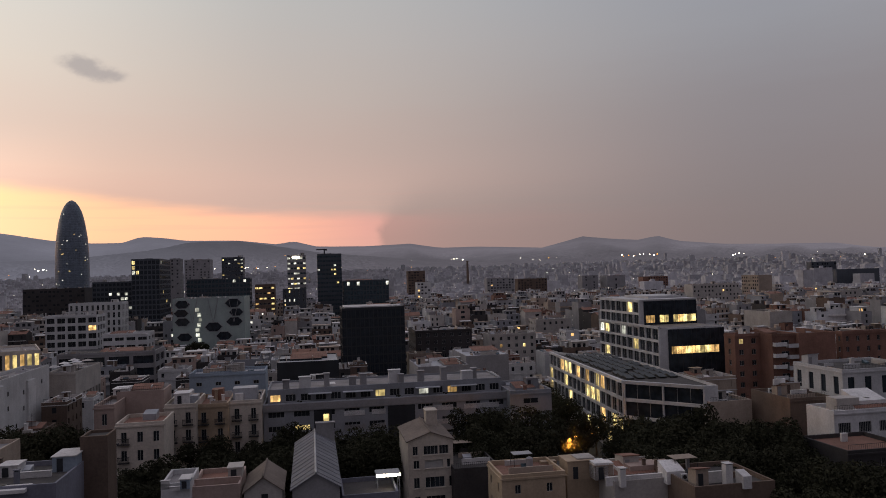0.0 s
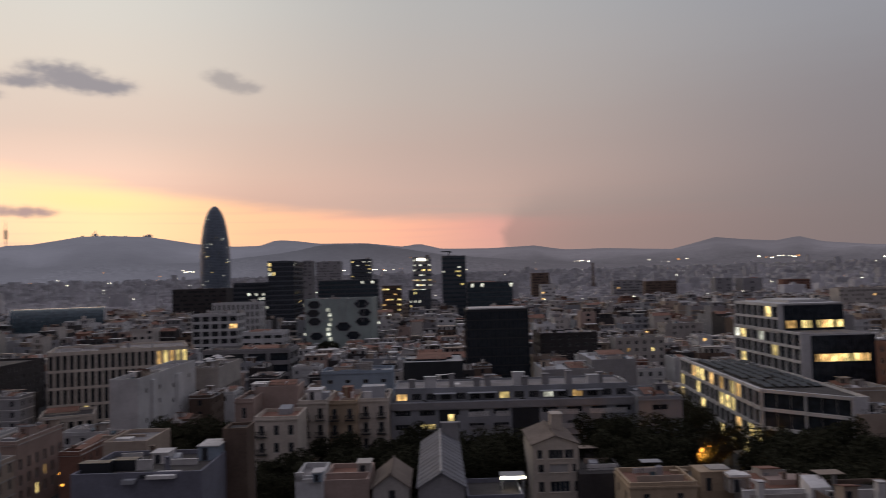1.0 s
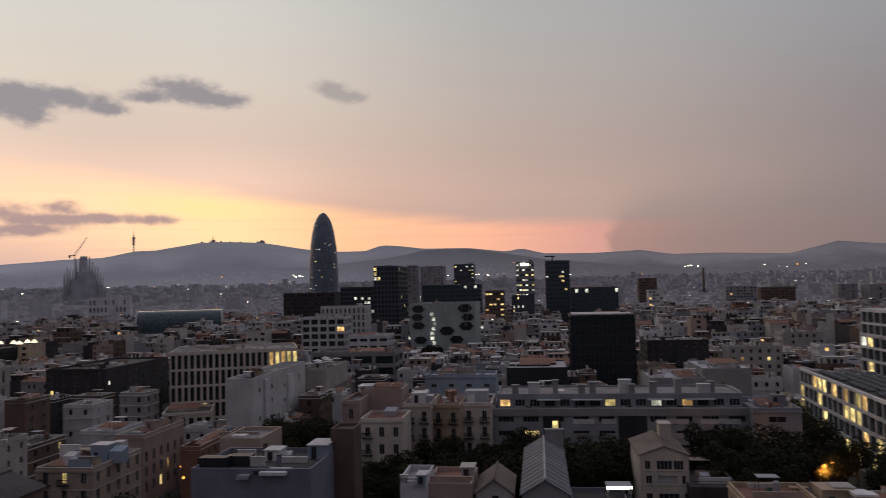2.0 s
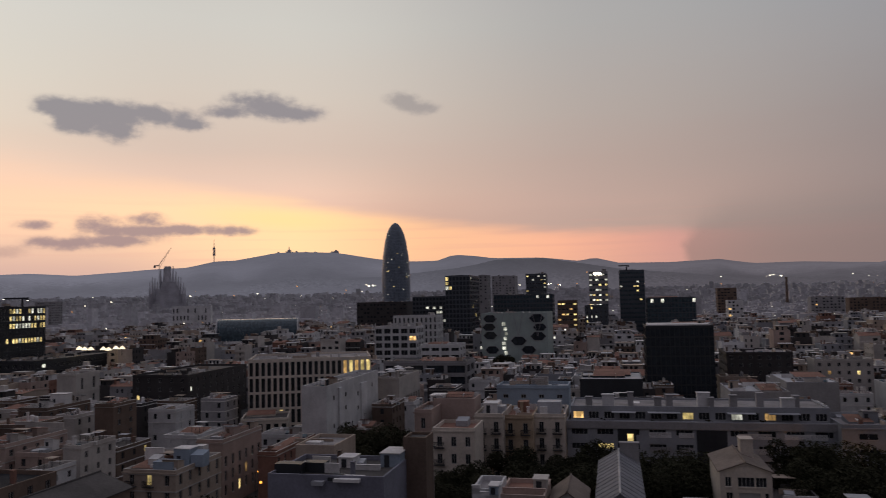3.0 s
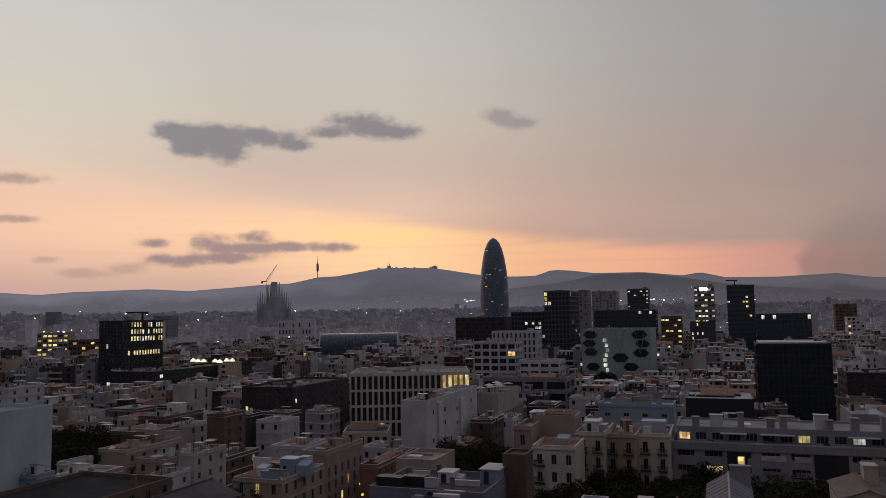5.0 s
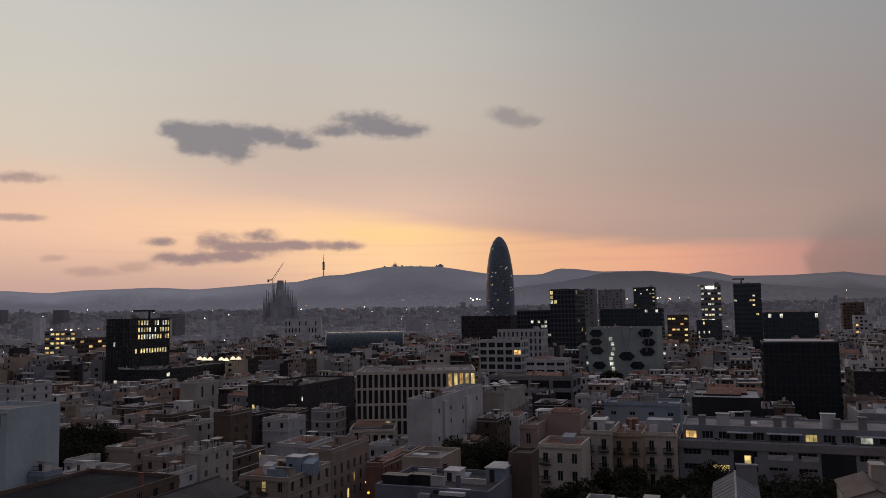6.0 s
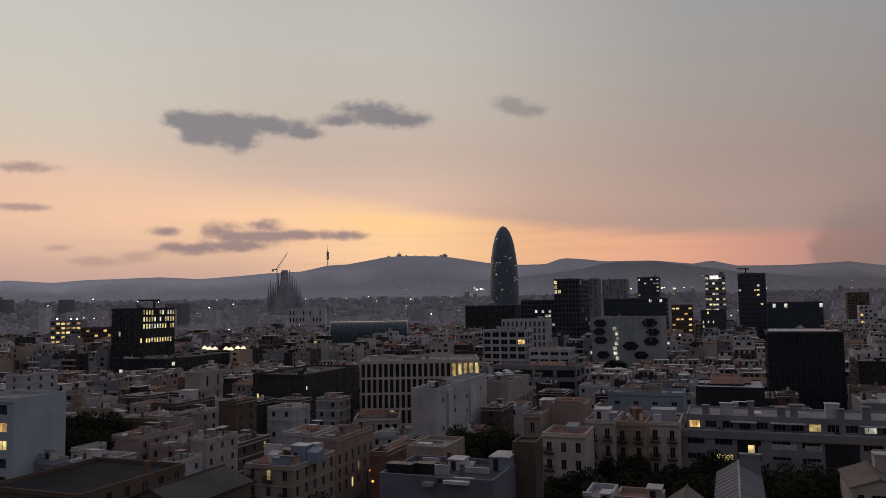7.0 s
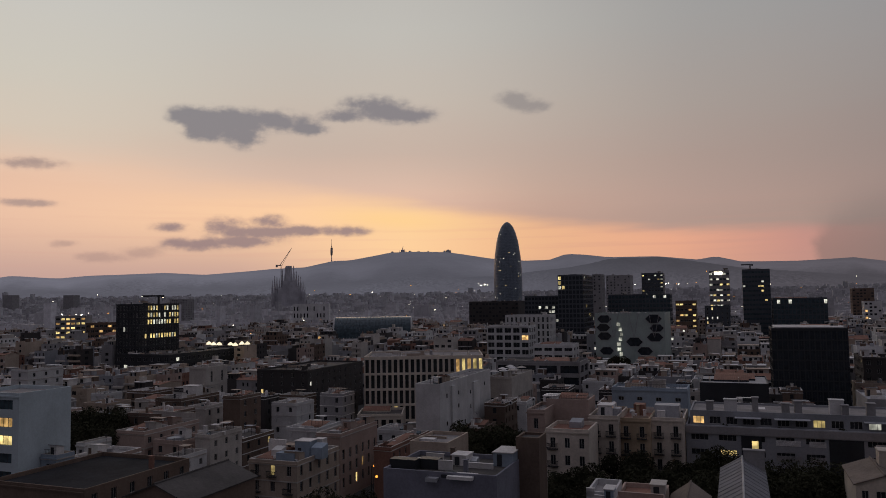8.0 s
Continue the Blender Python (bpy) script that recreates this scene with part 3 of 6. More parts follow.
HILL = bpy.data.materials.new("hillside_haze_glow")
HILL.use_nodes = True
n = Nodes(HILL.node_tree)
pos = n.add("ShaderNodeNewGeometry").outputs["Position"]
v = n.span(n.noise(pos, 0.006, 6.0, 0.65), 0.35, 0.65, 0.7, 1.35)
dots = n.span(n.noise(pos, 0.05, 4.0, 0.8), 0.4, 0.7, 0.85, 1.2)
v = n.math("MULTIPLY", v, dots)
rgb = n.mix(1.0, (0.035, 0.038, 0.036, 1), n.add("ShaderNodeCombineColor", {0: v, 1: v, 2: v}).outputs[0], "MULTIPLY")
# haze put into the emission: stronger low down and on the farther ridge
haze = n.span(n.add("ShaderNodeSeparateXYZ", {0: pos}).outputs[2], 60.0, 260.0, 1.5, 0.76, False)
# roofs and gardens of the town that climbs the lower slopes, as flecks in that glow
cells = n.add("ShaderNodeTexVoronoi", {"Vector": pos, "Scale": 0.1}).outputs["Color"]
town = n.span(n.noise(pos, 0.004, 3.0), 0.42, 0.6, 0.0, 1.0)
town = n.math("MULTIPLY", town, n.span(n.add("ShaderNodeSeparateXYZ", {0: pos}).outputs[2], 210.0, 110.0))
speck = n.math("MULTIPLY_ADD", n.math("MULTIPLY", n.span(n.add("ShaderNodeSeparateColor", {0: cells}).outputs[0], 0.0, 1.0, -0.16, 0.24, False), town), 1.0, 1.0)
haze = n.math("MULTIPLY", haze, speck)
# the painted haze glows brighter towards the afterglow
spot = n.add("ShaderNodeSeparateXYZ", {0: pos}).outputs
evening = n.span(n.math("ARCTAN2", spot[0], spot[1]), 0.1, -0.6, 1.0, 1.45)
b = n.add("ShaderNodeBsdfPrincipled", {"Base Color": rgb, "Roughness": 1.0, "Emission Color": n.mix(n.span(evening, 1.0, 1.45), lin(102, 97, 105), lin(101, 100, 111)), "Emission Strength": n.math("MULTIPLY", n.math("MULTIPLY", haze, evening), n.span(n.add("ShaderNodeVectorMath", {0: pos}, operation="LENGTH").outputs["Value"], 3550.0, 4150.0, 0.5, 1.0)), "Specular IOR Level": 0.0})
n.add("ShaderNodeOutputMaterial", {0: b.outputs[0]})
hill_angles = [-100 + 0.5 * i for i in range(361)]
tagged(sheet("backdrop", [3050, 3200, 3400, 3600, 3800, 3950, 4100, 4250, 4400, 4500, 4700, 4900], hill_angles, lambda r, a: hill_z(r, a) if r < 4550 else hill_z(4500, a) * (4900 - r) / 400, HILL), "wooded hills behind the city, their mauve haze an emitted glow", "hills", kind="structure")

tagged(sheet("backdrop", [3150, 3250, 3350, 3420, 3480, 3540, 3600, 3680, 3800, 3950], [-36 + 0.2 * i for i in range(181)], foothill_z, HILL), "wooded foothill in front of the hazy hills, darker by its weaker haze glow", "hills", kind="structure")


# ---- kinds of things of their own ----
PANEL = surface("metal_louvre_panels", (0.12, 0.148, 0.185), rough=0.35, vary=0.2, grain=0.6, bump=0, per_object=0, island=0.14, spec=0.5)


def bullet_tower(x, y):
    """A bullet-shaped office tower clad in small louvre panels."""
    root = thing("bullet_tower", "bullet-shaped blue-grey tower clad in glass louvres", "tower", pose(x, y, 0))
    FOOT.append((x, y, 40, 40, 10))
    prof = ((0, 17.0), (30, 17.3), (45, 17.5), (63, 17.8), (80, 17.4), (98, 16.2), (116, 13.5), (127, 10.7), (134, 7.6), (138.5, 4.2), (140.3, 1.6), (140.8, 0.0))
    radius = lambda z: float(np.interp(z, [p[0] for p in prof], [p[1] for p in prof]))
    s = Soup()
    zs = [i * 1.9 for i in range(70)] + [133.5 + 0.9 * i for i in range(9)]
    for z0, z1 in zip(zs, zs[1:]):
        for k in range(48):
            a, b = k * math.tau / 48, (k + 0.985) * math.tau / 48
            r0, r1 = radius(z0), radius(z1 - 0.12)
            s.quad([(r0 * math.cos(a), r0 * math.sin(a), z0), (r0 * math.cos(b), r0 * math.sin(b), z0), (r1 * math.cos(b), r1 * math.sin(b), z1 - 0.12), (r1 * math.cos(a), r1 * math.sin(a), z1 - 0.12)])
    tagged(part("louvre_panel", s, [PANEL], root), kind="stuff")
    c = Soup()
    zc = [i * 4 for i in range(34)] + [135, 137, 138.6, 139.8, 140.4]
    for z0, z1 in zip(zc, zc[1:]):
        for k in range(40):
            a, b = k * math.tau / 40, (k + 1) * math.tau / 40
            r0, r1 = max(0.01, radius(z0) - 0.35), max(0.01, radius(z1) - 0.35)
            c.quad([(r0 * math.cos(a), r0 * math.sin(a), z0), (r0 * math.cos(b), r0 * math.sin(b), z0), (r1 * math.cos(b), r1 * math.sin(b), z1), (r1 * math.cos(a), r1 * math.sin(a), z1)])
    part("core", c, [DARK], root)
    # lit windows: sideways place across the tower as the terrace sees it, and height
    to_cam = Vector((-x, -y, 0)).normalized()
    right = Vector((-to_cam.y, to_cam.x, 0))
    rr = random.Random(5)
    spots = [(-8, 124), (-14, 93), (-9, 94), (-5, 93.5), (-10, 89.5), (-15, 88), (-11, 78.5), (-9.5, 79), (14, 90), (13, 71.5), (15.5, 73), (-5.5, 68), (-13.5, 45), (-10, 50), (-16, 46), (14, 44), (2, 101), (-3, 60), (9, 56), (-12, 84)]
    spots += [(rr.uniform(-15, 15), rr.uniform(20, 105)) for _ in range(5)]
    for dx, z in spots:
        r = radius(z) + 0.12
        dx = max(-r * 0.93, min(r * 0.93, dx))
        v = right * dx + to_cam * math.sqrt(r * r - dx * dx)
        w = Soup()
        hw = rr.uniform(0.35, 0.8)
        w.box(-hw, -0.08, 0, hw, 0.05, rr.uniform(0.5, 0.9), 0, True)
        turn = math.degrees(math.atan2(v.y, v.x)) + 90
        part("window", w, [COOL if rr.random() < 0.7 else YELLOW], root, "", pose(v.x, v.y, z, 0, 0, turn))
    return root


# the pale bluish base colour carries the haze over these far churches
STONE = surface("hazed_weathered_sandstone", (0.42, 0.41, 0.44), vary=0.3, grain=0.4)


def spire(root, x, y, z, h, r, mat=None, tip=True):
    """A tapering open-work spire with a finial."""
    s = Soup()
    n = 10
    rings = [(0, 1.0), (0.35, 0.93), (0.6, 0.78), (0.8, 0.52), (0.93, 0.25), (0.97, 0.2)] if tip else [(0, 1.0), (0.5, 0.97), (0.85, 0.9), (1.0, 0.88)]
    for (a, ra), (b, rb) in zip(rings, rings[1:]):
        s.tube((x, y, z + a * h), (x, y, z + b * h), r * ra, r * rb, n, 0, b == rings[-1][0])
    if tip:
        s.tube((x, y, z + 0.97 * h), (x, y, z + 1.03 * h), r * 0.35, r * 0.1, 6)
    return part("spire" if tip else "unfinished_tower", s, [mat or STONE], root)


def basilica(x, y, base):
    """The great basilica with its clusters of spires; its width runs across the view."""
    yaw = math.degrees(math.atan2(y, x)) - 90
    root = thing("basilica", "sandstone basilica with many tapering spires, unfinished", "church", pose(x, y, base, 0, 0, yaw))
    FOOT.append((x, y, 110, 80, 10))
    s = Soup()
    s.box(-44, -14, 0, 44, 14, 52)
    s.box(-28, -22, 0, 28, 22, 66)
    s.box(-15, -16, 66, 20, 16, 84)
    for k in range(9):
        s.tube((-36 + 9 * k, -15, 30), (-36 + 9 * k, -15, 56), 2.2, 0.2, 6)
    part("nave", s, [STONE], root)
    for dx, dy, top, r in ((-43, -6, 84, 3.6), (-37, 5, 96, 4.0), (-31, -5, 92, 4.0), (-25, 4, 88, 3.6), (38, -5, 80, 3.6), (32, 5, 94, 4.0), (26, -5, 97, 4.0), (43, 4, 70, 3.2), (-17, 6, 112, 5), (13, -4, 121, 5.5), (20, 8, 108, 5)):
        spire(root, dx, dy, 0, top, r)
    spire(root, 0, 0, 0, 124, 9.5, tip=False)
    spire(root, -9, 10, 0, 118, 5.0)
    c = thing("tower_crane", "slender construction crane over the basilica", "crane", pose(x, y, base, 0, 0, yaw))
    m = Soup()
    for qx in (-1, 1):
        for qy in (-1, 1):
            m.box(-20 + qx - 0.3, -12 + qy - 0.3, 0, -20 + qx + 0.3, -12 + qy + 0.3, 126)
    for k in range(42):
        m.tube((-21, -13, k * 3), (-19, -13, k * 3 + 3), 0.15, 0.15, 4)
        m.tube((-21, -11, k * 3 + 3), (-19, -11, k * 3), 0.15, 0.15, 4)
    part("mast", m, [GREY], c)
    j = Soup()
    j.tube((-24, -12, 124), (8, -12, 172), 1.0, 0.5, 6)
    j.tube((-18, -12, 124), (8, -12, 172), 0.4, 0.3, 6)
    part("jib", j, [GREY], c)
    w = Soup()
    w.box(-34, -14, 124, -20, -10, 126.5, 0, True)
    w.box(-34, -14, 120, -29, -10, 124, 0, True)
    part("counterweight", w, [GREY], c)


def hilltop(x, y, z):
    """A church on the summit and the buildings beside it."""
    yaw = math.degrees(math.atan2(y, x)) - 90
    root = thing("hill_church", "pale church with pinnacles on the hilltop", "church", pose(x, y, z, 0, 0, yaw))
    s = Soup()
    s.box(-20, -12, -20, 20, 12, 10)
    s.box(-11, -11, 10, 11, 11, 21)
    part("nave", s, [STONE], root)
    for dx, h, r in ((-18, 20, 2.6), (18, 20, 2.6), (-9, 27, 2.6), (9, 27, 2.6), (0, 42, 4)):
        spire(root, dx, 0, 0, h, r)
    for dx, w, h in ((-60, 22, 9), (42, 20, 12), (95, 40, 8), (268, 30, 16), (245, 18, 10), (150, 26, 8)):
        t = thing("hilltop_building", "small hazy building on the ridge", "building", pose(x, y, z, 0, 0, yaw), "ridge buildings")
        b = Soup()
        b.box(dx - w / 2, -8, -30, dx + w / 2, 8, h)
        b.box(dx - w / 4, -5, h, dx + w / 6, 5, h + 5)
        part("wall", b, [STONE], t)


def telecom_tower(x, y, z):
    root = thing("telecom_tower", "needle-thin communications tower on the ridge", "tower", pose(x, y, z))
    s = Soup()
    s.tube((0, 0, -20), (0, 0, 95), 2.6, 2.2, 10)
    part("shaft", s, [GREY], root)
    p = Soup()
    for k in range(9):
        p.tube((0, 0, 40 + k * 5), (0, 0, 44 + k * 5), 7.0, 7.0, 12)
    part("platforms", p, [GREY], root)
    a = Soup()
    a.tube((0, 0, 95), (0, 0, 132), 1.3, 0.5, 8)
    part("antenna", a, [GREY], root)


def gable_house(name, label, x, y, w, d, eave, ridge, yaw, wall, roofmat, rows=(), seams=0, overhang=0.3, chimney=None, left_windows=()):
    """A house with a pitched roof whose gable faces the front."""
    root = thing(name, label, "house", pose(x, y, 0, 0, 0, yaw))
    c = pose(x, y, 0, 0, 0, yaw) @ Vector((w / 2, d / 2, 0))
    FOOT.append((c.x, c.y, w, d, yaw))
    s = Soup()
    cols = sorted({c for r in rows for c in r[2]})
    s.quad([(0, 0, eave), (w, 0, eave), (w / 2, 0, ridge)])
    s.quad([(w, d, eave), (0, d, eave), (w / 2, d, ridge)])
    s.quad([(w, 0, 0), (w, d, 0), (w, d, eave), (w, 0, eave)])
    s.quad([(0, d, 0), (0, 0, 0), (0, 0, eave), (0, d, eave)])
    s.quad([(w, d, 0), (0, d, 0), (0, d, eave), (w, d, eave)])
    z = 0.0
    for z0, z1, opens in rows:
        s.quad([(0, 0, z), (w, 0, z), (w, 0, z0), (0, 0, z0)])
        px = 0.0
        for x0, x1, mat, bars in opens:
            s.quad([(px, 0, z0), (x0, 0, z0), (x0, 0, z1), (px, 0, z1)])
            for p, q in (((x0, z0), (x1, z0)), ((x1, z0), (x1, z1)), ((x1, z1), (x0, z1)), ((x0, z1), (x0, z0))):
                s.quad([(p[0], 0, p[1]), (q[0], 0, q[1]), (q[0], 0.3, q[1]), (p[0], 0.3, p[1])])
            part("window", pane_mesh(x1 - x0, z1 - z0, mat, bars), None, root, "", pose((x0 + x1) / 2, 0.28, z0))
            sl = Soup()
            sl.box(x0 - 0.1, -0.15, z0 - 0.12, x1 + 0.1, -0.003, z0, 0, True)
            part("sill", sl, [wall], root)
            px = x1
        s.quad([(px, 0, z0), (w, 0, z0), (w, 0, z1), (px, 0, z1)])
        z = z1
    s.quad([(0, 0, z), (w, 0, z), (w, 0, eave), (0, 0, eave)])
    part("wall", s, [wall], root)
    slope = (ridge - eave) / (w / 2)
    for side in (-1, 1):
        r = Soup()
        xe = w / 2 + side * (w / 2 + overhang)
        ze = eave - slope * overhang
        t = 0.18
        a, b = (w / 2, -overhang), (xe, d + overhang)
        top = [(w / 2, -overhang, ridge + t), (xe, -overhang, ze + t), (xe, d + overhang, ze + t), (w / 2, d + overhang, ridge + t)]
        bot = [(p[0], p[1], p[2] - t) for p in top]
        r.quad(top), r.quad(bot[::-1])
        for i in range(4):
            j = (i + 1) % 4
            r.quad([top[i], bot[i], bot[j], top[j]])
        part("roof", r, [roofmat], root)
        for k in range(seams):
            yy = -overhang + (k + 0.5) * (d + 2 * overhang) / seams
            g = Soup()
            g.tube((w / 2, yy, ridge + t + 0.02), (xe, yy, ze + t + 0.02), 0.07, 0.07, 5)
            part("roof_seam", g, [roofmat], root)
    g = Soup()
    g.tube((w / 2, -overhang, ridge + 0.2), (w / 2, d + overhang, ridge + 0.2), 0.16, 0.16, 6)
    part("ridge_cap", g, [METALROOF if seams else roofmat], root)
    if chimney:
        cx, cy, cw, cd, cz0, cz1 = chimney
        k = Soup()
        k.box(cx, cy, cz0, cx + cw, cy + cd, cz1)
        k.box(cx - 0.1, cy - 0.1, cz1, cx + cw + 0.1, cy + cd + 0.1, cz1 + 0.2, 0, True)
        part("stair_hut", k, [wall], root)
    return root


def slab_house(name, label, pts, h, wall, roofmat, category="building"):
    """An upright prism on any plan, with a parapet."""
    root = thing(name, label, category, pose(0, 0, 0))
    s = Soup()
    n = len(pts)
    c = sum((Vector(p) for p in pts), Vector((0, 0))) / n
    inner = [Vector(p) + (c - Vector(p)).normalized() * 0.45 for p in pts]
    for i in range(n):
        j = (i + 1) % n
        s.quad([(*pts[i], 0), (*pts[j], 0), (*pts[j], h + 0.6), (*pts[i], h + 0.6)])
        s.quad([(*pts[i], h + 0.6), (*pts[j], h + 0.6), (*inner[j], h + 0.6), (*inner[i], h + 0.6)])
        s.quad([(*inner[i], h + 0.6), (*inner[j], h + 0.6), (*inner[j], h), (*inner[i], h)])
    s.quad([(*p, h) for p in inner], 1)
    part("wall", s, [wall, roofmat], root)
    FOOT.append((c.x, c.y, max(p[0] for p in pts) - min(p[0] for p in pts), max(p[1] for p in pts) - min(p[1] for p in pts), 0))
    return root


def bay_grid(root, p, q, h, floors, floor, bays, lit, mats, frame_mat, pane=None, proud=0.5, band=0.7, post=0.35):
    """White floor bands and posts set proud of a recessed glazed wall, from p to q; each pane is a part."""
    p, q = Vector(p), Vector(q)
    L = (q - p).length
    a = math.degrees(math.atan2(q.y - p.y, q.x - p.x))
    m = pose(p.x, p.y, 0, 0, 0, a)
    for k in range(floors + 1):
        s = Soup()
        z = h - k * floor
        s.box(-0.02, -proud, z - band, L + 0.02, -0.003, z, 0, True)
        part("floor_band", s, [frame_mat], root, "", m)
    step_x = L / bays
    pm = Soup()
    pm.box(-post / 2, -proud + 0.03, -(floor - band), post / 2, -0.003, 0)
    post_me = pm.mesh("post", [frame_mat])
    for k in range(floors):
        z = h - k * floor - band
        for i in range(bays + 1):
            part("post", post_me, None, root, "", m @ pose(min(L - post / 2, max(post / 2, i * step_x)), 0, z))
        for i in range(bays):
            mat = RNG.choice(mats) if RNG.random() < lit else (pane or CURTAIN)
            part("window", pane_mesh(step_x - post, floor - band, mat, 2), None, root, "", m @ pose((i + 0.5) * step_x, -0.06, z - (floor - band)))


LEAF = bpy.data.materials.new("dusk_foliage")
LEAF.use_nodes = True
n = Nodes(LEAF.node_tree)
g1 = n.span(n.add("ShaderNodeNewGeometry").outputs["Random Per Island"], 0, 1, 0.6, 1.5, False)
g2 = n.span(n.add("ShaderNodeObjectInfo").outputs["Random"], 0, 1, 0.75, 1.25, False)
gv = n.math("MULTIPLY", g1, g2)
rgb = n.mix(1.0, (0.036, 0.036, 0.023, 1), n.add("ShaderNodeCombineColor", {0: gv, 1: gv, 2: gv}).outputs[0], "MULTIPLY")
b = n.add("ShaderNodeBsdfPrincipled", {"Base Color": rgb, "Roughness": 0.9, "Specular IOR Level": 0.03})
n.add("ShaderNodeOutputMaterial", {0: b.outputs[0]})
BARK = surface("bark", (0.09, 0.075, 0.06), grain=4.0)


def tree_meshes(seed, height, spread, leaves):
    """Trunk with limbs, and a crown of leaf clumps with gaps and an uneven outline."""
    r = random.Random(seed)
    t = Soup()
    t.tube((0, 0, 0), (r.uniform(-0.3, 0.3), r.uniform(-0.3, 0.3), height * 0.4), 0.35, 0.22, 8)
    lobes = []
    for k in range(11):
        a, q = k * 2.4 + r.uniform(-0.4, 0.4), math.sqrt(r.random())
        z = height * r.uniform(0.45, 0.86) - q * height * 0.08
        c = Vector((math.cos(a) * q * spread * 0.68, math.sin(a) * q * spread * 0.68, z))
        lobes.append((c, r.uniform(0.28, 0.48) * spread))
        t.tube((0, 0, height * r.uniform(0.25, 0.4)), tuple(c), 0.14, 0.03, 5)
    s = Soup()
    for k in range(leaves):
        c, rad = r.choice(lobes)
        v = Vector((r.gauss(0, 1), r.gauss(0, 1), r.gauss(0, 1))).normalized()
        p = c + v * rad * (0.62 + 0.45 * r.random() ** 0.6) * Vector((1, 1, 0.85)).length / 1.65
        nrm = (v + Vector((r.gauss(0, 0.6), r.gauss(0, 0.6), r.gauss(0, 0.6) + 0.3))).normalized()
        e = nrm.orthogonal().normalized()
        f = nrm.cross(e)
        ang = r.uniform(0, 6.28)
        e, f = e * math.cos(ang) + f * math.sin(ang), f * math.cos(ang) - e * math.sin(ang)
        w = r.uniform(0.15, 0.33)
        s.quad([p - e * w, p - f * w * 0.55 + nrm * 0.06, p + e * w, p + f * w * 0.55 + nrm * 0.06])
    return t.mesh("trunk", [BARK]), s.mesh("crown", [LEAF])


TREES = [tree_meshes(11, 15.0, 5.4, 5000), tree_meshes(12, 16.5, 5.8, 5400), tree_meshes(13, 13.5, 5.0, 4600), tree_meshes(14, 17.0, 5.2, 5000)]


def tree(x, y, k, turn, scale):
    root = thing("street_tree", "dark leafy plane tree lining the street at dusk", "tree", pose(x, y, 0, 0, 0, turn), "street trees")
    root.scale = (scale, scale, scale)
    part("trunk", TREES[k][0], None, root)
    tagged(part("crown", TREES[k][1], None, root), kind="")


def factory_chimney(x, y, h):
    root = thing("factory_chimney", "slim old brick factory chimney", "chimney", pose(x, y, 0))
    s = Soup()
    s.tube((0, 0, 0), (0, 0, h - 2), 3.2, 1.9, 14)
    part("shaft", s, [BROWN], root)
    s = Soup()
    s.tube((0, 0, h - 2), (0, 0, h), 2.3, 2.4, 14)
    part("crown", s, [BROWN], root)


LAMPS = {}


def street_lamp(x, y, h, mat, label, light=0.0, size=0.35):
    root = thing("street_lamp", label, "lamp", pose(x, y, 0), "street lamps")
    if h not in LAMPS:
        s = Soup()
        s.tube((0, 0, 0), (0, 0, h), 0.09, 0.06, 8)
        s.tube((0, 0, h), (0.9, 0, h + 0.25), 0.05, 0.05, 6)
        LAMPS[h] = s.mesh("pole", [IRON])
    part("pole", LAMPS[h], None, root)
    key = (mat.name, size)
    if key not in LAMPS:
        b = Soup()
        for k in range(4):
            za, zb = -math.cos(k * math.pi / 4), -math.cos((k + 1) * math.pi / 4)
            b.tube((0, 0, za * size), (0, 0, zb * size), max(0.01, math.sin(k * math.pi / 4) * size), max(0.01, math.sin((k + 1) * math.pi / 4) * size), 10, 0, k == 3)
        LAMPS[key] = b.mesh("lantern", [mat])
    part("lantern", LAMPS[key], None, root, "", pose(0.9, 0, h + 0.25))
    if light:
        l = new("lamp_light", bpy.data.lights.new("lamp_light", "POINT"))
        l.data.energy, l.data.color, l.data.shadow_soft_size = light, (1.0, 0.42, 0.08), 0.4
        l.location = (x + 0.9, y - 0.5, h - 0.5)


def parasol(x, y, z, mat):
    """A closed-frame sunshade on a terrace."""
    root = thing("parasol", "pale open parasol on a roof terrace", "parasol", pose(x, y, z), "roof parasols")
    s = Soup()
    s.tube((0, 0, 0), (0, 0, 2.4), 0.05, 0.05, 6)
    part("pole", s, [IRON], root)
    s = Soup()
    s.tube((0, 0, 2.2), (0, 0, 2.8), 1.9, 0.1, 8)
    part("cover", s, [mat], root)


def glow_canopy(x, y, top):
    """A terrace parasol lit from below: a pole under a pitched round cover."""
    root = thing("lit_parasol", "glowing white parasol on the podium terrace", "parasol", pose(x, y, 0), "terrace parasols")
    s = Soup()
    s.tube((0, 0, 17.0), (0, 0, top), 0.08, 0.08, 6)
    part("pole", s, [IRON], root)
    s = Soup()
    s.tube((0, 0, top - 1.2), (0, 0, top - 0.2), 1.7, 1.1, 12)
    s.tube((0, 0, top - 0.2), (0, 0, top + 0.6), 1.1, 0.1, 12)
    part("cover", s, [PARASOL], root)


# ---- buildings that stand out ----
bullet_tower(-419.2, 852.5)
basilica(-1409.5, 1529.6, city_z(2080))
hilltop(-2479.8, 3658.8, 317.2)
telecom_tower(-2811.0, 3411.0, 272.4)

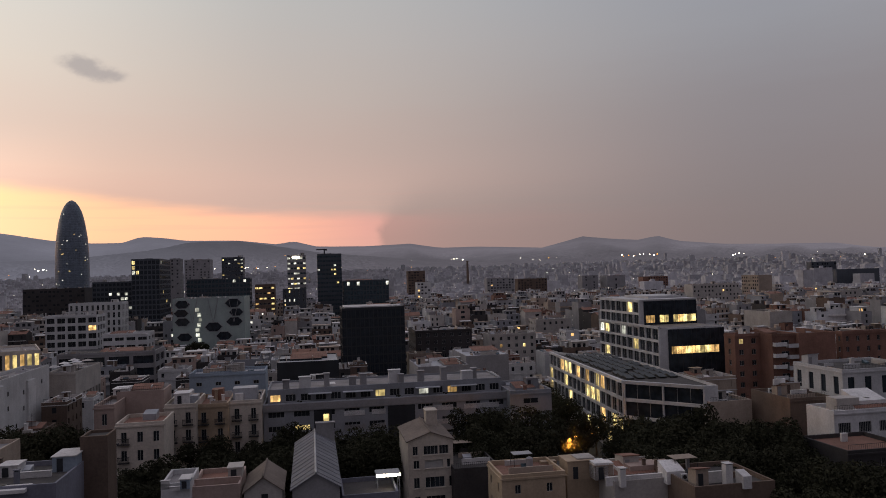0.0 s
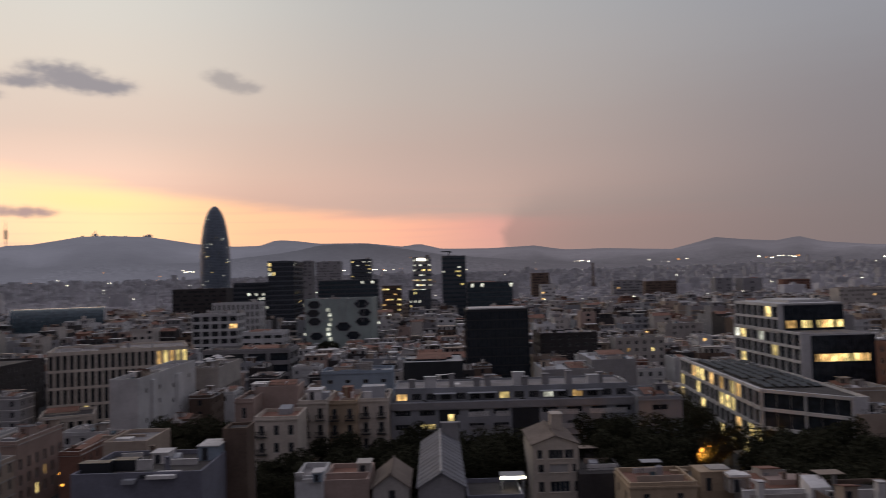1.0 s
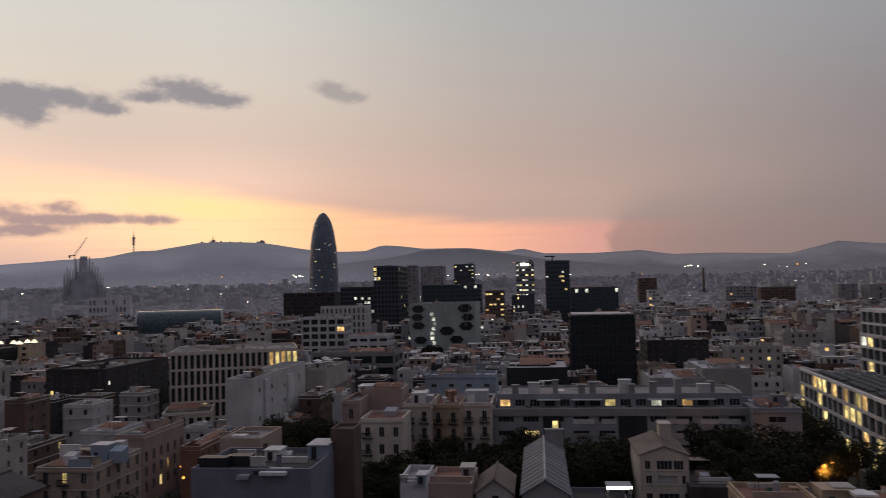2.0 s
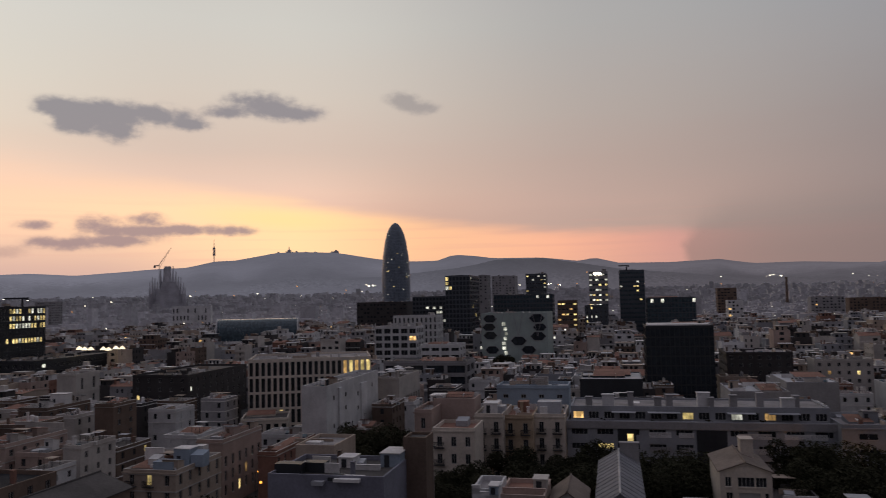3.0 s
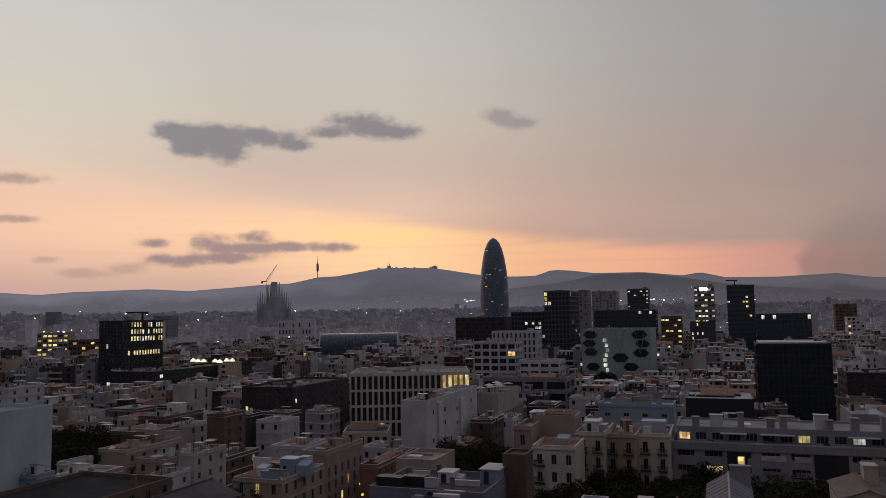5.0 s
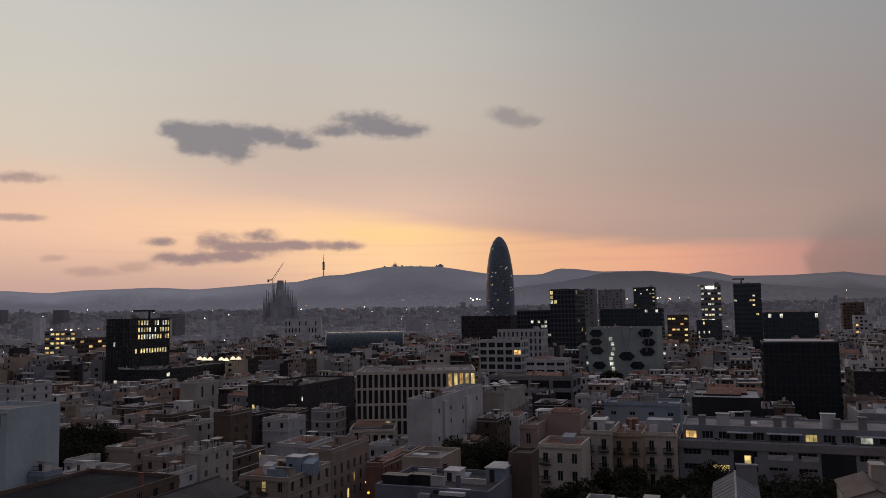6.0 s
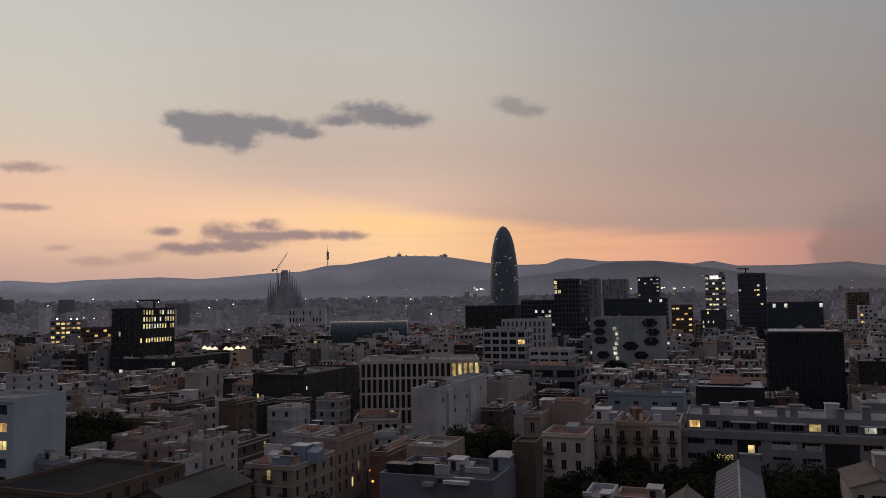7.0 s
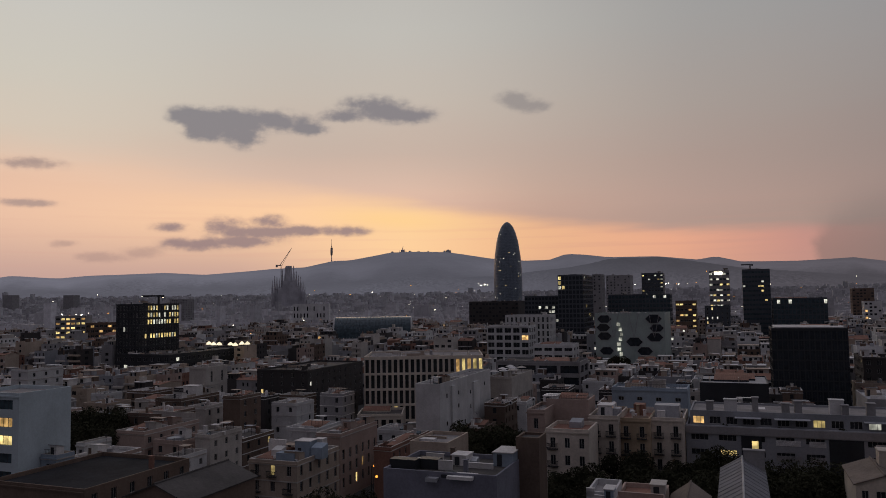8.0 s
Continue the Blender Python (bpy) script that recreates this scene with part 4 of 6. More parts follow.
# towers of the business quarter
block("glass_tower", "dark glass tower with lit floors", -107.2, 641.1, 20.5, 20.0, 63.9, 10, wall=SLATE, pane=TEAL, faces="flr", floor=3.7, bay=2.1, win=(1.9, 1.5), sill=1.2, lights=[COOL, YELLOW], depth=0.08, clutter=2, cornice=False, glow=lambda k, c, z: 0.4 if 47 < z < 51 and c < 0.75 else 0.3 if 36 < z < 41 and c > 0.5 else 0.02)
block("glass_tower", "white framed glass tower with brightly lit top floors", -129.7, 626.7, 15.2, 16.0, 63.2, 10, wall=GREY, pane=TEAL, faces="flr", floor=4.2, bay=2.3, win=(2.1, 1.5), sill=1.4, lights=[YELLOW, COOL, COOL], clutter=1, cornice=False, glow=lambda k, c, z: 0.42 if z > 30 else 0.02)
block("apartment_tower", "dark apartment tower with narrow lit windows", -125.5, 586.7, 17.7, 14.0, 35.7, 10, wall=SLATE, faces="fr", floor=3.4, bay=3, win=(1.0, 2.0), lit=0.22, lights=[COOL, YELLOW], clutter=1)
block("glass_office", "wide dark blue glass office block", -79.1, 594.8, 35.7, 26.0, 40.8, 10, wall=SLATE, pane=TEAL, faces="flr", floor=3.7, bay=2.4, win=(2.1, 3.0), sill=0.3, clutter=2, cornice=False, depth=0.06, lights=[WARM, COOL], glow=lambda k, c, z: 0.4 if z > 35 and c < 0.5 else 0.01)
block("dark_tower", "broad dark glass tower with stepped top", -230.9, 558.1, 19.9, 43.7, 61.5, 10, wall=SLATE, pane=CURTAIN, faces="flr", floor=3.7, bay=2.4, win=(2.1, 2.7), sill=0.4, clutter=2, cornice=False, depth=0.08, lights=[COOL, YELLOW], glow=lambda k, c, z: 0.5 if z > 48 and c < 0.3 and k == "f" else 0.02)
block("grey_tower", "hazy grey apartment tower", -259.2, 714.4, 9.2, 20.0, 66.1, 10, wall=GREY, faces="fr", bay=3.0, win=(1.5, 1.5), lit=0.01, windows="joined", clutter=1)
block("grey_tower", "hazy grey apartment tower with rows of windows", -292.3, 851.2, 28.2, 24.0, 68.7, 10, wall=GREY, faces="fr", bay=3.4, win=(1.5, 1.5), lit=0.01, windows="joined", clutter=2)
block("dark_tower", "small dark tower with lit upper floors", -211.5, 719.6, 19.9, 18.0, 65.9, 10, wall=SLATE, faces="fr", floor=3.6, bay=2.6, win=(1.9, 1.2), sill=1.2, lights=[YELLOW, COOL], clutter=2, cornice=False, glow=lambda k, c, z: 0.3 if z > 45 else 0.03)
block("dark_office", "wide dark office slab with scattered lit panes", -209.7, 615.2, 50.1, 22.0, 45.5, 10, wall=SLATE, pane=TEAL, faces="fr", floor=3.7, bay=2.6, win=(2.2, 2.4), lights=[COOL], clutter=3, cornice=False, glow=lambda k, c, z: 0.25 if z > 38 and c > 0.6 else 0.03)
block("brown_office", "brown office block glowing with orange lit floors", -136.1, 543.2, 13.9, 16.0, 40.1, 10, wall=BROWN, faces="fr", floor=3.8, bay=2.4, win=(2.2, 1.3), sill=1.2, lit=0.42, lights=[WARM, YELLOW], clutter=1)
block("dark_office", "dark slab beside the bullet-shaped tower", -274.5, 589.2, 32.2, 22.0, 45.4, 10, wall=SLATE, pane=CURTAIN, faces="fr", floor=3.7, bay=2.6, win=(2.2, 2.2), lights=[COOL], clutter=3, cornice=False, glow=lambda k, c, z: 0.5 if 28 < z < 36 and 0.35 < c < 0.8 else 0.02)
block("brown_block", "low dark brown slab far down the avenue", -341.2, 611.2, 47.1, 30.0, 41.3, 10, wall=DARKBRICK, faces="f", floor=3.6, bay=3, win=(2.2, 1.6), lit=0.0, windows="joined", clutter=2)
block("tower_house", "pale tower with stacked white balconies", -27.1, 759.5, 13.8, 14.0, 36.2, 10, wall=WHITE, faces="fl", bay=3, win=(2.0, 1.7), lit=0.02, windows="joined", clutter=1)
block("tower_house", "grey brown tower with horizontal bands", -42.5, 899.0, 20.4, 16.0, 48.7, 10, wall=BROWN, faces="fl", bay=3, win=(2.2, 1.4), lit=0.02, windows="joined", clutter=1)
block("white_building", "white building with narrow slit windows", -209.4, 420.8, 27.9, 16.0, 33.3, 10, wall=WHITE, faces="fr", floor=4.2, bay=2.6, win=(1.2, 3.0), sill=0.5, clutter=2, lit=0.0)
block("office_block", "white framed office slab with wide dark bays", -201.0, 380.1, 24.6, 16.0, 28.3, 10, wall=WHITE, faces="fr", floor=4.0, bay=4.5, win=(3.8, 2.6), sill=0.7, depth=0.6, lit=0.02, clutter=4)
block("low_office", "white banded low office with terraces", -169.6, 373.3, 21.7, 16.0, 18.9, 10, wall=WHITE, faces="fr", floor=3.8, bay=5, win=(4.2, 1.6), sill=0.9, depth=0.5, lit=0.0, clutter=3)
block("low_office", "dark low hall with a pale roof edge", -157.8, 306.8, 38.1, 20.0, 15.6, 10, wall=GREY, roof=ROOFDARK, faces="fr", floor=5, bay=9, win=(8, 3.2), sill=0.5, depth=0.5, lit=0.0, pane=CURTAIN, clutter=5)
SIGN_TOWER = scene.objects["glass_tower.001"]

# slabs on the skyline
block("tower_house", "pale apartment tower with stacked balconies", 269.0, 646.3, 12.7, 25.8, 34.7, 10, wall=BEIGE, faces="l", bay=3, win=(1.8, 1.6), lit=0.02, windows="joined", clutter=1)
block("grey_tower", "grey slab tower with a notched wall", 162.0, 885.3, 19.5, 15.2, 37.1, 10, wall=GREY, faces="f", bay=9, win=(1.6, 1.8), lit=0, windows="joined", clutter=1)
block("grey_tower", "grey slab tower with a dark slot", 189.9, 879.7, 22.3, 20.9, 36.3, 10, wall=GREY, faces="f", bay=14, win=(2.0, 2.4), lit=0, windows="joined", clutter=1)
block("blue_block", "far dark blue office block", 438.0, 899.0, 33.1, 9.4, 45.0, 10, wall=SLATE, faces="f", floor=4, bay=3, win=(2.4, 2.4), lit=0.01, windows="joined", clutter=1)
block("blue_block", "far long dark blue building", 442.7, 851.8, 54.7, 9.4, 35.7, 10, wall=SLATE, faces="", windows="none", clutter=1)
block("hip_house", "pale house with a windowless party wall", 165.6, 386.0, 12.7, 23.6, 19.3, 10, wall=PALE, roof=ROOFDARK, faces="", windows="none", clutter=2)
block("hazy_tower", "hazy pale tower on the plain", -855.0, 692.0, 24.8, 20.0, 49.9, 10, wall=GREY, faces="fr", bay=3, win=(1.6, 1.5), windows="joined", lit=0, clutter=0)
block("hazy_tower", "hazy pale tower on the plain", -1930.5, 1055.1, 33.2, 20.0, 71.9, 10, wall=GREY, faces="", windows="none", clutter=0)
block("hazy_tower", "hazy pale tower on the plain", -1861.6, 1172.4, 35.0, 20.0, 70.4, 10, wall=GREY, faces="", windows="none", clutter=0)
block("slit_building", "white building with vertical slit windows", -606.6, 664.9, 41.9, 20.0, 40.8, 35, wall=WHITE, faces="f", floor=8, bay=3.4, win=(1.4, 5), windows="joined", lit=0, clutter=1)
block("lit_building", "low building with warmly lit long windows", -612.3, 378.9, 24.3, 18.0, 34.6, 40, wall=GREY, faces="f", floor=3.8, bay=3.4, win=(3.0, 1.8), lights=[WARM, YELLOW], clutter=2, glow=lambda k, c, z: 0.6 if z > 8 else 0.1)
block("lit_building", "brown building with orange lit storeys", -533.0, 354.3, 22.1, 18.0, 29.9, 40, wall=BROWN, faces="f", floor=3.8, bay=2.8, win=(2.4, 1.8), lights=[WARM], clutter=2, glow=lambda k, c, z: 0.55 if c > 0.4 else 0.1)
block("apartment_building", "grey apartment slab with rows of balconies", 48.5, 848.6, 31.4, 14.0, 37.4, 10, wall=GREY, faces="f", floor=3, bay=3.2, win=(1.8, 1.5), windows="joined", lit=0.01, clutter=2)
block("apartment_building", "brown brick apartment slab on the plain", 87.4, 895.8, 36.2, 14.0, 35.4, 10, wall=BROWN, faces="f", floor=3, bay=3.2, win=(1.6, 1.5), windows="joined", lit=0.01, clutter=2)
block("apartment_building", "brick apartment slab on the plain", 254.9, 967.0, 34.1, 14.0, 32.8, 10, wall=BRICK, faces="f", floor=3, bay=3.2, win=(1.6, 1.5), windows="joined", lit=0.01, clutter=2)
block("apartment_building", "long pale terrace block", 193.8, 588.9, 39.4, 14.0, 29.6, 10, wall=PALE, roof=TERRACOTTA, faces="f", floor=3.1, bay=2.8, win=(1.3, 1.5), windows="joined", lit=0.01, clutter=4)
block("apartment_building", "pale flat-roofed block with dark windows", 254.8, 498.7, 23.0, 14.0, 25.2, 10, wall=PALE, faces="fl", floor=3.1, bay=3, win=(1.3, 1.5), windows="joined", lit=0.01, clutter=3)
block("apartment_building", "pale house block with a long roof", 49.9, 417.0, 20.2, 14.0, 16.9, 10, wall=PALE, faces="fl", floor=3.1, bay=3, win=(1.2, 1.5), windows="joined", lit=0.03, clutter=4)
block("apartment_building", "whitewashed house with stacked windows", 55.1, 345.6, 5.9, 10.0, 16.1, 10, wall=WHITE, faces="fl", floor=3.0, bay=2.6, win=(1.4, 1.5), lit=0.03, clutter=2)
block("apartment_building", "cream house with a lit shopfront", 19.0, 329.5, 20.9, 12.0, 16.7, 10, wall=PALE, roof=ROOFDARK, faces="f", floor=3.1, bay=3, win=(1.2, 1.5), lit=0.04, clutter=5)
factory_chimney(47.5, 1499.2, 69.6)

# the middle ground
block("office_tower", "black glass office block with a pale flat roof", -40.5, 297.3, 24.8, 24.0, 31.2, 10, wall=DARK, roof=METALROOF, pane=CURTAIN, faces="flr", floor=3.6, bay=1.6, win=(1.5, 3.2), sill=0.2, depth=0.05, lit=0.0, lights=[COOL], clutter=3, cornice=False)
plant = Soup()
plant.box(1.0, 1.0, 31.2, 23.8, 23.0, 32.3)
part("plant_room", plant, [LIME], scene.objects["office_tower"], "pale plant room")
block("brick_office", "dark brick office building with small square windows", -13.1, 329.7, 25.1, 24.0, 19.1, 10, wall=DARKBRICK, roof=ROOF, faces="fl", bay=3.2, win=(1.5, 1.6), lit=0.02)
block("office_building", "stone office building with a deep grid of tall mullions", -150.9, 199.3, 39.0, 26.0, 25.1, 31, wall=CREAM, faces="f", floor=5.0, bay=1.75, win=(1.25, 4.3), sill=0.35, depth=0.45, bars=0, pane=GLASS, clutter=3, cornice=False, lights=[WARM, YELLOW], glow=lambda k, c, z: 0.9 if z > 17 and c > 0.75 else 0.12 if c > 0.5 and z > 17 else 0.03)
block("office_annex", "low colonnaded annex with tall windows", -141.8, 183.6, 13.6, 14.0, 9.2, 31, wall=CREAM, roof=ROOFDARK, faces="f", floor=7.0, bay=2.0, win=(1.4, 5.6), sill=0.4, depth=0.8, bars=0, lit=0.05, clutter=1)
block("rendered_house", "tall white rendered building with a blank stained wall", -109.1, 166.0, 6.8, 43.0, 21.7, 10, wall=WHITE, faces="", windows="none", clutter=4)
stained = scene.objects["rendered_house"]
for py, pz in ((5, 18.2), (5, 11.0), (9, 14.8), (14, 18.0), (14, 14.5), (19, 9.5), (24, 17.0), (24, 13.0), (31, 16.0), (37, 18.0)):
    part("window", pane_mesh(0.9, 1.2, GLASS, 0), None, stained, "", pose(6.83, py, pz, 0, 0, 90))
for py, pz, b in ((8, 2.0, 3.0), (26, 1.2, 5.0)):
    s = Soup()
    s.box(6.803, py, 4.0, 7.3, py + b, 19.0 + pz)
    part("chimney_breast", s, [WHITE], stained)
block("colonnade_block", "pale apartment block with tall pilasters", -122.9, 232.0, 8.7, 28.1, 16.7, 10, wall=PALE, faces="fr", floor=6.5, bay=3.2, win=(2.2, 5.6), depth=0.8, lit=0.02, clutter=5)
for k in range(7):
    at = pose(-122.9, 232.0, 0, 0, 0, 10) @ Vector((1.6 + 2.6 * (k % 3), 3.0 + 3.4 * k, 0))
    parasol(at.x, at.y, 16.7, (LIME, WHITE, PALE)[k % 3])
block("dark_office", "dark flat-roofed office building with a few lit windows", -213.6, 214.0, 22.6, 44.7, 17.7, 10, wall=DARKBRICK, roof=ROOFDARK, faces="fr", bay=4.0, win=(1.2, 1.6), clutter=5, lights=[YELLOW, COOL], glow=lambda k, c, z: 0.12 if c < 0.4 else 0.03)
block("dark_tower", "black office tower with rows of lit windows", -375.3, 267.8, 16.1, 32.3, 43.7, 10, wall=DARK, roof=ROOFDARK, faces="fr", floor=3.9, bay=2.0, win=(1.4, 2.6), lights=[YELLOW, YELLOW, COOL], clutter=3, cornice=False, glow=lambda k, c, z: 0.85 if k == "r" and (z > 32 or 22 < z < 26) and c > 0.12 else 0.02)
block("podium", "dark low podium building with a lit terrace", -361.7, 258.2, 35.9, 68.5, 17.1, 10, wall=DARK, roof=ROOFDARK, faces="fr", floor=4, bay=4, win=(2.5, 2), lit=0.08, lights=[COOL], clutter=3)
block("white_apartment", "white apartment slab with a windowless end wall", -150.6, 76.0, 13.6, 11.5, 27.6, 10, wall=COOLWHITE, faces="f", floor=3.2, bay=5.0, win=(3.6, 1.7), sill=0.9, bars=2, pane=TEAL, lights=[YELLOW, WARM], glow=lambda k, c, z: 0.7 if z > 19 and c > 0.5 else 0.02, clutter=0)
block("cube_building", "pale grey green cube with dark hexagonal openings", -145.7, 404.6, 37.3, 38.0, 34.4, 10, wall=GREENISH, faces="", windows="none", clutter=3)

# brick housing
block("brick_apartments", "red brick apartment building with white window frames", 82.7, 216.8, 11.7, 5.7, 23.7, 10, wall=BRICK, faces="fl", bay=3.0, win=(1.4, 1.5), lit=0.05, clutter=3)
block("balcony_apartments", "brick apartment building with stacked white balconies", 91.4, 212.2, 8.0, 16.0, 23.8, 10, wall=BRICK, faces="f", bay=4.0, win=(2.4, 1.9), sill=0.1, lit=0.0, clutter=1)
block("brick_apartments", "red brick apartment building with a blank end wall", 98.8, 212.1, 11.5, 20.0, 23.9, 10, wall=BRICK, faces="", windows="none", clutter=3)
block("brick_apartments", "long brick apartment building with small windows", 115.9, 221.5, 20.6, 2.7, 23.1, 10, wall=BRICK, faces="fl", bay=3.2, win=(1.0, 1.5), lit=0.0, clutter=3)
block("white_office", "white office building with tall vertical slits", 85.5, 164.1, 20.9, 16.8, 20.1, 10, wall=WHITE, roof=ROOFDARK, pane=CURTAIN, faces="lf", floor=5.4, bay=3.4, win=(1.6, 3.8), sill=0.6, lit=0.0, clutter=3, bars=0)
block("white_house", "whitewashed house with louvred windows", 71.5, 140.9, 17.2, 7.9, 15.8, 10, wall=WHITE, faces="f", floor=5.4, bay=3.4, win=(2.6, 2.0), sill=1.8, lit=0.0, bars=6, clutter=4)
block("brown_house", "brown house with a blank flank above the trees", 69.0, 153.2, 9.4, 13.6, 16.2, 10, wall=BROWN, roof=ROOFDARK, faces="f", bay=6.0, win=(1.6, 1.6), lit=0.0, clutter=5)
block("stepped_house", "beige house with chimneys above the trees", 56.1, 162.6, 9.8, 14.0, 14.3, 10, wall=BEIGE, roof=ROOFDARK, faces="", windows="none", clutter=5)
block("red_house", "low red brick house with a whitewashed terrace", 64.9, 124.0, 12.6, 12.0, 12.6, 10, wall=DARKBRICK, roof=TERRACOTTA, faces="f", bay=3.4, win=(0.9, 1.3), lit=0.0, clutter=1)

# the row along the tree-lined street
block("apartment_house", "beige balconied apartment house with tall shutters", -56.0, 149.9, 6.0, 14.0, 19.2, 10, wall=CREAM, faces="fr", bay=1.9, win=(1.0, 2.2), sill=0.2, floor=3.4, balcony=0.8, clutter=3, lit=0.06)
block("apartment_house", "ochre apartment house with a brown tiled roof terrace", -51.1, 153.7, 6.4, 14.0, 18.5, 10, wall=OCHRE, roof=TERRACOTTA, faces="f", bay=1.9, win=(1.0, 2.2), sill=0.2, floor=3.4, balcony=0.8, clutter=4, lit=0.0)
block("apartment_house", "pale balconied apartment house with a glazed roof terrace", -45.5, 157.6, 6.7, 14.0, 18.4, 10, wall=CREAM, faces="fr", bay=1.9, win=(1.0, 2.2), sill=0.2, floor=3.4, balcony=0.8, clutter=4, lit=0.0)
block("corner_house", "pink corner house with a tiled roof", -60.2, 137.4, 8.4, 10.0, 18.1, 10, wall=CREAM, roof=TERRACOTTA, faces="fl", bay=2.2, win=(1.0, 1.9), sill=0.4, floor=3.3, balcony=0.4, clutter=0, lit=0.02)
block("party_wall_house", "pink rendered house with a windowless party wall", -65.1, 149.4, 8.9, 8.0, 22.1, 10, wall=PINK, faces="l", windows="none", clutter=2)
block("corner_house", "narrow beige corner house with iron balconies", -65.5, 140.5, 3.6, 12.0, 21.0, 10, wall=PINK, faces="f", bay=1.5, win=(0.9, 2.1), sill=0.2, floor=3.3, balcony=0.9, clutter=1, lit=0.05)
block("metal_roofed_hall", "low workshop hall with a pale metal roof", 6.9, 261.9, 15.1, 26.0, 15.4, 10, wall=GREY, roof=METALROOF, faces="", windows="none", clutter=2, parapet=0.2)
block("workshop_hall", "dark-walled workshop with a pale flat roof", -51.3, 229.3, 18.6, 22.0, 18.5, 10, wall=DARK, roof=METALROOF, faces="", windows="none", clutter=2, parapet=0.3)
block("skylight_house", "grey mansard house with a row of roof windows", -61.1, 179.9, 17.6, 10.0, 21.5, 10, wall=BLUEGREY, roof=METALROOF, faces="f", floor=4, bay=3.6, win=(1.3, 0.9), sill=1.6, lit=0, clutter=4)
block("party_house", "workshop with a wide pale metal roof", -9.0, 239.8, 16.4, 22.0, 14.3, 10, wall=GREY, roof=METALROOF, faces="", windows="none", clutter=4)

# near roofs
block("lavender_house", "grey lavender house with a cluttered flat roof", -67.8, 94.1, 17.8, 14.0, 18.2, 10, wall=LAVENDER, roof=ROOFDARK, faces="", windows="none", clutter=0)
block("brick_stair_tower", "tall windowless brown brick stair tower", -52.8, 108.9, 3.7, 5.0, 21.9, 10, wall=BROWN, roof=ROOFDARK, faces="", windows="none", clutter=0, parapet=0.4)
block("roof_house", "beige flat-roofed house with a plain front", 7.6, 111.7, 9.7, 9.0, 13.6, 10, wall=OCHRE, roof=TERRACOTTA, faces="fl", bay=3.6, win=(0.9, 1.3), lit=0, clutter=2)
block("roof_house", "low beige house with whitewashed chimneys", 17.9, 116.6, 7.5, 12.0, 12.0, 10, wall=OCHRE, roof=ROOFDARK, faces="", windows="none", clutter=2)
block("roof_house", "low house with chimneys and stair huts", 24.0, 111.4, 12.3, 13.0, 12.3, 10, wall=PALE, roof=TERRACOTTA, faces="", windows="none", clutter=4)
block("roof_house", "low house with dark roof and white chimney", 33.6, 104.7, 12.1, 12.0, 13.1, 10, wall=BROWN, roof=ROOFDARK, faces="", windows="none", clutter=3)
block("roof_house", "red-roofed house with a whitewashed terrace wall", -35.4, 104.1, 6.5, 10.0, 15.3, 10, wall=PINK, roof=TERRACOTTA, faces="", windows="none", clutter=0)
block("roof_house", "small white house with roof terrace and awning", -38.7, 101.9, 3.8, 8.0, 16.4, 10, wall=WHITE, faces="", windows="none", clutter=0)
block("roof_house", "dark-roofed low house beside the gabled one", 0.8, 128.0, 7.8, 18.0, 10.6, 10, wall=DARKBRICK, roof=ROOFDARK, faces="", windows="none", clutter=2)
block("roof_house", "blue grey roofed shed by the street", -16.4, 115.8, 8.6, 10.0, 10.2, 10, wall=LAVENDER, roof=ROOFDARK, faces="", windows="none", clutter=0)
block("roof_house", "low beige house behind the lavender one", -83.4, 124.7, 7.9, 12.0, 15.9, 10, wall=BEIGE, roof=ROOF, faces="", windows="none", clutter=0)
block("town_house", "pale terraced house with whitewashed chimneys", -159.2, 113.9, 8.4, 19.2, 14.0, 10, wall=PINK, roof=ROOFDARK, faces="r", bay=3.2, win=(1.1, 1.4), lit=0.02, clutter=8)
block("town_house", "brown town house with pale parapets and flat roofs", -177.0, 130.0, 11.3, 13.3, 14.8, 10, wall=BROWN, roof=TERRACOTTA, faces="fr", bay=3.6, win=(1.1, 1.5), lit=0.0, clutter=6)
block("town_house", "grey brown town house with a wide roof", -192.1, 150.7, 9.4, 17.8, 15.4, 10, wall=BROWN, roof=ROOF, faces="fr", bay=3.2, win=(1.1, 1.5), lit=0.0, clutter=5)
block("town_house", "brown house with a tall end wall", -168.0, 154.9, 5.8, 10.2, 16.7, 10, wall=BROWN, roof=ROOFDARK, faces="r", bay=3.2, win=(1.3, 1.5), lit=0.05, clutter=5)
block("town_house", "small white house with a lit window", -134.7, 105.1, 4.4, 11.8, 11.3, 10, wall=WHITE, faces="fr", bay=3.4, win=(1.0, 1.3), lit=0.08, clutter=4)
block("town_house", "pinkish white terraced house", -138.3, 119.3, 4.2, 11.7, 13.8, 10, wall=PALE, roof=ROOFDARK, faces="r", bay=3.2, win=(1.0, 1.4), lit=0.0, clutter=6)
block("town_house", "beige house with a pale blue roof terrace", -111.4, 109.4, 11.0, 16.6, 12.7, 10, wall=BEIGE, roof=METALROOF, faces="fr", bay=2.8, win=(1.0, 1.9), lit=0.06, clutter=9, balcony=0.4)
block("town_house", "pinkish town house with tall narrow windows", -114.1, 132.7, 6.1, 18.7, 13.9, 10, wall=PINK, roof=ROOF, faces="fr", bay=2.6, win=(1.1, 2.2), lit=0.03, clutter=8)
block("town_house", "low brown brick house", -102.1, 138.2, 4.2, 22.4, 10.9, 10, wall=BRICK, roof=TERRACOTTA, faces="r", bay=3.0, win=(0.9, 1.5), lit=0.04, clutter=5)
block("town_house", "small pale blue house with a flat roof", -137.9, 83.0, 3.9, 4.1, 15.9, 10, wall=BLUEGREY, faces="f", bay=2.6, win=(1.2, 1.2), lit=0.0, clutter=2)
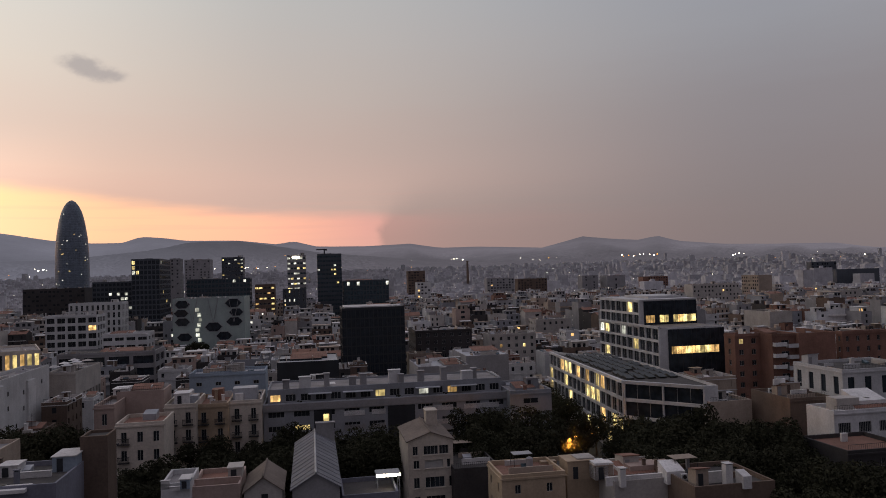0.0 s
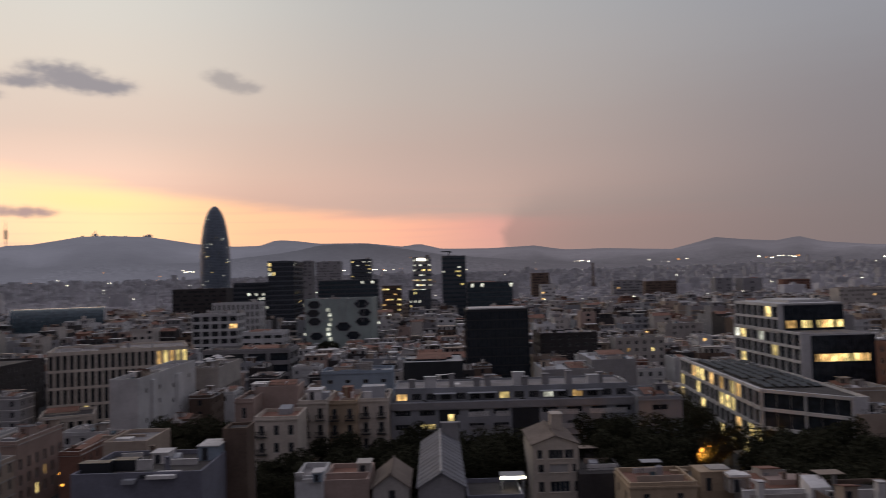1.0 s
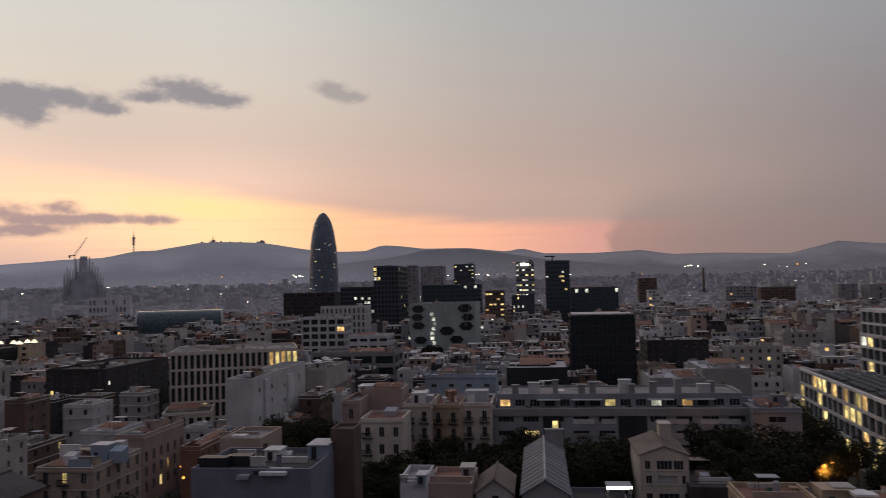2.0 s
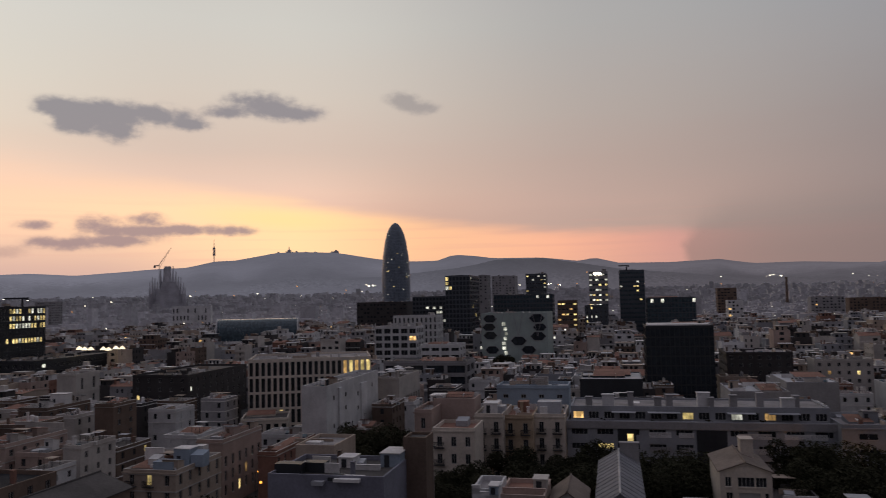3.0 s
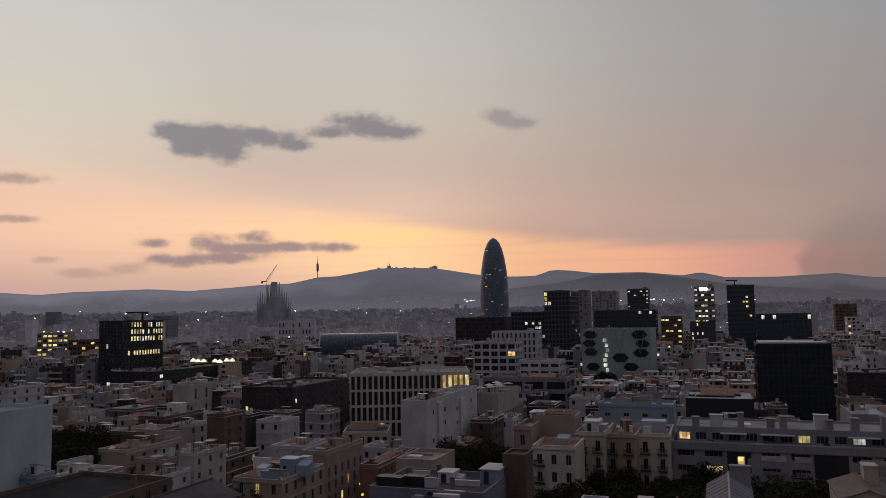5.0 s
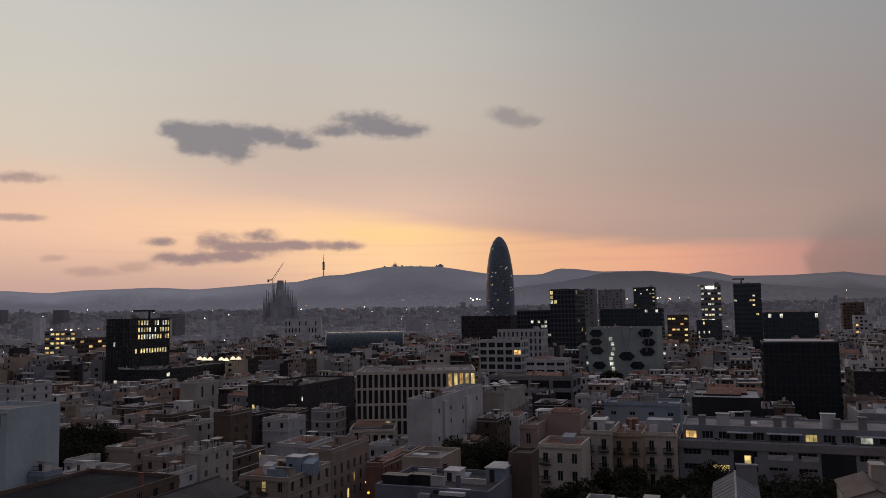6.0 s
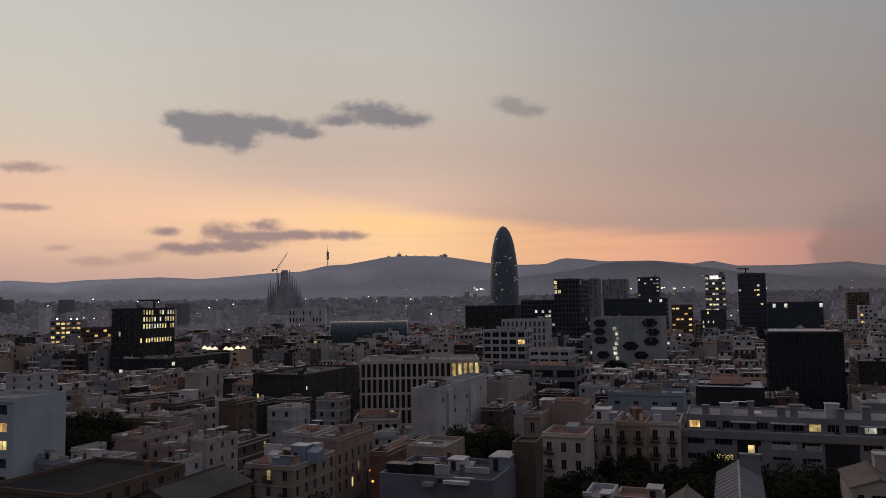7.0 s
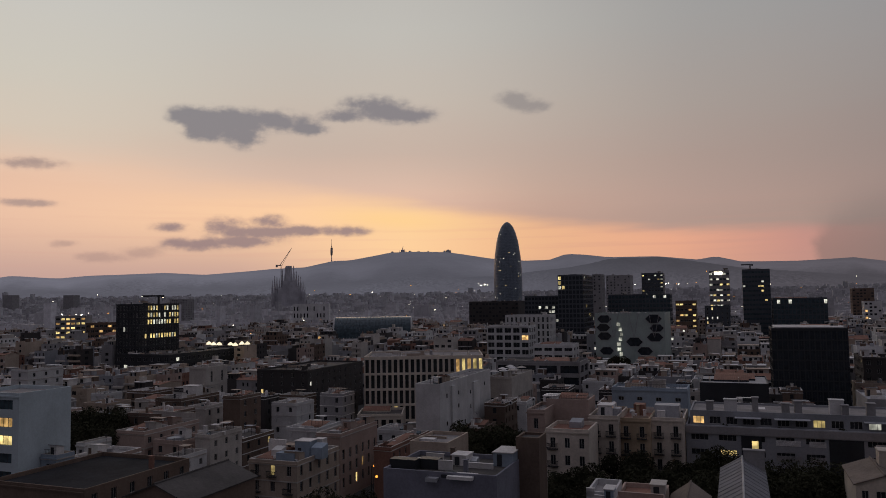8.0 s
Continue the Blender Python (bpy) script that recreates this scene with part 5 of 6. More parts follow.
block("town_house", "white hut-like house by a lit yard", -156.4, 102.1, 2.4, 7.7, 13.3, 10, wall=WHITE, roof=ROOF, faces="f", bay=3, win=(0.9, 1.4), lit=0.0, clutter=2)
block("warehouse", "long low warehouse with a dark roof", -130.3, 69.6, 20.8, 24.2, 14.8, 10, wall=BROWN, roof=BLACKFELT, faces="r", bay=3.4, win=(1.2, 1.8), lit=0.02, clutter=1)
block("town_house", "pale end-terrace tower house", -232.4, 197.5, 7.9, 12.6, 19.4, 10, wall=PALE, faces="r", bay=4, win=(1.2, 4), floor=6, lit=0.0, clutter=3)
block("town_house", "white terraced house with roof huts", -293.9, 164.5, 8.9, 16.1, 19.2, 10, wall=WHITE, faces="fr", bay=4, win=(1.2, 1.5), lit=0.0, clutter=5)

# pitched roofs
GABLE = (-7.0, 129.8, 7.8, 13.0, 15.6, 17.0)
SEAMED = (-21.5, 103.8, 6.4, 30.0, 15.3, 17.2)
SHED = (-95.2, 69.8, 10.6, 16.0, 16.9, 18.9)
COTTAGE = (-28.2, 104.3, 5.1, 10.0, 15.0, 16.8)
LOW = (33.5, 242.6), (40.9, 175.3), (55.6, 163.7), 17.7
OFFICE = (64.1, 226.1, 20.7, 46.9, 26.4)
OFFICE_TOP = (14.3, 19.6, 34.1)
HALL = (-355.4, 432.7, 56.9, 16.8, 32.1)
LONG = (-39.2, 161.3, 53.6, 17.0, 16.4)
WING = (13.8, 167.4, 9.5)
CRANE_A = (-357.2, 281.8, 44.9)
CRANE_B = (-101.9, 647.0, 64.6)
CANOPY = (-11.7, 121.4, 12.2)

gable_house("gabled_house", "beige gabled house with a brown tiled roof", *GABLE, 10, CREAM, BROWNTILE,
            rows=((4.2, 6.2, ((1.0, 2.0, GLASS, 1), (3.0, 6.3, GLASS, 3))), (7.6, 9.4, ((0.9, 1.9, GLASS, 1), (2.9, 6.2, CURTAIN, 3), (7.0, 7.5, GLASS, 0))), (10.9, 12.3, ((0.9, 1.9, GLASS, 1), (2.8, 6.0, FRAME, 2), (6.7, 7.3, GLASS, 0))), (13.2, 14.7, ((0.8, 1.7, GLASS, 1), (2.7, 5.2, GLASS, 3), (5.4, 7.0, GLASS, 2)))),
            chimney=(4.4, 7.5, 2.0, 3.0, 14.0, 19.2))
gable_house("seamed_roof_hall", "long hall with a grey corrugated metal roof", *SEAMED, 10, GREY, FIBRE, rows=((11.2, 12.6, ((0.8, 1.8, GLASS, 1), (3.4, 5.2, GLASS, 2))),), seams=13, chimney=(3.4, 28.5, 3.2, 1.2, 14.0, 18.6))
gable_house("shed", "low shed with a grey fibre-cement roof", *SHED, 10, BROWN, ROOFDARK)
gable_house("cottage", "small whitewashed house with a gabled roof", *COTTAGE, 10, PALE, BROWNTILE, rows=((13.0, 14.6, ((2.2, 3.2, DARK, 0),)),))


def long_block(x, y, w, d, h):
    """The long apartment block: a lower body, a set-back top floor behind a terrace, chimneys."""
    root = block("apartment_block", "long grey apartment block with a set-back terrace floor", x, y, w, d, h, 10, wall=FACADE, floor=3.0, bay=5.2, win=(3.4, 1.2), sill=1.1, faces="flr", bars=3, lit=0.03, clutter=0, cornice=False, parapet=1.1, lights=[YELLOW, COOL])
    block("", "", x, y, w - 1.5, d - 3.2, 3.3, 10, wall=FACADE, floor=3.2, bay=3.1, win=(2.2, 1.5), sill=0.9, faces="f", bars=2, lit=0.12, under=root, off=(0.8, 3.0, h), cornice=False, parapet=0.4, lights=[YELLOW, WARM, COOL])
    for k, cx in enumerate((4.0, 7.5, 13.0, 18.5, 21.0, 27.5, 29.5, 34.0, 39.5, 44.0, 46.5, 51.0)):
        if cx > w - 3:
            continue
        s = Soup()
        cw = (1.4, 2.6, 1.2, 1.5)[k % 4]
        s.box(cx, 4.2 + k % 3, h + 3.3, cx + cw, 5.8 + k % 3, h + 5.3 + 0.4 * (k % 3))
        s.box(cx - 0.12, 4.08 + k % 3, h + 5.3 + 0.4 * (k % 3), cx + cw + 0.12, 5.92 + k % 3, h + 5.5 + 0.4 * (k % 3), 0, True)
        part("chimney", s, [WHITE if k % 4 == 1 else GREY], root)
    b = Soup()
    b.box(-0.1, -0.28, h - 0.55, w + 0.1, -0.004, h + 0.95, 0, True)
    part("parapet_band", b, [GREY], root)
    # flat dark panels on the wall imitate the shade inside two stair recesses
    for x0, x1, lit_rows in ((10.6, 14.4, (0, 1)), (26.5, 32.5, ())):
        b = Soup()
        b.box(x0, -0.12, 1.0, x1, -0.004, h - 0.7, 0, True)
        part("stair_recess", b, [DARK], root, "flat dark panel standing for the shade of a stairwell recess")
        for k in lit_rows:
            b = Soup()
            b.box(x1 - 1.8, -0.2, h - 3.2 - 2.9 * k, x1 - 0.6, -0.125, h - 1.6 - 2.9 * k, 0, True)
            part("window", b, [YELLOW], root, "lit stair window")
    for k in range(3):
        for x0, x1 in ((0.6, 9.8), (17.0, 21.5), (23.0, 26.0), (34.5, 41.0), (43.5, 51.5)):
            b = Soup()
            z = h - 2.3 - 3.0 * k
            for j in range(5):
                b.box(x0, -0.1, z + 0.22 * j, x1, -0.004, z + 0.22 * j + 0.17, 0, True)
            if RNG.random() < 0.75:
                tagged(part("shutter", b, [WHITE if RNG.random() < 0.4 else GREY], root, "pale slatted shutter"), kind="stuff")
    for cx, cw in ((9.5, 5.0), (17.0, 6.5), (33.0, 5.5), (41.0, 6.0)):
        s = Soup()
        s.box(cx, 1.0, h + 2.5, cx + cw, 3.0, h + 2.62, 0, True)
        part("awning", s, [METALROOF], root)
    for k in range(9):
        s = Soup()
        cx = 2.5 + k * (w - 6) / 9
        for j in range(14):
            v = Vector((RNG.gauss(0, 0.5), RNG.gauss(0, 0.25), RNG.uniform(0.2, 1.3)))
            s.quad([(cx + v.x - 0.3, 0.8 + v.y, h + v.z), (cx + v.x, 0.7 + v.y, h + v.z + 0.25), (cx + v.x + 0.3, 0.85 + v.y, h + v.z), (cx + v.x, 0.9 + v.y, h + v.z - 0.2)])
        if k % 2:
            plant = thing("potted_shrub", "dark shrub on the roof terrace", "shrub", pose(x, y, 0, 0, 0, 10), "terrace shrubs")
            part("leaves", s, [LEAF], plant)
    return root


long_block(*LONG)
block("apartment_wing", "grey wing of the long apartment block", *WING, 16, 17.0, 10, wall=FACADE, floor=3.0, bay=5.5, win=(3.4, 1.2), faces="fr", lit=0.03, clutter=3, parapet=0.9, lights=[COOL])


def low_office(a, c, e, h):
    """The four-storey white office with a chamfered corner and solar panels on its roof."""
    a, c, e = Vector(a), Vector(c), Vector(e)
    back = (a - c).normalized()
    f = e + Vector((0.985, 0.174)) * 3
    g = f + back * 55
    pts = [tuple(c), tuple(e), tuple(f), tuple(g), tuple(a)]
    root = slab_house("low_office", "white low office with ribbon windows and a chamfered corner", pts, h, WHITE, ROOFDARK)
    bay_grid(root, a, c, h + 0.6, 4, 4.0, 16, 0.24, [YELLOW, YELLOW, WARM], WHITE)
    bay_grid(root, c, e, h + 0.6, 4, 4.0, 2, 0.0, [YELLOW], WHITE)
    side = Vector((-back.y, back.x)) * -1
    s = Soup()
    s.box(-0.9, -1.6, 0, 0.9, 1.6, 0.06, 0, True)
    s.box(-0.9, -1.5, -0.5, -0.8, 1.5, 0, 1)
    s.box(0.8, -1.5, -0.5, 0.9, 1.5, 0, 1)
    me = s.mesh("solar_panel", [DARK, IRON])
    for i in range(14):
        for j in range(5):
            if RNG.random() < 0.2:
                continue
            p = c + back * (6 + i * 3.9) - side * (-3.2 - j * 2.7)
            q = (p - c).dot(Vector((0.985, 0.174)))
            if q < 2:
                continue
            part("solar_panel", me, None, root, "", pose(p.x, p.y, h + 0.55, 8, 0, math.degrees(math.atan2(back.y, back.x)) - 90))
    return root


low_office(*LOW)


def tall_office(x, y, w, d, h, top):
    """White-framed office with dark glazed fronts and lit floors, stepped at the top."""
    s0, wu, hu = top
    yaw = 10
    root = thing("tall_office", "stepped white-framed office with black glass fronts, lit floors", "building", pose(x, y, 0, 0, 0, yaw))
    m = pose(x, y, 0, 0, 0, yaw)
    c = m @ Vector((w / 2, d / 2, 0))
    FOOT.append((c.x, c.y, w, d, yaw))
    b = Soup()
    b.box(0, 0, 0, w, d, h - 0.6, 0)
    part("wall", b, [WHITE], root)
    r = Soup()
    r.box(0.4, 0.4, h - 0.6, w - 0.4, s0 - 0.4, h - 0.5, 0)
    part("roof_deck", r, [ROOF], root)
    b = Soup()
    b.box(0.5, s0, h - 0.6, wu, d, hu - 0.4, 0)
    b.box(0.3, s0 - 0.2, hu - 0.4, wu + 0.2, d + 0.2, hu, 0, True)
    b.box(wu * 0.3, s0 + 6, hu, wu * 0.9, d - 8, hu + 0.8, 0)
    part("upper_wall", b, [WHITE], root)
    for z0, z1, x0, x1, yy, mat in ((0.5, h - 0.9, 2.4, w - 0.1, -0.12, CURTAIN), (h - 0.4, hu - 0.6, 1.6, wu, s0 - 0.12, CURTAIN)):
        g = Soup()
        k = int((x1 - x0) / 1.5)
        g.box(x0, yy, z0, x1, yy + 0.1, z1, 0, True)
        part("glass_front", g, [mat], root, "black glass front")
        for i in range(k + 1):
            q = Soup()
            xx = x0 + (x1 - x0) * i / k
            q.box(xx - 0.04, yy - 0.06, z0, xx + 0.04, yy, z1)
            part("mullion", q, [DARK], root)
    for z0, z1, x0, x1, yy in ((h - 8.2, h - 6.0, 3.4, w - 0.3, -0.16), (h + 0.3, h + 2.6, 2.2, wu - 0.2, s0 - 0.16)):
        k = int((x1 - x0) / 1.5)
        for i in range(k):
            if RNG.random() < 0.96:
                q = Soup()
                xx = x0 + (x1 - x0) * i / k
                q.box(xx, yy, z0, xx + (x1 - x0) / k - 0.12, yy + 0.04, z1, 0, True)
                part("window", q, [RNG.choice((YELLOW, YELLOW, WARM))], root)
    inv = pose(0, 0, 0)
    bay_grid(root, (0, d), (0, 0), h, 7, 4.0, 10, 0.12, [YELLOW, COOL], WHITE, proud=0.6)
    bay_grid(root, (0.5, d), (0.5, s0), hu - 0.2, 2, 4.0, 7, 0.12, [YELLOW], WHITE, proud=0.6)
    return root


tall_office(*OFFICE, OFFICE_TOP)


def vaulted_hall(x, y, w, eave, top):
    """A hall with a long glazed barrel roof."""
    root = thing("vaulted_hall", "long hall with a curved teal glass roof", "building", pose(x, y, 0, 0, 0, 32))
    FOOT.append((x + w / 2 * 0.85, y + w / 2 * 0.5 + 8, w, 30, 32))
    b = Soup()
    b.box(0, 0, 0, w, 26, eave)
    part("wall", b, [WHITE], root)
    arc = [(13 - 13 * math.cos(k * math.pi / 16), eave + (top - eave) * math.sin(k * math.pi / 16) ** 0.8) for k in range(17)]
    for i in range(24):
        g = Soup()
        x0, x1 = w * i / 24, w * (i + 1) / 24 - 0.12
        for (y0, z0), (y1, z1) in zip(arc, arc[1:]):
            g.quad([(x0, y0, z0), (x1, y0, z0), (x1, y1, z1), (x0, y1, z1)])
        part("roof_panel", g, [TEAL], root)
    for xx in (0, w):
        e = Soup()
        e.quad([(xx, yy, zz) for yy, zz in arc])
        part("gable_wall", e, [GREY], root)
        r = Soup()
        for (y0, z0), (y1, z1) in zip(arc, arc[1:]):
            r.tube((xx, y0, z0), (xx, y1, z1), 0.5, 0.5, 6)
        part("roof_rib", r, [WHITE], root)
    for k in range(3):
        q = Soup()
        q.box(-8, -6 - k * 0.6, eave - 3 - 4 * k, w + 10, -0.003, eave - 2.2 - 4 * k, 0, True)
        part("terrace_slab", q, [WHITE], root)


vaulted_hall(*HALL)


# the openings, ribs and lit stair of the pale cube
cube = next(o for o in scene.objects if o.name == "cube_building")
for cx, cz, r in ((5.0, 32.0, 4.2), (4.4, 27.3, 4.0), (5.0, 22.6, 4.2), (31.5, 32.0, 4.6), (33.0, 27.0, 4.0), (32.0, 22.0, 4.6), (21.0, 19.5, 4.8), (26.5, 14.5, 4.4), (6.0, 14.5, 4.2)):
    s = Soup()
    ring = [(math.cos(k * math.pi / 3), 0.6 * math.sin(k * math.pi / 3)) for k in range(6)]
    for q, y in ((1.0, -0.003), (1.0, -0.3), (0.92, -0.3), (0.92, -0.06)):
        s.v += [(cx + r * q * a, y, cz + r * q * b) for a, b in ring]
    for j in range(3):
        for k in range(6):
            s.f.append((6 * j + k, 6 * j + (k + 1) % 6, 6 * j + 6 + (k + 1) % 6, 6 * j + 6 + k))
            s.m.append(1)
    s.f.append(tuple(range(18, 24)))
    s.m.append(0)
    part("hexagonal_window", s, [CURTAIN, GREY], cube, "dark hexagonal opening")
for k in range(9):
    s = Soup()
    s.box(12.5 + 0.9 * math.sin(k * 1.3), -0.3, 6.5 + k * 2.7, 14.2 + 0.7 * math.sin(k * 1.3), -0.15, 8.3 + k * 2.7, 0, True)
    part("lit_stair_window", s, [COOL], cube, "lit stair window")
for k in range(7):
    s = Soup()
    s.tube((2 + k * 5.4, -0.1, 35.0), (2 + k * 5.4 + (2.6 if k % 2 else -2.6), -0.1, 22.0), 0.14, 0.14, 5)
    part("facade_rib", s, [GREY], cube)

# stacked white balconies on the brick flats
flats = next(o for o in scene.objects if o.name == "balcony_apartments")
for k in range(6):
    for j in range(2):
        s = Soup()
        x0, z0 = 0.1 + 4.1 * j, 22.2 - 3.1 * k - 0.5 * j
        s.box(x0, -1.3, z0 - 1.1, x0 + 3.6, -1.15, z0, 0, True)
        s.box(x0, -1.15, z0 - 1.1, x0 + 3.6, -0.003, z0 - 0.95, 0, True)
        s.box(x0, -1.15, z0 - 0.95, x0 + 0.12, -0.003, z0, 0)
        s.box(x0 + 3.48, -1.15, z0 - 0.95, x0 + 3.6, -0.003, z0, 0)
        part("balcony", s, [WHITE], flats, "white balcony")

# a lit canopy over the street
CX, CY, CZ = CANOPY
c = thing("lit_canopy", "canopy with a bright white light strip", "canopy", pose(CX, CY, 0, 0, 0, 10))
s = Soup()
s.box(0, 0.02, CZ - 0.2, 3.9, 3.5, CZ + 0.15, 0, True)
for px, py in ((0.1, 0.2), (3.6, 0.2), (0.1, 3.1), (3.6, 3.1)):
    s.box(px, py, 0, px + 0.15, py + 0.15, CZ - 0.2, 0)
part("roof", s, [METALROOF], c)
s = Soup()
s.box(0.0, -0.2, CZ - 0.2, 3.3, 0.0, CZ + 0.25, 0, True)
part("light_strip", s, [BULB], c)
s = Soup()
s.box(3.5, -0.2, CZ - 0.1, 3.9, 0.0, CZ + 0.25, 0, True)
part("light_strip", s, [BULB], c)


def roof_crane(x, y, z, span, yaw):
    """A window-cleaning crane: a short mast with a long beam."""
    root = thing("roof_crane", "dark maintenance crane on a tower roof", "crane", pose(x, y, z, 0, 0, yaw), "roof cranes")
    s = Soup()
    s.box(-0.5, -0.5, -0.6, 0.5, 0.5, 3.4)
    part("mast", s, [DARK], root)
    s = Soup()
    s.box(-span * 0.75, -0.35, 3.4, span * 0.25, 0.35, 4.3, 0, True)
    s.box(span * 0.1, -0.6, 2.9, span * 0.25, 0.6, 3.4, 0, True)
    part("beam", s, [DARK], root)


roof_crane(*CRANE_A, 12.0, 35)
roof_crane(*CRANE_B, 9.0, 10)


# the lit plain sign on top of the white-framed tower
s = Soup()
s.box(4.0, -0.5, 60.8, 10.0, -0.2, 62.8, 0, True)
part("lit_sign", s, [BULB], SIGN_TOWER, "bright white lit sign")


def light_mast(x, y, h):
    root = thing("light_mast", "slender pale mast beside the street", "mast", pose(x, y, 0))
    s = Soup()
    s.tube((0, 0, 0), (0, 0, h), 0.1, 0.07, 8)
    part("pole", s, [LIME], root)
    s = Soup()
    s.box(-0.35, -0.25, h, 0.35, 0.25, h + 0.2, 0, True)
    part("head", s, [DARK], root)


# ---- trees and lamps along the streets ----
def tree_row(p, q, count, h0, h1):
    """Trees in a loose row from p to q, their tops from h0 to h1."""
    grow = 1.08 if -36 < p[0] < 10 else 1.0
    for k in range(count):
        f = (k + 0.5) / count
        x = p[0] + (q[0] - p[0]) * f + RNG.uniform(-1.6, 1.6)
        y = p[1] + (q[1] - p[1]) * f + RNG.uniform(-2.2, 2.2)
        h = max(7.0, h0 + (h1 - h0) * f) * RNG.uniform(0.9, 1.06) * grow
        j = RNG.randrange(4)
        tree(x, y, j, RNG.uniform(0, 360), h / (15.0, 16.5, 13.5, 17.0)[j])
        FOOT.append((x, y, 3, 3, 10))


tree_row((-45.9, 140.7), (-35.1, 145.8), 4, 15.9, 14.9)
tree_row((-40.7, 127.7), (-31.4, 130.3), 4, 15.5, 15.1)
tree_row((-34.3, 147.1), (-21.5, 149.5), 5, 16.0, 14.7)
tree_row((-31.4, 134.4), (-27.6, 135.2), 2, 15.1, 14.8)
tree_row((-20.2, 149.6), (-10.5, 151.6), 4, 15.0, 15.1)
tree_row((-18.8, 138.7), (-10.3, 139.6), 4, 13.8, 13.3)
tree_row((2.6, 156.0), (18.2, 154.9), 5, 16.3, 16.7)
tree_row((3.4, 143.0), (16.0, 142.1), 5, 15.6, 15.8)
tree_row((26.0, 182.1), (36.1, 178.4), 3, 10.4, 11.3)
tree_row((23.5, 166.9), (30.5, 169.0), 5, 9.6, 9.0)
tree_row((34.6, 154.2), (49.6, 145.8), 6, 15.2, 17.7)
tree_row((31.5, 140.5), (48.3, 133.5), 7, 15.3, 17.3)
tree_row((49.2, 141.7), (61.7, 132.3), 6, 17.2, 17.8)
tree_row((29.2, 128.7), (45.7, 121.7), 8, 14.8, 17.1)
tree_row((46.3, 125.7), (56.2, 117.2), 6, 16.3, 17.2)
tree_row((52.9, 112.2), (58.2, 102.6), 5, 17.1, 17.4)
tree_row((58.5, 118.5), (66.0, 112.0), 5, 15.6, 15.0)
tree_row((45.3, 98.0), (51.2, 90.5), 5, 17.3, 18.0)
tree_row((-56.5, 131.3), (-49.3, 134.2), 4, 15.1, 14.6)
tree_row((-51.1, 120.6), (-41.5, 124.2), 4, 14.7, 14.3)
tree_row((-87.9, 152.5), (-71.3, 152.1), 5, 16.8, 16.7)
tree_row((-78.4, 139.5), (-64.8, 140.8), 5, 15.5, 15.3)
tree_row((-85.2, 95.5), (-76.6, 102.5), 4, 13.8, 13.6)
tree_row((-181.3, 115.6), (-176.8, 127.6), 6, 19.3, 18.5)
tree_row((-168.2, 108.3), (-162.7, 116.3), 5, 18.3, 17.2)
tree_row((-136.1, 365.5), (-118.7, 376.7), 5, 14.7, 16.1)
tree_row((27.2, 213.3), (29.1, 187.8), 3, 15.2, 13.2)
light_mast(-52.1, 119.1, 18.9)
street_lamp(25.2, 164.9, 7.0, ORANGE, "street lamp with a glowing orange globe", 3600, 0.5)
street_lamp(27.2, 168.0, 7.0, ORANGE, "street lamp with a glowing orange globe", 2600, 0.4)
street_lamp(31.2, 171.0, 7.0, ORANGE, "street lamp with a glowing orange globe", 700, 0.28)
street_lamp(-57.4, 149.1, 7.0, ORANGE, "street lamp glowing warm in the dusk", 0, 0.28)
street_lamp(-31.6, 149.1, 7.0, ORANGE, "street lamp glowing warm in the dusk", 0, 0.28)
street_lamp(-86.9, 156.1, 7.0, ORANGE, "street lamp glowing warm in the dusk", 0, 0.28)
street_lamp(10.0, 142.6, 7.0, BULB, "street lamp glowing warm in the dusk", 0, 0.28)
street_lamp(-86.7, 153.5, 7.0, ORANGE, "street lamp glowing warm in the dusk", 0, 0.28)
street_lamp(-56.7, 144.0, 7.0, ORANGE, "street lamp glowing warm in the dusk", 0, 0.28)
street_lamp(-52.2, 152.8, 7.0, ORANGE, "street lamp glowing warm in the dusk", 0, 0.28)
street_lamp(-191.5, 130.6, 7.0, ORANGE, "street lamp glowing warm in the dusk", 0, 0.28)
street_lamp(-105.3, 142.7, 7.0, BULB, "street lamp glowing warm in the dusk", 0, 0.28)
street_lamp(-103.1, 138.5, 7.0, ORANGE, "street lamp glowing warm in the dusk", 0, 0.28)
street_lamp(-31.3, 148.0, 7.0, ORANGE, "street lamp glowing warm in the dusk", 0, 0.28)
street_lamp(-96.6, 130.4, 7.0, ORANGE, "street lamp glowing warm in the dusk", 0, 0.28)
street_lamp(-138.3, 92.5, 7.0, ORANGE, "street lamp glowing warm in the dusk", 0, 0.28)
glow_canopy(-328.6, 292.7, 22.6)
glow_canopy(-327.0, 294.5, 22.2)
glow_canopy(-326.4, 298.0, 22.0)
glow_canopy(-322.3, 302.5, 21.8)
glow_canopy(-320.6, 304.3, 21.4)
glow_canopy(-320.2, 309.0, 21.8)
glow_canopy(-318.1, 311.2, 21.7)


# ---- what stands on the near roofs ----
bit("parapet_wall", 9.4, 121.6, 12.1, 5.43, 0.3, 1.79, OCHRE)
bit("roof_box", 14.5, 120.1, 12.2, 2.5, 1.2, 1.15, OCHRE)
bit("stair_hut", 18.1, 116.6, 12.3, 4.09, 4, 2.4, OCHRE)
bit("roof_slab", 19.7, 117.4, 14.5, 2.93, 3, 0.52, PALE)
bit("stair_hut", 21.9, 114.9, 12.5, 2.88, 3, 1.86, BEIGE)
bit("roof_slab", 21.9, 114.9, 14.3, 2.25, 3, 0.51, LIME)
bit("roof_box", 24.0, 115.5, 14.1, 0.9, 2, 0.6, LIME)
bit("parapet_wall", 22.9, 111.7, 12.0, 10.9, 0.3, 1.48, LIME)
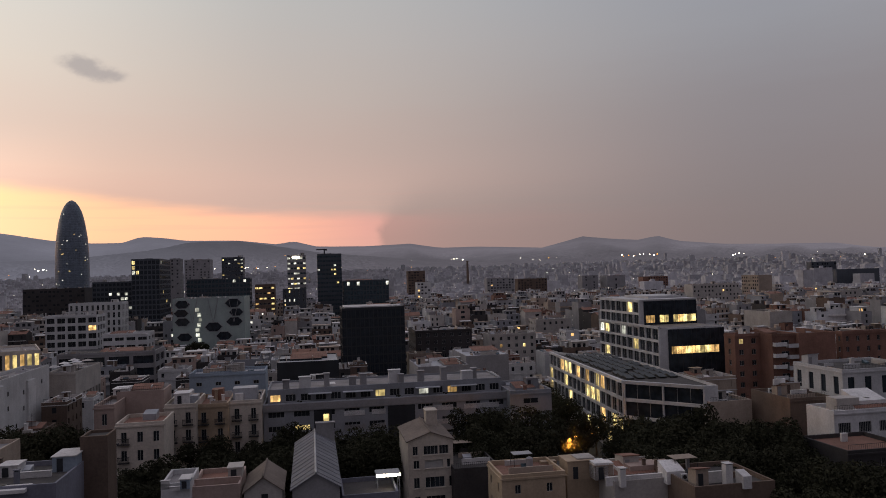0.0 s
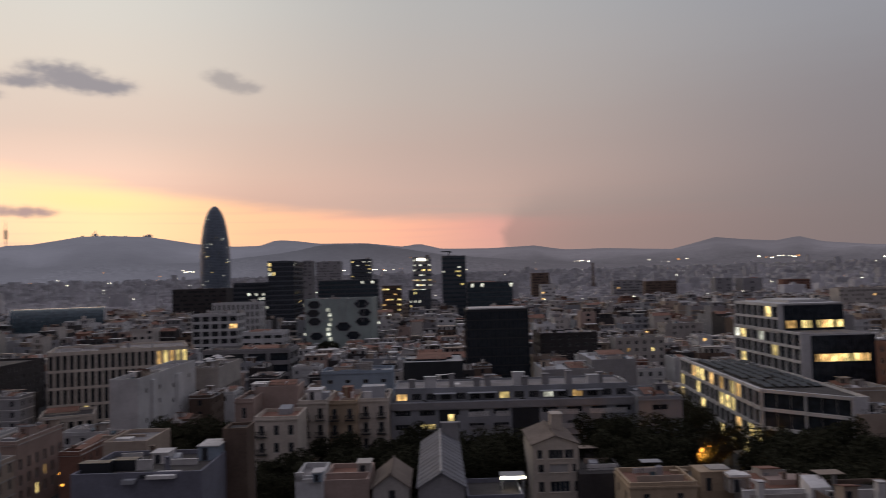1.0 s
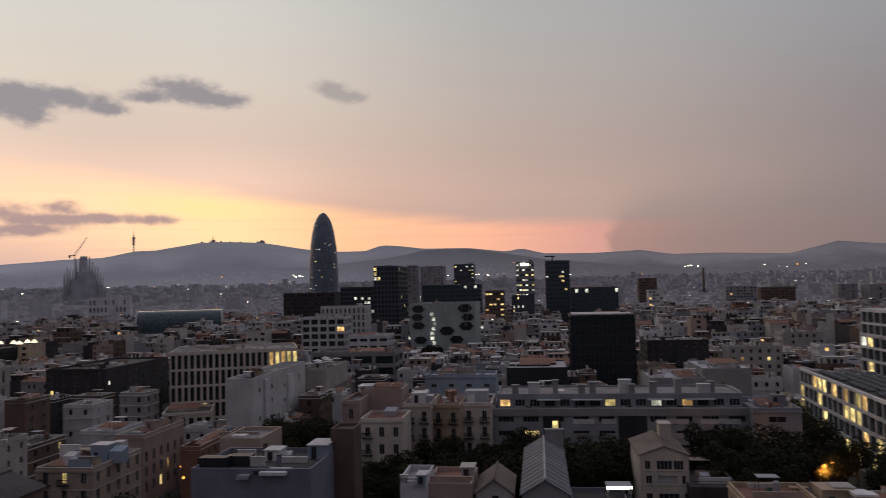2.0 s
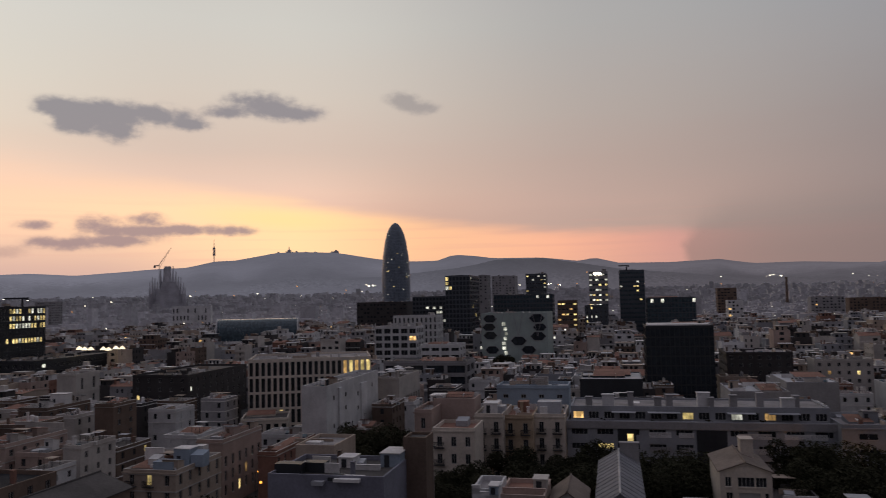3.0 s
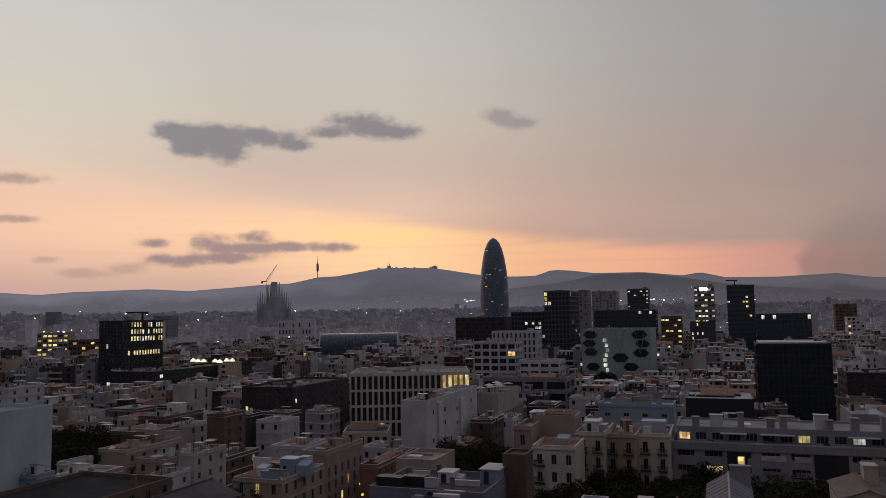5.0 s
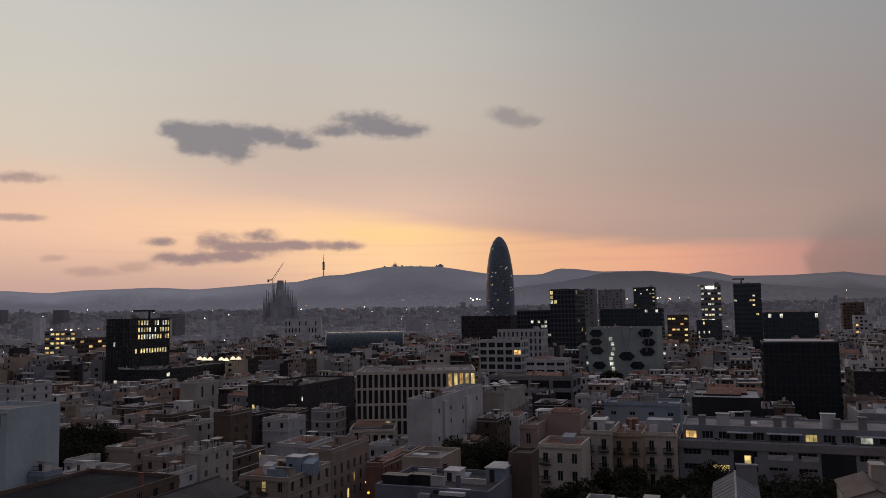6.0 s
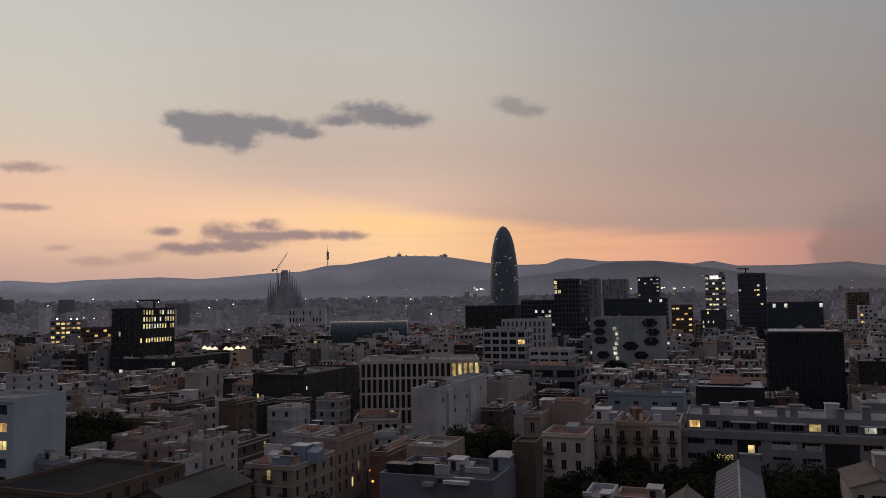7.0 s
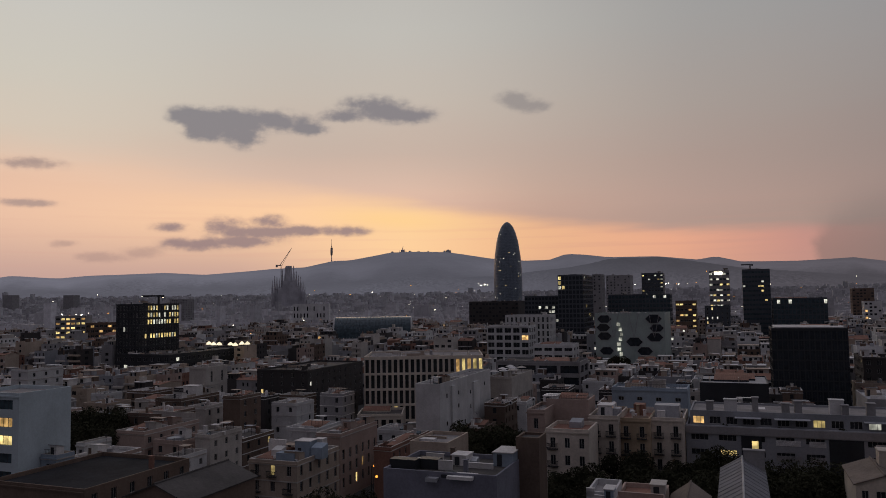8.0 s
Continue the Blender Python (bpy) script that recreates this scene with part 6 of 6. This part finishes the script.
bit("chimney", 24.8, 110.8, 12.4, 0.87, 1, 2.44, LIME)
bit("vent_pipe", 26.7, 108.8, 12.4, 0.86, 0.4, 1.6, LIME)
bit("vent_pipe", 25.9, 109.0, 12.5, 2.4, 0.3, 0.4, LIME)
bit("roof_box", 27.7, 116.8, 12.5, 7.14, 3, 1.2, PINK)
bit("chimney", 29.8, 117.3, 12.5, 0.46, 0.5, 1.99, BROWN)
bit("chimney", 31.6, 116.8, 12.6, 0.37, 0.5, 1.81, BROWN)
bit("dormer", 31.8, 111.6, 12.3, 2.84, 3, 2.79, LIME, 1.0)
bit("chimney", 36.3, 116.5, 13.4, 0.46, 0.5, 1.72, GREY)
bit("parapet_wall", 35.4, 108.4, 13.3, 4.71, 0.3, 1.36, LIME)
bit("chimney", 38.5, 106.2, 13.8, 1.03, 1.1, 2.43, LIME)
bit("dormer", 40.6, 105.5, 14.2, 1.28, 2, 1.09, LIME, 0.5)
bit("parapet_wall", 41.6, 105.1, 13.8, 3.07, 0.3, 0.93, LIME)
bit("skylight", 31.8, 101.1, 13.5, 3.89, 3, 1.04, METALROOF, 0.5)
bit("roof_box", 20.5, 113.2, 12.4, 2.83, 4, 0.83, TERRACOTTA)
bit("roof_box", 38.4, 103.1, 13.4, 1.83, 2, 1.06, PALE)
bit("parapet_wall", 40.3, 100.2, 13.5, 2.61, 2, 1.03, LIME)
bit("parapet_wall", -36.0, 106.0, 15.8, 6.63, 0.3, 0.62, PINK)
bit("parapet_wall", -34.8, 102.2, 15.0, 6.39, 0.5, 1.05, BRICK)
bit("stair_hut", -31.6, 108.5, 14.9, 1.95, 3, 2.39, PALE)
bit("parapet_wall", -38.7, 101.9, 15.3, 1.15, 0.4, 2.17, LIME)
bit("stair_hut", -36.1, 101.8, 15.2, 1.23, 2.5, 2.39, BLUEGREY)
bit("parapet_wall", -37.3, 101.3, 15.4, 1.29, 0.3, 1.19, LIME)
bit("parapet_wall", -29.1, 107.1, 14.4, 3.09, 0.3, 0.79, LIME)
bit("stair_hut", 69.9, 147.2, 16.9, 7.34, 5, 2.29, LIME)
bit("parapet_wall", 70.1, 154.9, 17.5, 3.57, 0.3, 0.69, LIME)
bit("roof_box", 78.6, 145.1, 17.3, 5.85, 5, 2.8, LIME, 1.5)
bit("chimney", 63.4, 158.8, 14.9, 1.03, 1, 3.06, BEIGE)
bit("chimney", 64.2, 158.5, 15.0, 1.81, 1.2, 2.35, BEIGE)
bit("dish", 71.2, 165.3, 16.8, 2.71, 0.5, 2.21, LIME)
bit("roof_box", 73.8, 144.2, 17.1, 4.81, 3, 1.07, PALE)
bit("parapet_wall", 68.9, 133.3, 13.2, 1.11, 0.5, 0.79, LIME)
bit("stair_hut", -36.7, 172.1, 19.0, 1.89, 2, 2.8, GREY)
bit("stair_hut", -27.9, 173.8, 18.5, 2.18, 3, 3.6, LIME)
bit("stair_hut", -66.1, 150.1, 21.2, 2.75, 4, 2.0, LIME)
bit("stair_hut", -55.2, 153.4, 19.4, 2.95, 4, 2.04, LIME)
bit("roof_slab", -52.4, 154.4, 20.5, 1.54, 3, 0.34, METALROOF)
bit("pergola_roof", -45.4, 160.7, 20.1, 5.0, 4, 1.07, METALROOF)
bit("roof_box", -44.7, 159.9, 18.9, 1.62, 2, 1.3, LIME)
bit("roof_box", -50.4, 162.4, 20.0, 2.33, 3, 0.84, TERRACOTTA)
bit("skylight", -57.8, 143.8, 18.8, 2.44, 3, 0.85, METALROOF, 0.4)
bit("roof_slab", -97.1, 174.8, 23.7, 4.24, 6, 1.3, METALROOF)
bit("stair_hut", -99.6, 173.4, 20.7, 4.19, 5, 3.6, LIME)
bit("roof_slab", -80.5, 138.3, 19.3, 2.09, 6, 0.82, LIME)
bit("roof_box", -68.2, 96.3, 18.8, 4.25, 2, 1.02, DARK)
bit("roof_box", -64.6, 98.8, 18.7, 3.27, 2, 1.02, DARK)
bit("roof_box", -68.0, 97.6, 19.1, 1.34, 1, 0.69, LIME)
bit("parapet_wall", -61.7, 99.4, 18.5, 2.58, 0.3, 1.1, LIME)
bit("stair_hut", -61.2, 103.2, 18.5, 2.44, 3, 1.22, LIME)
bit("parapet_wall", -58.2, 102.6, 18.2, 4.18, 0.4, 0.77, LIME)
bit("stair_hut", -55.1, 105.5, 17.5, 3.09, 5, 2.75, BLUEGREY)
bit("roof_box", -58.5, 95.5, 16.3, 1.76, 3, 1.05, DARK)
bit("roof_box", -57.3, 95.0, 15.9, 3.88, 3, 1.12, LIME)
bit("cooling_unit", -66.2, 101.0, 18.4, 1.0, 0.6, 0.9, LIME)
bit("cooling_unit", -64.7, 101.4, 18.4, 1.0, 0.6, 0.9, LIME)
bit("chimney", -57.0, 99.5, 18.4, 0.6, 0.6, 1.5, LAVENDER)
bit("chimney", -62.8, 105.5, 18.4, 0.6, 0.6, 1.7, BROWN)
bit("parapet_wall", -66.8, 104.6, 18.4, 3.0, 0.25, 0.9, LIME)
bit("skylight", -59.6, 105.0, 18.4, 1.6, 1.6, 0.7, METALROOF, 0.4)
bit("roof_box", -60.5, 94.3, 15.6, 1.77, 2, 1.29, METALROOF, 1.0)
bit("parapet_wall", -153.2, 108.9, 14.3, 5.68, 0.3, 2.39, LIME)
bit("stair_hut", -147.8, 112.9, 13.8, 3.69, 3, 3.03, LIME)
bit("chimney", -145.6, 115.8, 14.3, 1.93, 1, 1.27, LIME)
bit("chimney", -153.1, 112.6, 15.5, 0.33, 0.4, 1.54, LIME)
bit("roof_slab", -147.1, 120.2, 14.5, 6.49, 4, 0.65, METALROOF)
bit("parapet_wall", -142.0, 123.2, 13.4, 7.65, 0.3, 1.04, LIME)
bit("parapet_wall", -135.4, 121.6, 11.6, 6.93, 0.3, 2.28, LIME)
bit("stair_hut", -147.0, 135.6, 11.6, 2.9, 2, 1.96, LIME)
bit("roof_box", -186.4, 151.2, 15.1, 10.65, 6, 1.49, METALROOF)
bit("stair_hut", -191.6, 160.6, 15.4, 4.95, 3, 4.17, LIME)
bit("roof_slab", -185.4, 160.2, 15.6, 7.33, 3, 1.02, LIME)
bit("parapet_wall", -168.8, 131.6, 14.1, 13.61, 0.3, 2.05, PALE)
bit("stair_hut", -164.6, 133.6, 13.2, 7.25, 5, 2.62, PALE)
bit("parapet_wall", -169.5, 125.6, 14.6, 3.65, 0.3, 1.14, LIME)
bit("parapet_wall", -107.7, 107.2, 13.9, 10.07, 0.3, 2.03, BLUEGREY)
bit("roof_slab", -106.2, 111.5, 14.1, 4.2, 3, 0.5, BLUEGREY)
bit("stair_hut", -106.4, 117.2, 14.2, 3.4, 3, 2.4, BLUEGREY)
bit("roof_box", -102.6, 117.6, 14.2, 2.6, 2.4, 1.3, BLUEGREY, 0.6)
bit("skylight", -109.2, 113.4, 14.2, 2.2, 2, 0.9, LIME, 0.5)
bit("skylight", -105.3, 106.8, 14.4, 4.02, 2, 0.95, LIME, 0.6)
bit("parapet_wall", -112.8, 116.3, 16.2, 4.08, 0.3, 0.8, LIME)
bit("roof_box", -104.7, 121.0, 14.4, 2.0, 2, 3.44, LIME)
bit("skylight", -132.5, 149.8, 13.4, 9.89, 6, 2.59, METALROOF, 1.5)
bit("parapet_wall", -122.8, 151.5, 13.6, 6.39, 0.4, 1.13, LIME)
bit("roof_box", -136.2, 146.5, 13.3, 5.85, 4, 1.86, TERRACOTTA)
bit("parapet_wall", -128.7, 122.9, 14.7, 4.52, 0.3, 1.0, LIME)
bit("parapet_wall", -87.9, 131.3, 12.9, 8.11, 0.3, 2.75, BEIGE)
bit("roof_slab", -84.7, 128.6, 14.0, 3.92, 2, 0.78, LIME)
bit("roof_slab", -86.1, 137.2, 14.3, 3.2, 3, 0.82, LIME)
bit("roof_slab", -133.0, 105.9, 11.9, 10.76, 6, 1.16, LIME)
bit("stair_hut", -131.4, 111.0, 12.3, 2.21, 2, 1.54, LIME)
bit("party_wall", -111.3, 100.6, 10.8, 4.32, 0.5, 3.12, BEIGE)
bit("roof_slab", -114.8, 69.2, 16.6, 3.94, 3, 0.6, LIME)
bit("skylight", -107.2, 90.0, 14.1, 3.58, 4, 0.77, METALROOF, 0.8)
bit("skylight", -101.1, 68.3, 17.0, 1.9, 2, 0.48, METALROOF, 0.4)
bit("cooling_unit", -135.2, 77.8, 28.1, 2.74, 2, 1.2, LIME)
bit("roof_box", -135.1, 80.0, 28.1, 3.84, 2, 0.81, METALROOF)
bit("stair_hut", -108.5, 156.0, 12.2, 2.3, 3, 2.07, GREY)
bit("stair_hut", -149.4, 147.6, 13.4, 3.03, 4, 2.98, BEIGE)
bit("roof_box", -142.2, 147.6, 13.6, 4.31, 3, 1.02, GREY)



# ---- the rest of the city on its street grid ----
GU, GV = Vector((math.cos(radians(10)), math.sin(radians(10)))), Vector((-math.sin(radians(10)), math.cos(radians(10))))


def taken(x, y, w, d, margin=2.0):
    """Whether a plot (centre, width, depth on the grid) meets a building that stands already."""
    for cx, cy, fw, fd, yaw in FOOT:
        dx, dy = (cx - x) * GU.x + (cy - y) * GU.y, (cx - x) * GV.x + (cy - y) * GV.y
        if abs(dx) < (w + fw) / 2 + margin and abs(dy) < (d + fd) / 2 + margin:
            return True
    return False


def in_view(x, y, slack=3.0):
    return -63 - slack < math.degrees(math.atan2(x, y)) < 32 + slack


PITCH, STREET = 133.0, 20.0
walls = [WHITE, WHITE, PALE, PALE, BEIGE, GREY, GREY, GREY, FACADE, FACADE, PINK, BROWN, DARKBRICK, DARKBRICK, BRICK]
DUSKY = [BROWN, DARKBRICK, BEIGE, PINK, GREY, PALE, PALE, WHITE]
ROOFS = (ROOF, ROOF, ROOF, ROOFDARK, ROOFDARK, TERRACOTTA, METALROOF)
LABELS = {"white_render": "whitewashed", "pale_render": "pale rendered", "grey_concrete": "grey concrete", "beige_render": "beige rendered", "pink_render": "pinkish rendered", "brown_brick": "brown brick", "dark_brick": "dark brick", "red_brick": "red brick", "grey_blue_facade": "blue-grey rendered", "hazed_slate_cladding": "slate-clad"}
CITY = [m for m in (LIME, WHITE, PALE, BEIGE, GREY, FACADE, SLATE, PINK, BROWN, DARKBRICK, BRICK, ROOF, ROOFDARK, TERRACOTTA, METALROOF, GLASS, WARM, COOL)]
IDX = {m.name: i for i, m in enumerate(CITY)}
mid = Soup()


def city_house(s, p, w, d, h, wall, roof, windows):
    """A town house of the middle distance with a set-back attic, ledges and roof clutter, from its front left corner p on the grid."""
    k0 = len(s.v)
    wi, ri = IDX[wall.name], IDX[roof.name]
    pale = lambda: IDX[RNG.choice(("limewash", "pale_render", "white_render", "beige_render"))]
    H = h + RNG.uniform(0.3, 1.0)
    ww, wh = RNG.choice(((1.0, 1.6), (1.2, 1.5), (1.6, 1.4), (2.4, 1.5)))
    bay = ww + RNG.uniform(0.9, 1.8)
    dark = IDX["window_glass"]

    def wall_with_windows(o, a, n, width):
        cols, rows = layout(width, h, 3.1, bay, ww, wh, 0.9)
        a = Vector(a)
        for place, cx, cz in facade(s, o, a, n, width, H, cols, ww, rows[-4:], 0.25, wi):
            q = (dark if RNG.random() < 0.75 else wi) if RNG.random() > 0.012 else IDX[RNG.choice(("warm_lit_pane", "cool_lit_pane"))]
            l, r = place - a * ww / 2, place + a * ww / 2
            s.quad([l, r, r + Vector((0, 0, wh)), l + Vector((0, 0, wh))], q)

    blank = lambda a, b: s.quad([(*a, 0), (*b, 0), (*b, H), (*a, H)], wi)
    if windows:
        wall_with_windows((0, 0, 0), (1, 0, 0), (0, -1, 0), w)
    else:
        blank((0, 0), (w, 0))
    side = RNG.random()
    if side < 0.3:
        wall_with_windows((w, 0, 0), (0, 1, 0), (1, 0, 0), d)
    else:
        blank((w, 0), (w, d))
    blank((w, d), (0, d))
    blank((0, d), (0, 0))
    s.quad([(0.3, 0.3, h), (w - 0.3, 0.3, h), (w - 0.3, d, h), (0.3, d, h)], ri)
    for x0, y0, x1, y1 in ((0, 0, w, 0.3), (0, 0.3, 0.3, d), (w - 0.3, 0.3, w, d)):
        s.quad([(x0, y0, H), (x1, y0, H), (x1, y1, H), (x0, y1, H)], wi)
    s.quad([(0.3, 0.3, H), (w - 0.3, 0.3, H), (w - 0.3, 0.3, h), (0.3, 0.3, h)], wi)
    if RNG.random() < 0.5:
        z = h - 3.1
        ledge = pale()
        out = RNG.choice((0.3, 0.9, 0.9))
        while z > h - 10 and z > 2:
            s.box(-0.02, -out, z - 0.2, w + 0.02, -0.003, z + (0.12 if out < 0.5 else 0.75), ledge, True)
            z -= 3.1
    kind = RNG.random()
    y1 = d - 0.4
    if kind < 0.42 and w > 5 and d > 7:
        # a set-back attic with a wide eave, dark glazed bays in its front
        y0, a0, a1 = RNG.uniform(1.5, 3.0), RNG.uniform(0.3, w * 0.3), w - RNG.uniform(0.3, w * 0.2)
        y1 = y0 + RNG.uniform(3.0, max(3.2, d - y0 - 1.0))
        top = h + RNG.uniform(2.5, 2.9)
        s.box(a0, y0, h, a1, y1, top, RNG.choice((wi, pale())))
        e = RNG.uniform(0.2, 0.8)
        s.box(a0 - 0.2, y0 - e, top, a1 + 0.2, y1 + 0.2, top + 0.2, pale(), True)
        x = a0 + 0.4
        while x < a1 - 1.6:
            b = RNG.uniform(0.9, 2.0)
            s.quad([(x, y0 - 0.02, h + 0.1), (x + b, y0 - 0.02, h + 0.1), (x + b, y0 - 0.02, h + 2.1), (x, y0 - 0.02, h + 2.1)], dark if RNG.random() > 0.02 else IDX["warm_lit_pane"])
            x += b + RNG.uniform(0.5, 1.6)
        if RNG.random() < 0.5:
            x, b = RNG.uniform(a0, a0 + 0.5 * (a1 - a0)), RNG.uniform(1.2, 2.4)
            s.box(x, y0 + 0.6, top + 0.2, x + b, min(y1, y0 + 0.6 + b), top + RNG.uniform(1.2, 2.4), pale())
    elif kind < 0.52:
        # a shallow tiled roof in two slopes
        ym, zr = d * 0.5, h + min(w, d) * 0.18
        tile = IDX["terracotta_roof"]
        s.quad([(-0.2, -0.25, H - 0.05), (w + 0.2, -0.25, H - 0.05), (w + 0.2, ym, zr + 0.4), (-0.2, ym, zr + 0.4)], tile)
        s.quad([(w + 0.2, d + 0.2, H - 0.05), (-0.2, d + 0.2, H - 0.05), (-0.2, ym, zr + 0.4), (w + 0.2, ym, zr + 0.4)], tile)
        for x in (0, w):
            s.quad([(x, 0, H - 0.1), (x, d, H - 0.1), (x, ym, zr + 0.35)], wi)
    for _ in range(RNG.randint(2, 6)):
        a, b, c = RNG.uniform(0.5, min(3.6, w * 0.45)), RNG.uniform(0.5, min(3, d * 0.35)), RNG.choice((0.5, 0.9, 1.2, 2.2, 2.5))
        x, y = RNG.uniform(0.4, w - a - 0.4), RNG.uniform(0.5, d - b - 0.4)
        s.box(x, y, h, x + a, y + b, h + c, RNG.choice((pale(), pale(), IDX["metal_roof"], IDX["roof_membrane"], wi, IDX["brown_brick"])))
        if c > 2 and RNG.random() < 0.6:
            s.box(x - 0.3, y - 0.5, h + c, x + a + 0.3, y + b + 0.2, h + c + 0.16, pale(), True)
    for _ in range(RNG.randint(1, 4)):
        x, y = RNG.uniform(0.5, w - 1.2), RNG.uniform(0.5, d - 1.2)
        s.box(x, y, h, x + 0.5, y + 0.5, h + RNG.uniform(1.2, 3.2), IDX[RNG.choice(("limewash", "brown_brick", "pale_render", "red_brick"))])
    for i in range(k0, len(s.v)):
        px, py, pz = s.v[i]
        s.v[i] = (p.x + px * GU.x + py * GV.x, p.y + px * GU.y + py * GV.y, pz)


near_count = 0
for iu in range(-12, 12):
    for iv in range(0, 9):
        o = GU * (iu * PITCH + 40) + GV * (iv * PITCH + 8)
        u = 0.0
        while u < PITCH - STREET - 5:
            w = RNG.uniform(5.5, 12)
            vv = 0.0
            while vv < PITCH - STREET - 5:
                d = RNG.uniform(8, 14)
                c = o + GU * (u + w / 2) + GV * (vv + d / 2)
                r, az_ = c.length, math.degrees(math.atan2(c.x, c.y))
                near_ok = r > 205 if az_ > -36 else r > 165
                if near_ok and r < 860 and in_view(c.x, c.y) and RNG.random() < 0.86 and not taken(c.x, c.y, w, d, 0.3):
                    h = RNG.choice((9.5, 11.5, 12.5, 12.5, 13.5, 15.0)) if r < 330 else RNG.choice((9.5, 12.5, 15.5, 15.5, 18.5, 18.5, 21.5))
                    h += RNG.uniform(-1.2, 1.2)
                    if r < 235 and -41 < az_ < -30:
                        h = min(h, 8.5)
                    if r < 450:
                        h = min(h, max(10.5, EYE - r * (0.12 if az_ < -36 else 0.135)))
                    wall = RNG.choice(walls if az_ > -32 or r > 330 else DUSKY)
                    p = o + GU * u + GV * vv
                    if r < 325 and near_count < 240 and h > 4:
                        near_count += 1
                        block("city_house", LABELS[wall.name] + " flat-roofed town house among dense blocks", p.x, p.y, w - 0.1, d - 0.1, h, 10, wall=wall, roof=RNG.choice(ROOFS),
                              windows="joined", faces="fr" if az_ < -15 else RNG.choice(("f", "fl")), bay=RNG.uniform(2.6, 4.2), win=(1.1, 1.5), lit=0.012, clutter=RNG.choice((4, 5, 6)) if r < 240 else RNG.choice((2, 3)), group="city houses", category="house", lights=[WARM, YELLOW, COOL])
                    elif h > 4:
                        city_house(mid, p, w - 0.1, d - 0.1, h, wall, RNG.choice(ROOFS), RNG.random() < 0.7)
                vv += d
            u += w
tagged(new("city_blocks", mid.mesh("city_blocks", CITY)), "dense flat-roofed town houses of the middle distance", "houses", kind="stuff")

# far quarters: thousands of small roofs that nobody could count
# base colours lightened, blued and evened out to stand in for distant haze
FARWALL = surface("hazed_far_walls", (0.49, 0.48, 0.50), vary=0.25, bump=0, per_object=0, island=0.28)
FARROOF = surface("hazed_far_roofs", (0.38, 0.35, 0.36), vary=0.3, bump=0, per_object=0, island=0.4)
s = Soup()
for k in range(17000):
    a, r = radians(RNG.uniform(-66, 36)), 800 * (3250 / 800) ** RNG.random()
    x, y = r * math.sin(a), r * math.cos(a)
    if r < 1400 and taken(x, y, 18, 18, 3):
        continue
    w, d, h = RNG.uniform(6, 22), RNG.uniform(6, 14), RNG.choice((9, 12, 15, 15, 18, 21)) + RNG.uniform(-2, 2)
    if RNG.random() < 0.012:
        h += RNG.uniform(8, 26)
    z = city_z(r)
    k0 = len(s.v)
    s.box(-w / 2, -d / 2, -3, w / 2, d / 2, h, 0)
    s.m[-1] = 1
    for _ in range(RNG.choice((0, 1, 2))):
        q, qx, qy = RNG.uniform(0.1, 0.3), RNG.uniform(-0.3, 0.2), RNG.uniform(-0.4, 0.2)
        s.box(w * qx, d * qy, h, w * (qx + q), d * (qy + 0.25), h + RNG.uniform(1.0, 3.5), 0)
    for i in range(k0, len(s.v)):
        px, py, pz = s.v[i]
        s.v[i] = (x + px * GU.x + py * GV.x, y + px * GU.y + py * GV.y, z + pz)
tagged(new("far_city_houses", s.mesh("far_city_houses", [FARWALL, FARROOF])), "dense houses of the far city quarters, pale colour lifted for haze", "houses", kind="stuff")
# houses that climb the foot of the hills
s = Soup()
for k in range(800):
    a, r = RNG.uniform(-64, 34), RNG.uniform(3080, 3110 + 60 * RNG.random())
    if noise.noise(Vector((a * 0.2, r * 0.003, 2))) < -0.12:
        continue
    x, y, z = r * math.sin(radians(a)), r * math.cos(radians(a)), max(hill_z(r, a), foothill_z(r, a) if -36 < a < 0 else 0)
    w, h = RNG.uniform(5, 13), RNG.uniform(5, 13)
    s.box(x - w * 0.7, y - 5, z - 25, x + w * 0.7, y + 5, z + h * 0.9)
tagged(new("hillside_houses", s.mesh("hillside_houses", [FARWALL])), "houses climbing the foot of the hills, pale colour lifted for haze", "houses", kind="stuff")
# lights of the far city
s = Soup()
for k in range(270):
    a = radians(RNG.uniform(-62, 32))
    r = 700 * (3450 / 700) ** RNG.random()
    x, y = r * math.sin(a), r * math.cos(a)
    z = (city_z(r) if r < 3060 else max(hill_z(r, math.degrees(a)), foothill_z(r, math.degrees(a)) if -0.628 < a < 0 else 0)) + RNG.uniform(12, 26)
    q = r * RNG.choice((0.0002, 0.00026, 0.00036))
    s.box(x - q, y - q, z - q, x + q, y + q, z + q, RNG.choice((0, 0, 1)), True)
for a0, a1, e0, count in ((-28.6, -27.6, 1.1, 4), (-19.5, -12.5, 0.9, 16), (13.0, 16.2, 1.0, 9), (0.5, 1.5, 1.1, 4), (20.8, 21.8, 0.8, 4), (-58.5, -55.0, -0.6, 8), (5.5, 9.0, 1.0, 4)):
    for k in range(count):
        a = radians(a0 + (a1 - a0) * (k + RNG.random()) / count)
        r = 3000.0 if e0 > 0 else 1300.0
        x, y, z, q = r * math.sin(a), r * math.cos(a), EYE + r * math.tan(radians(e0 + RNG.uniform(-0.08, 0.08))), r * RNG.choice((0.0003, 0.0004, 0.0006))
        s.box(x - q, y - q, z - q, x + q, y + q, z + q, RNG.choice((0, 0, 0, 1)), True)
tagged(new("distant_lights", s.mesh("distant_lights", [BULB, ORANGE])), "scattered lamps of the far city at dusk", "lights", kind="stuff")
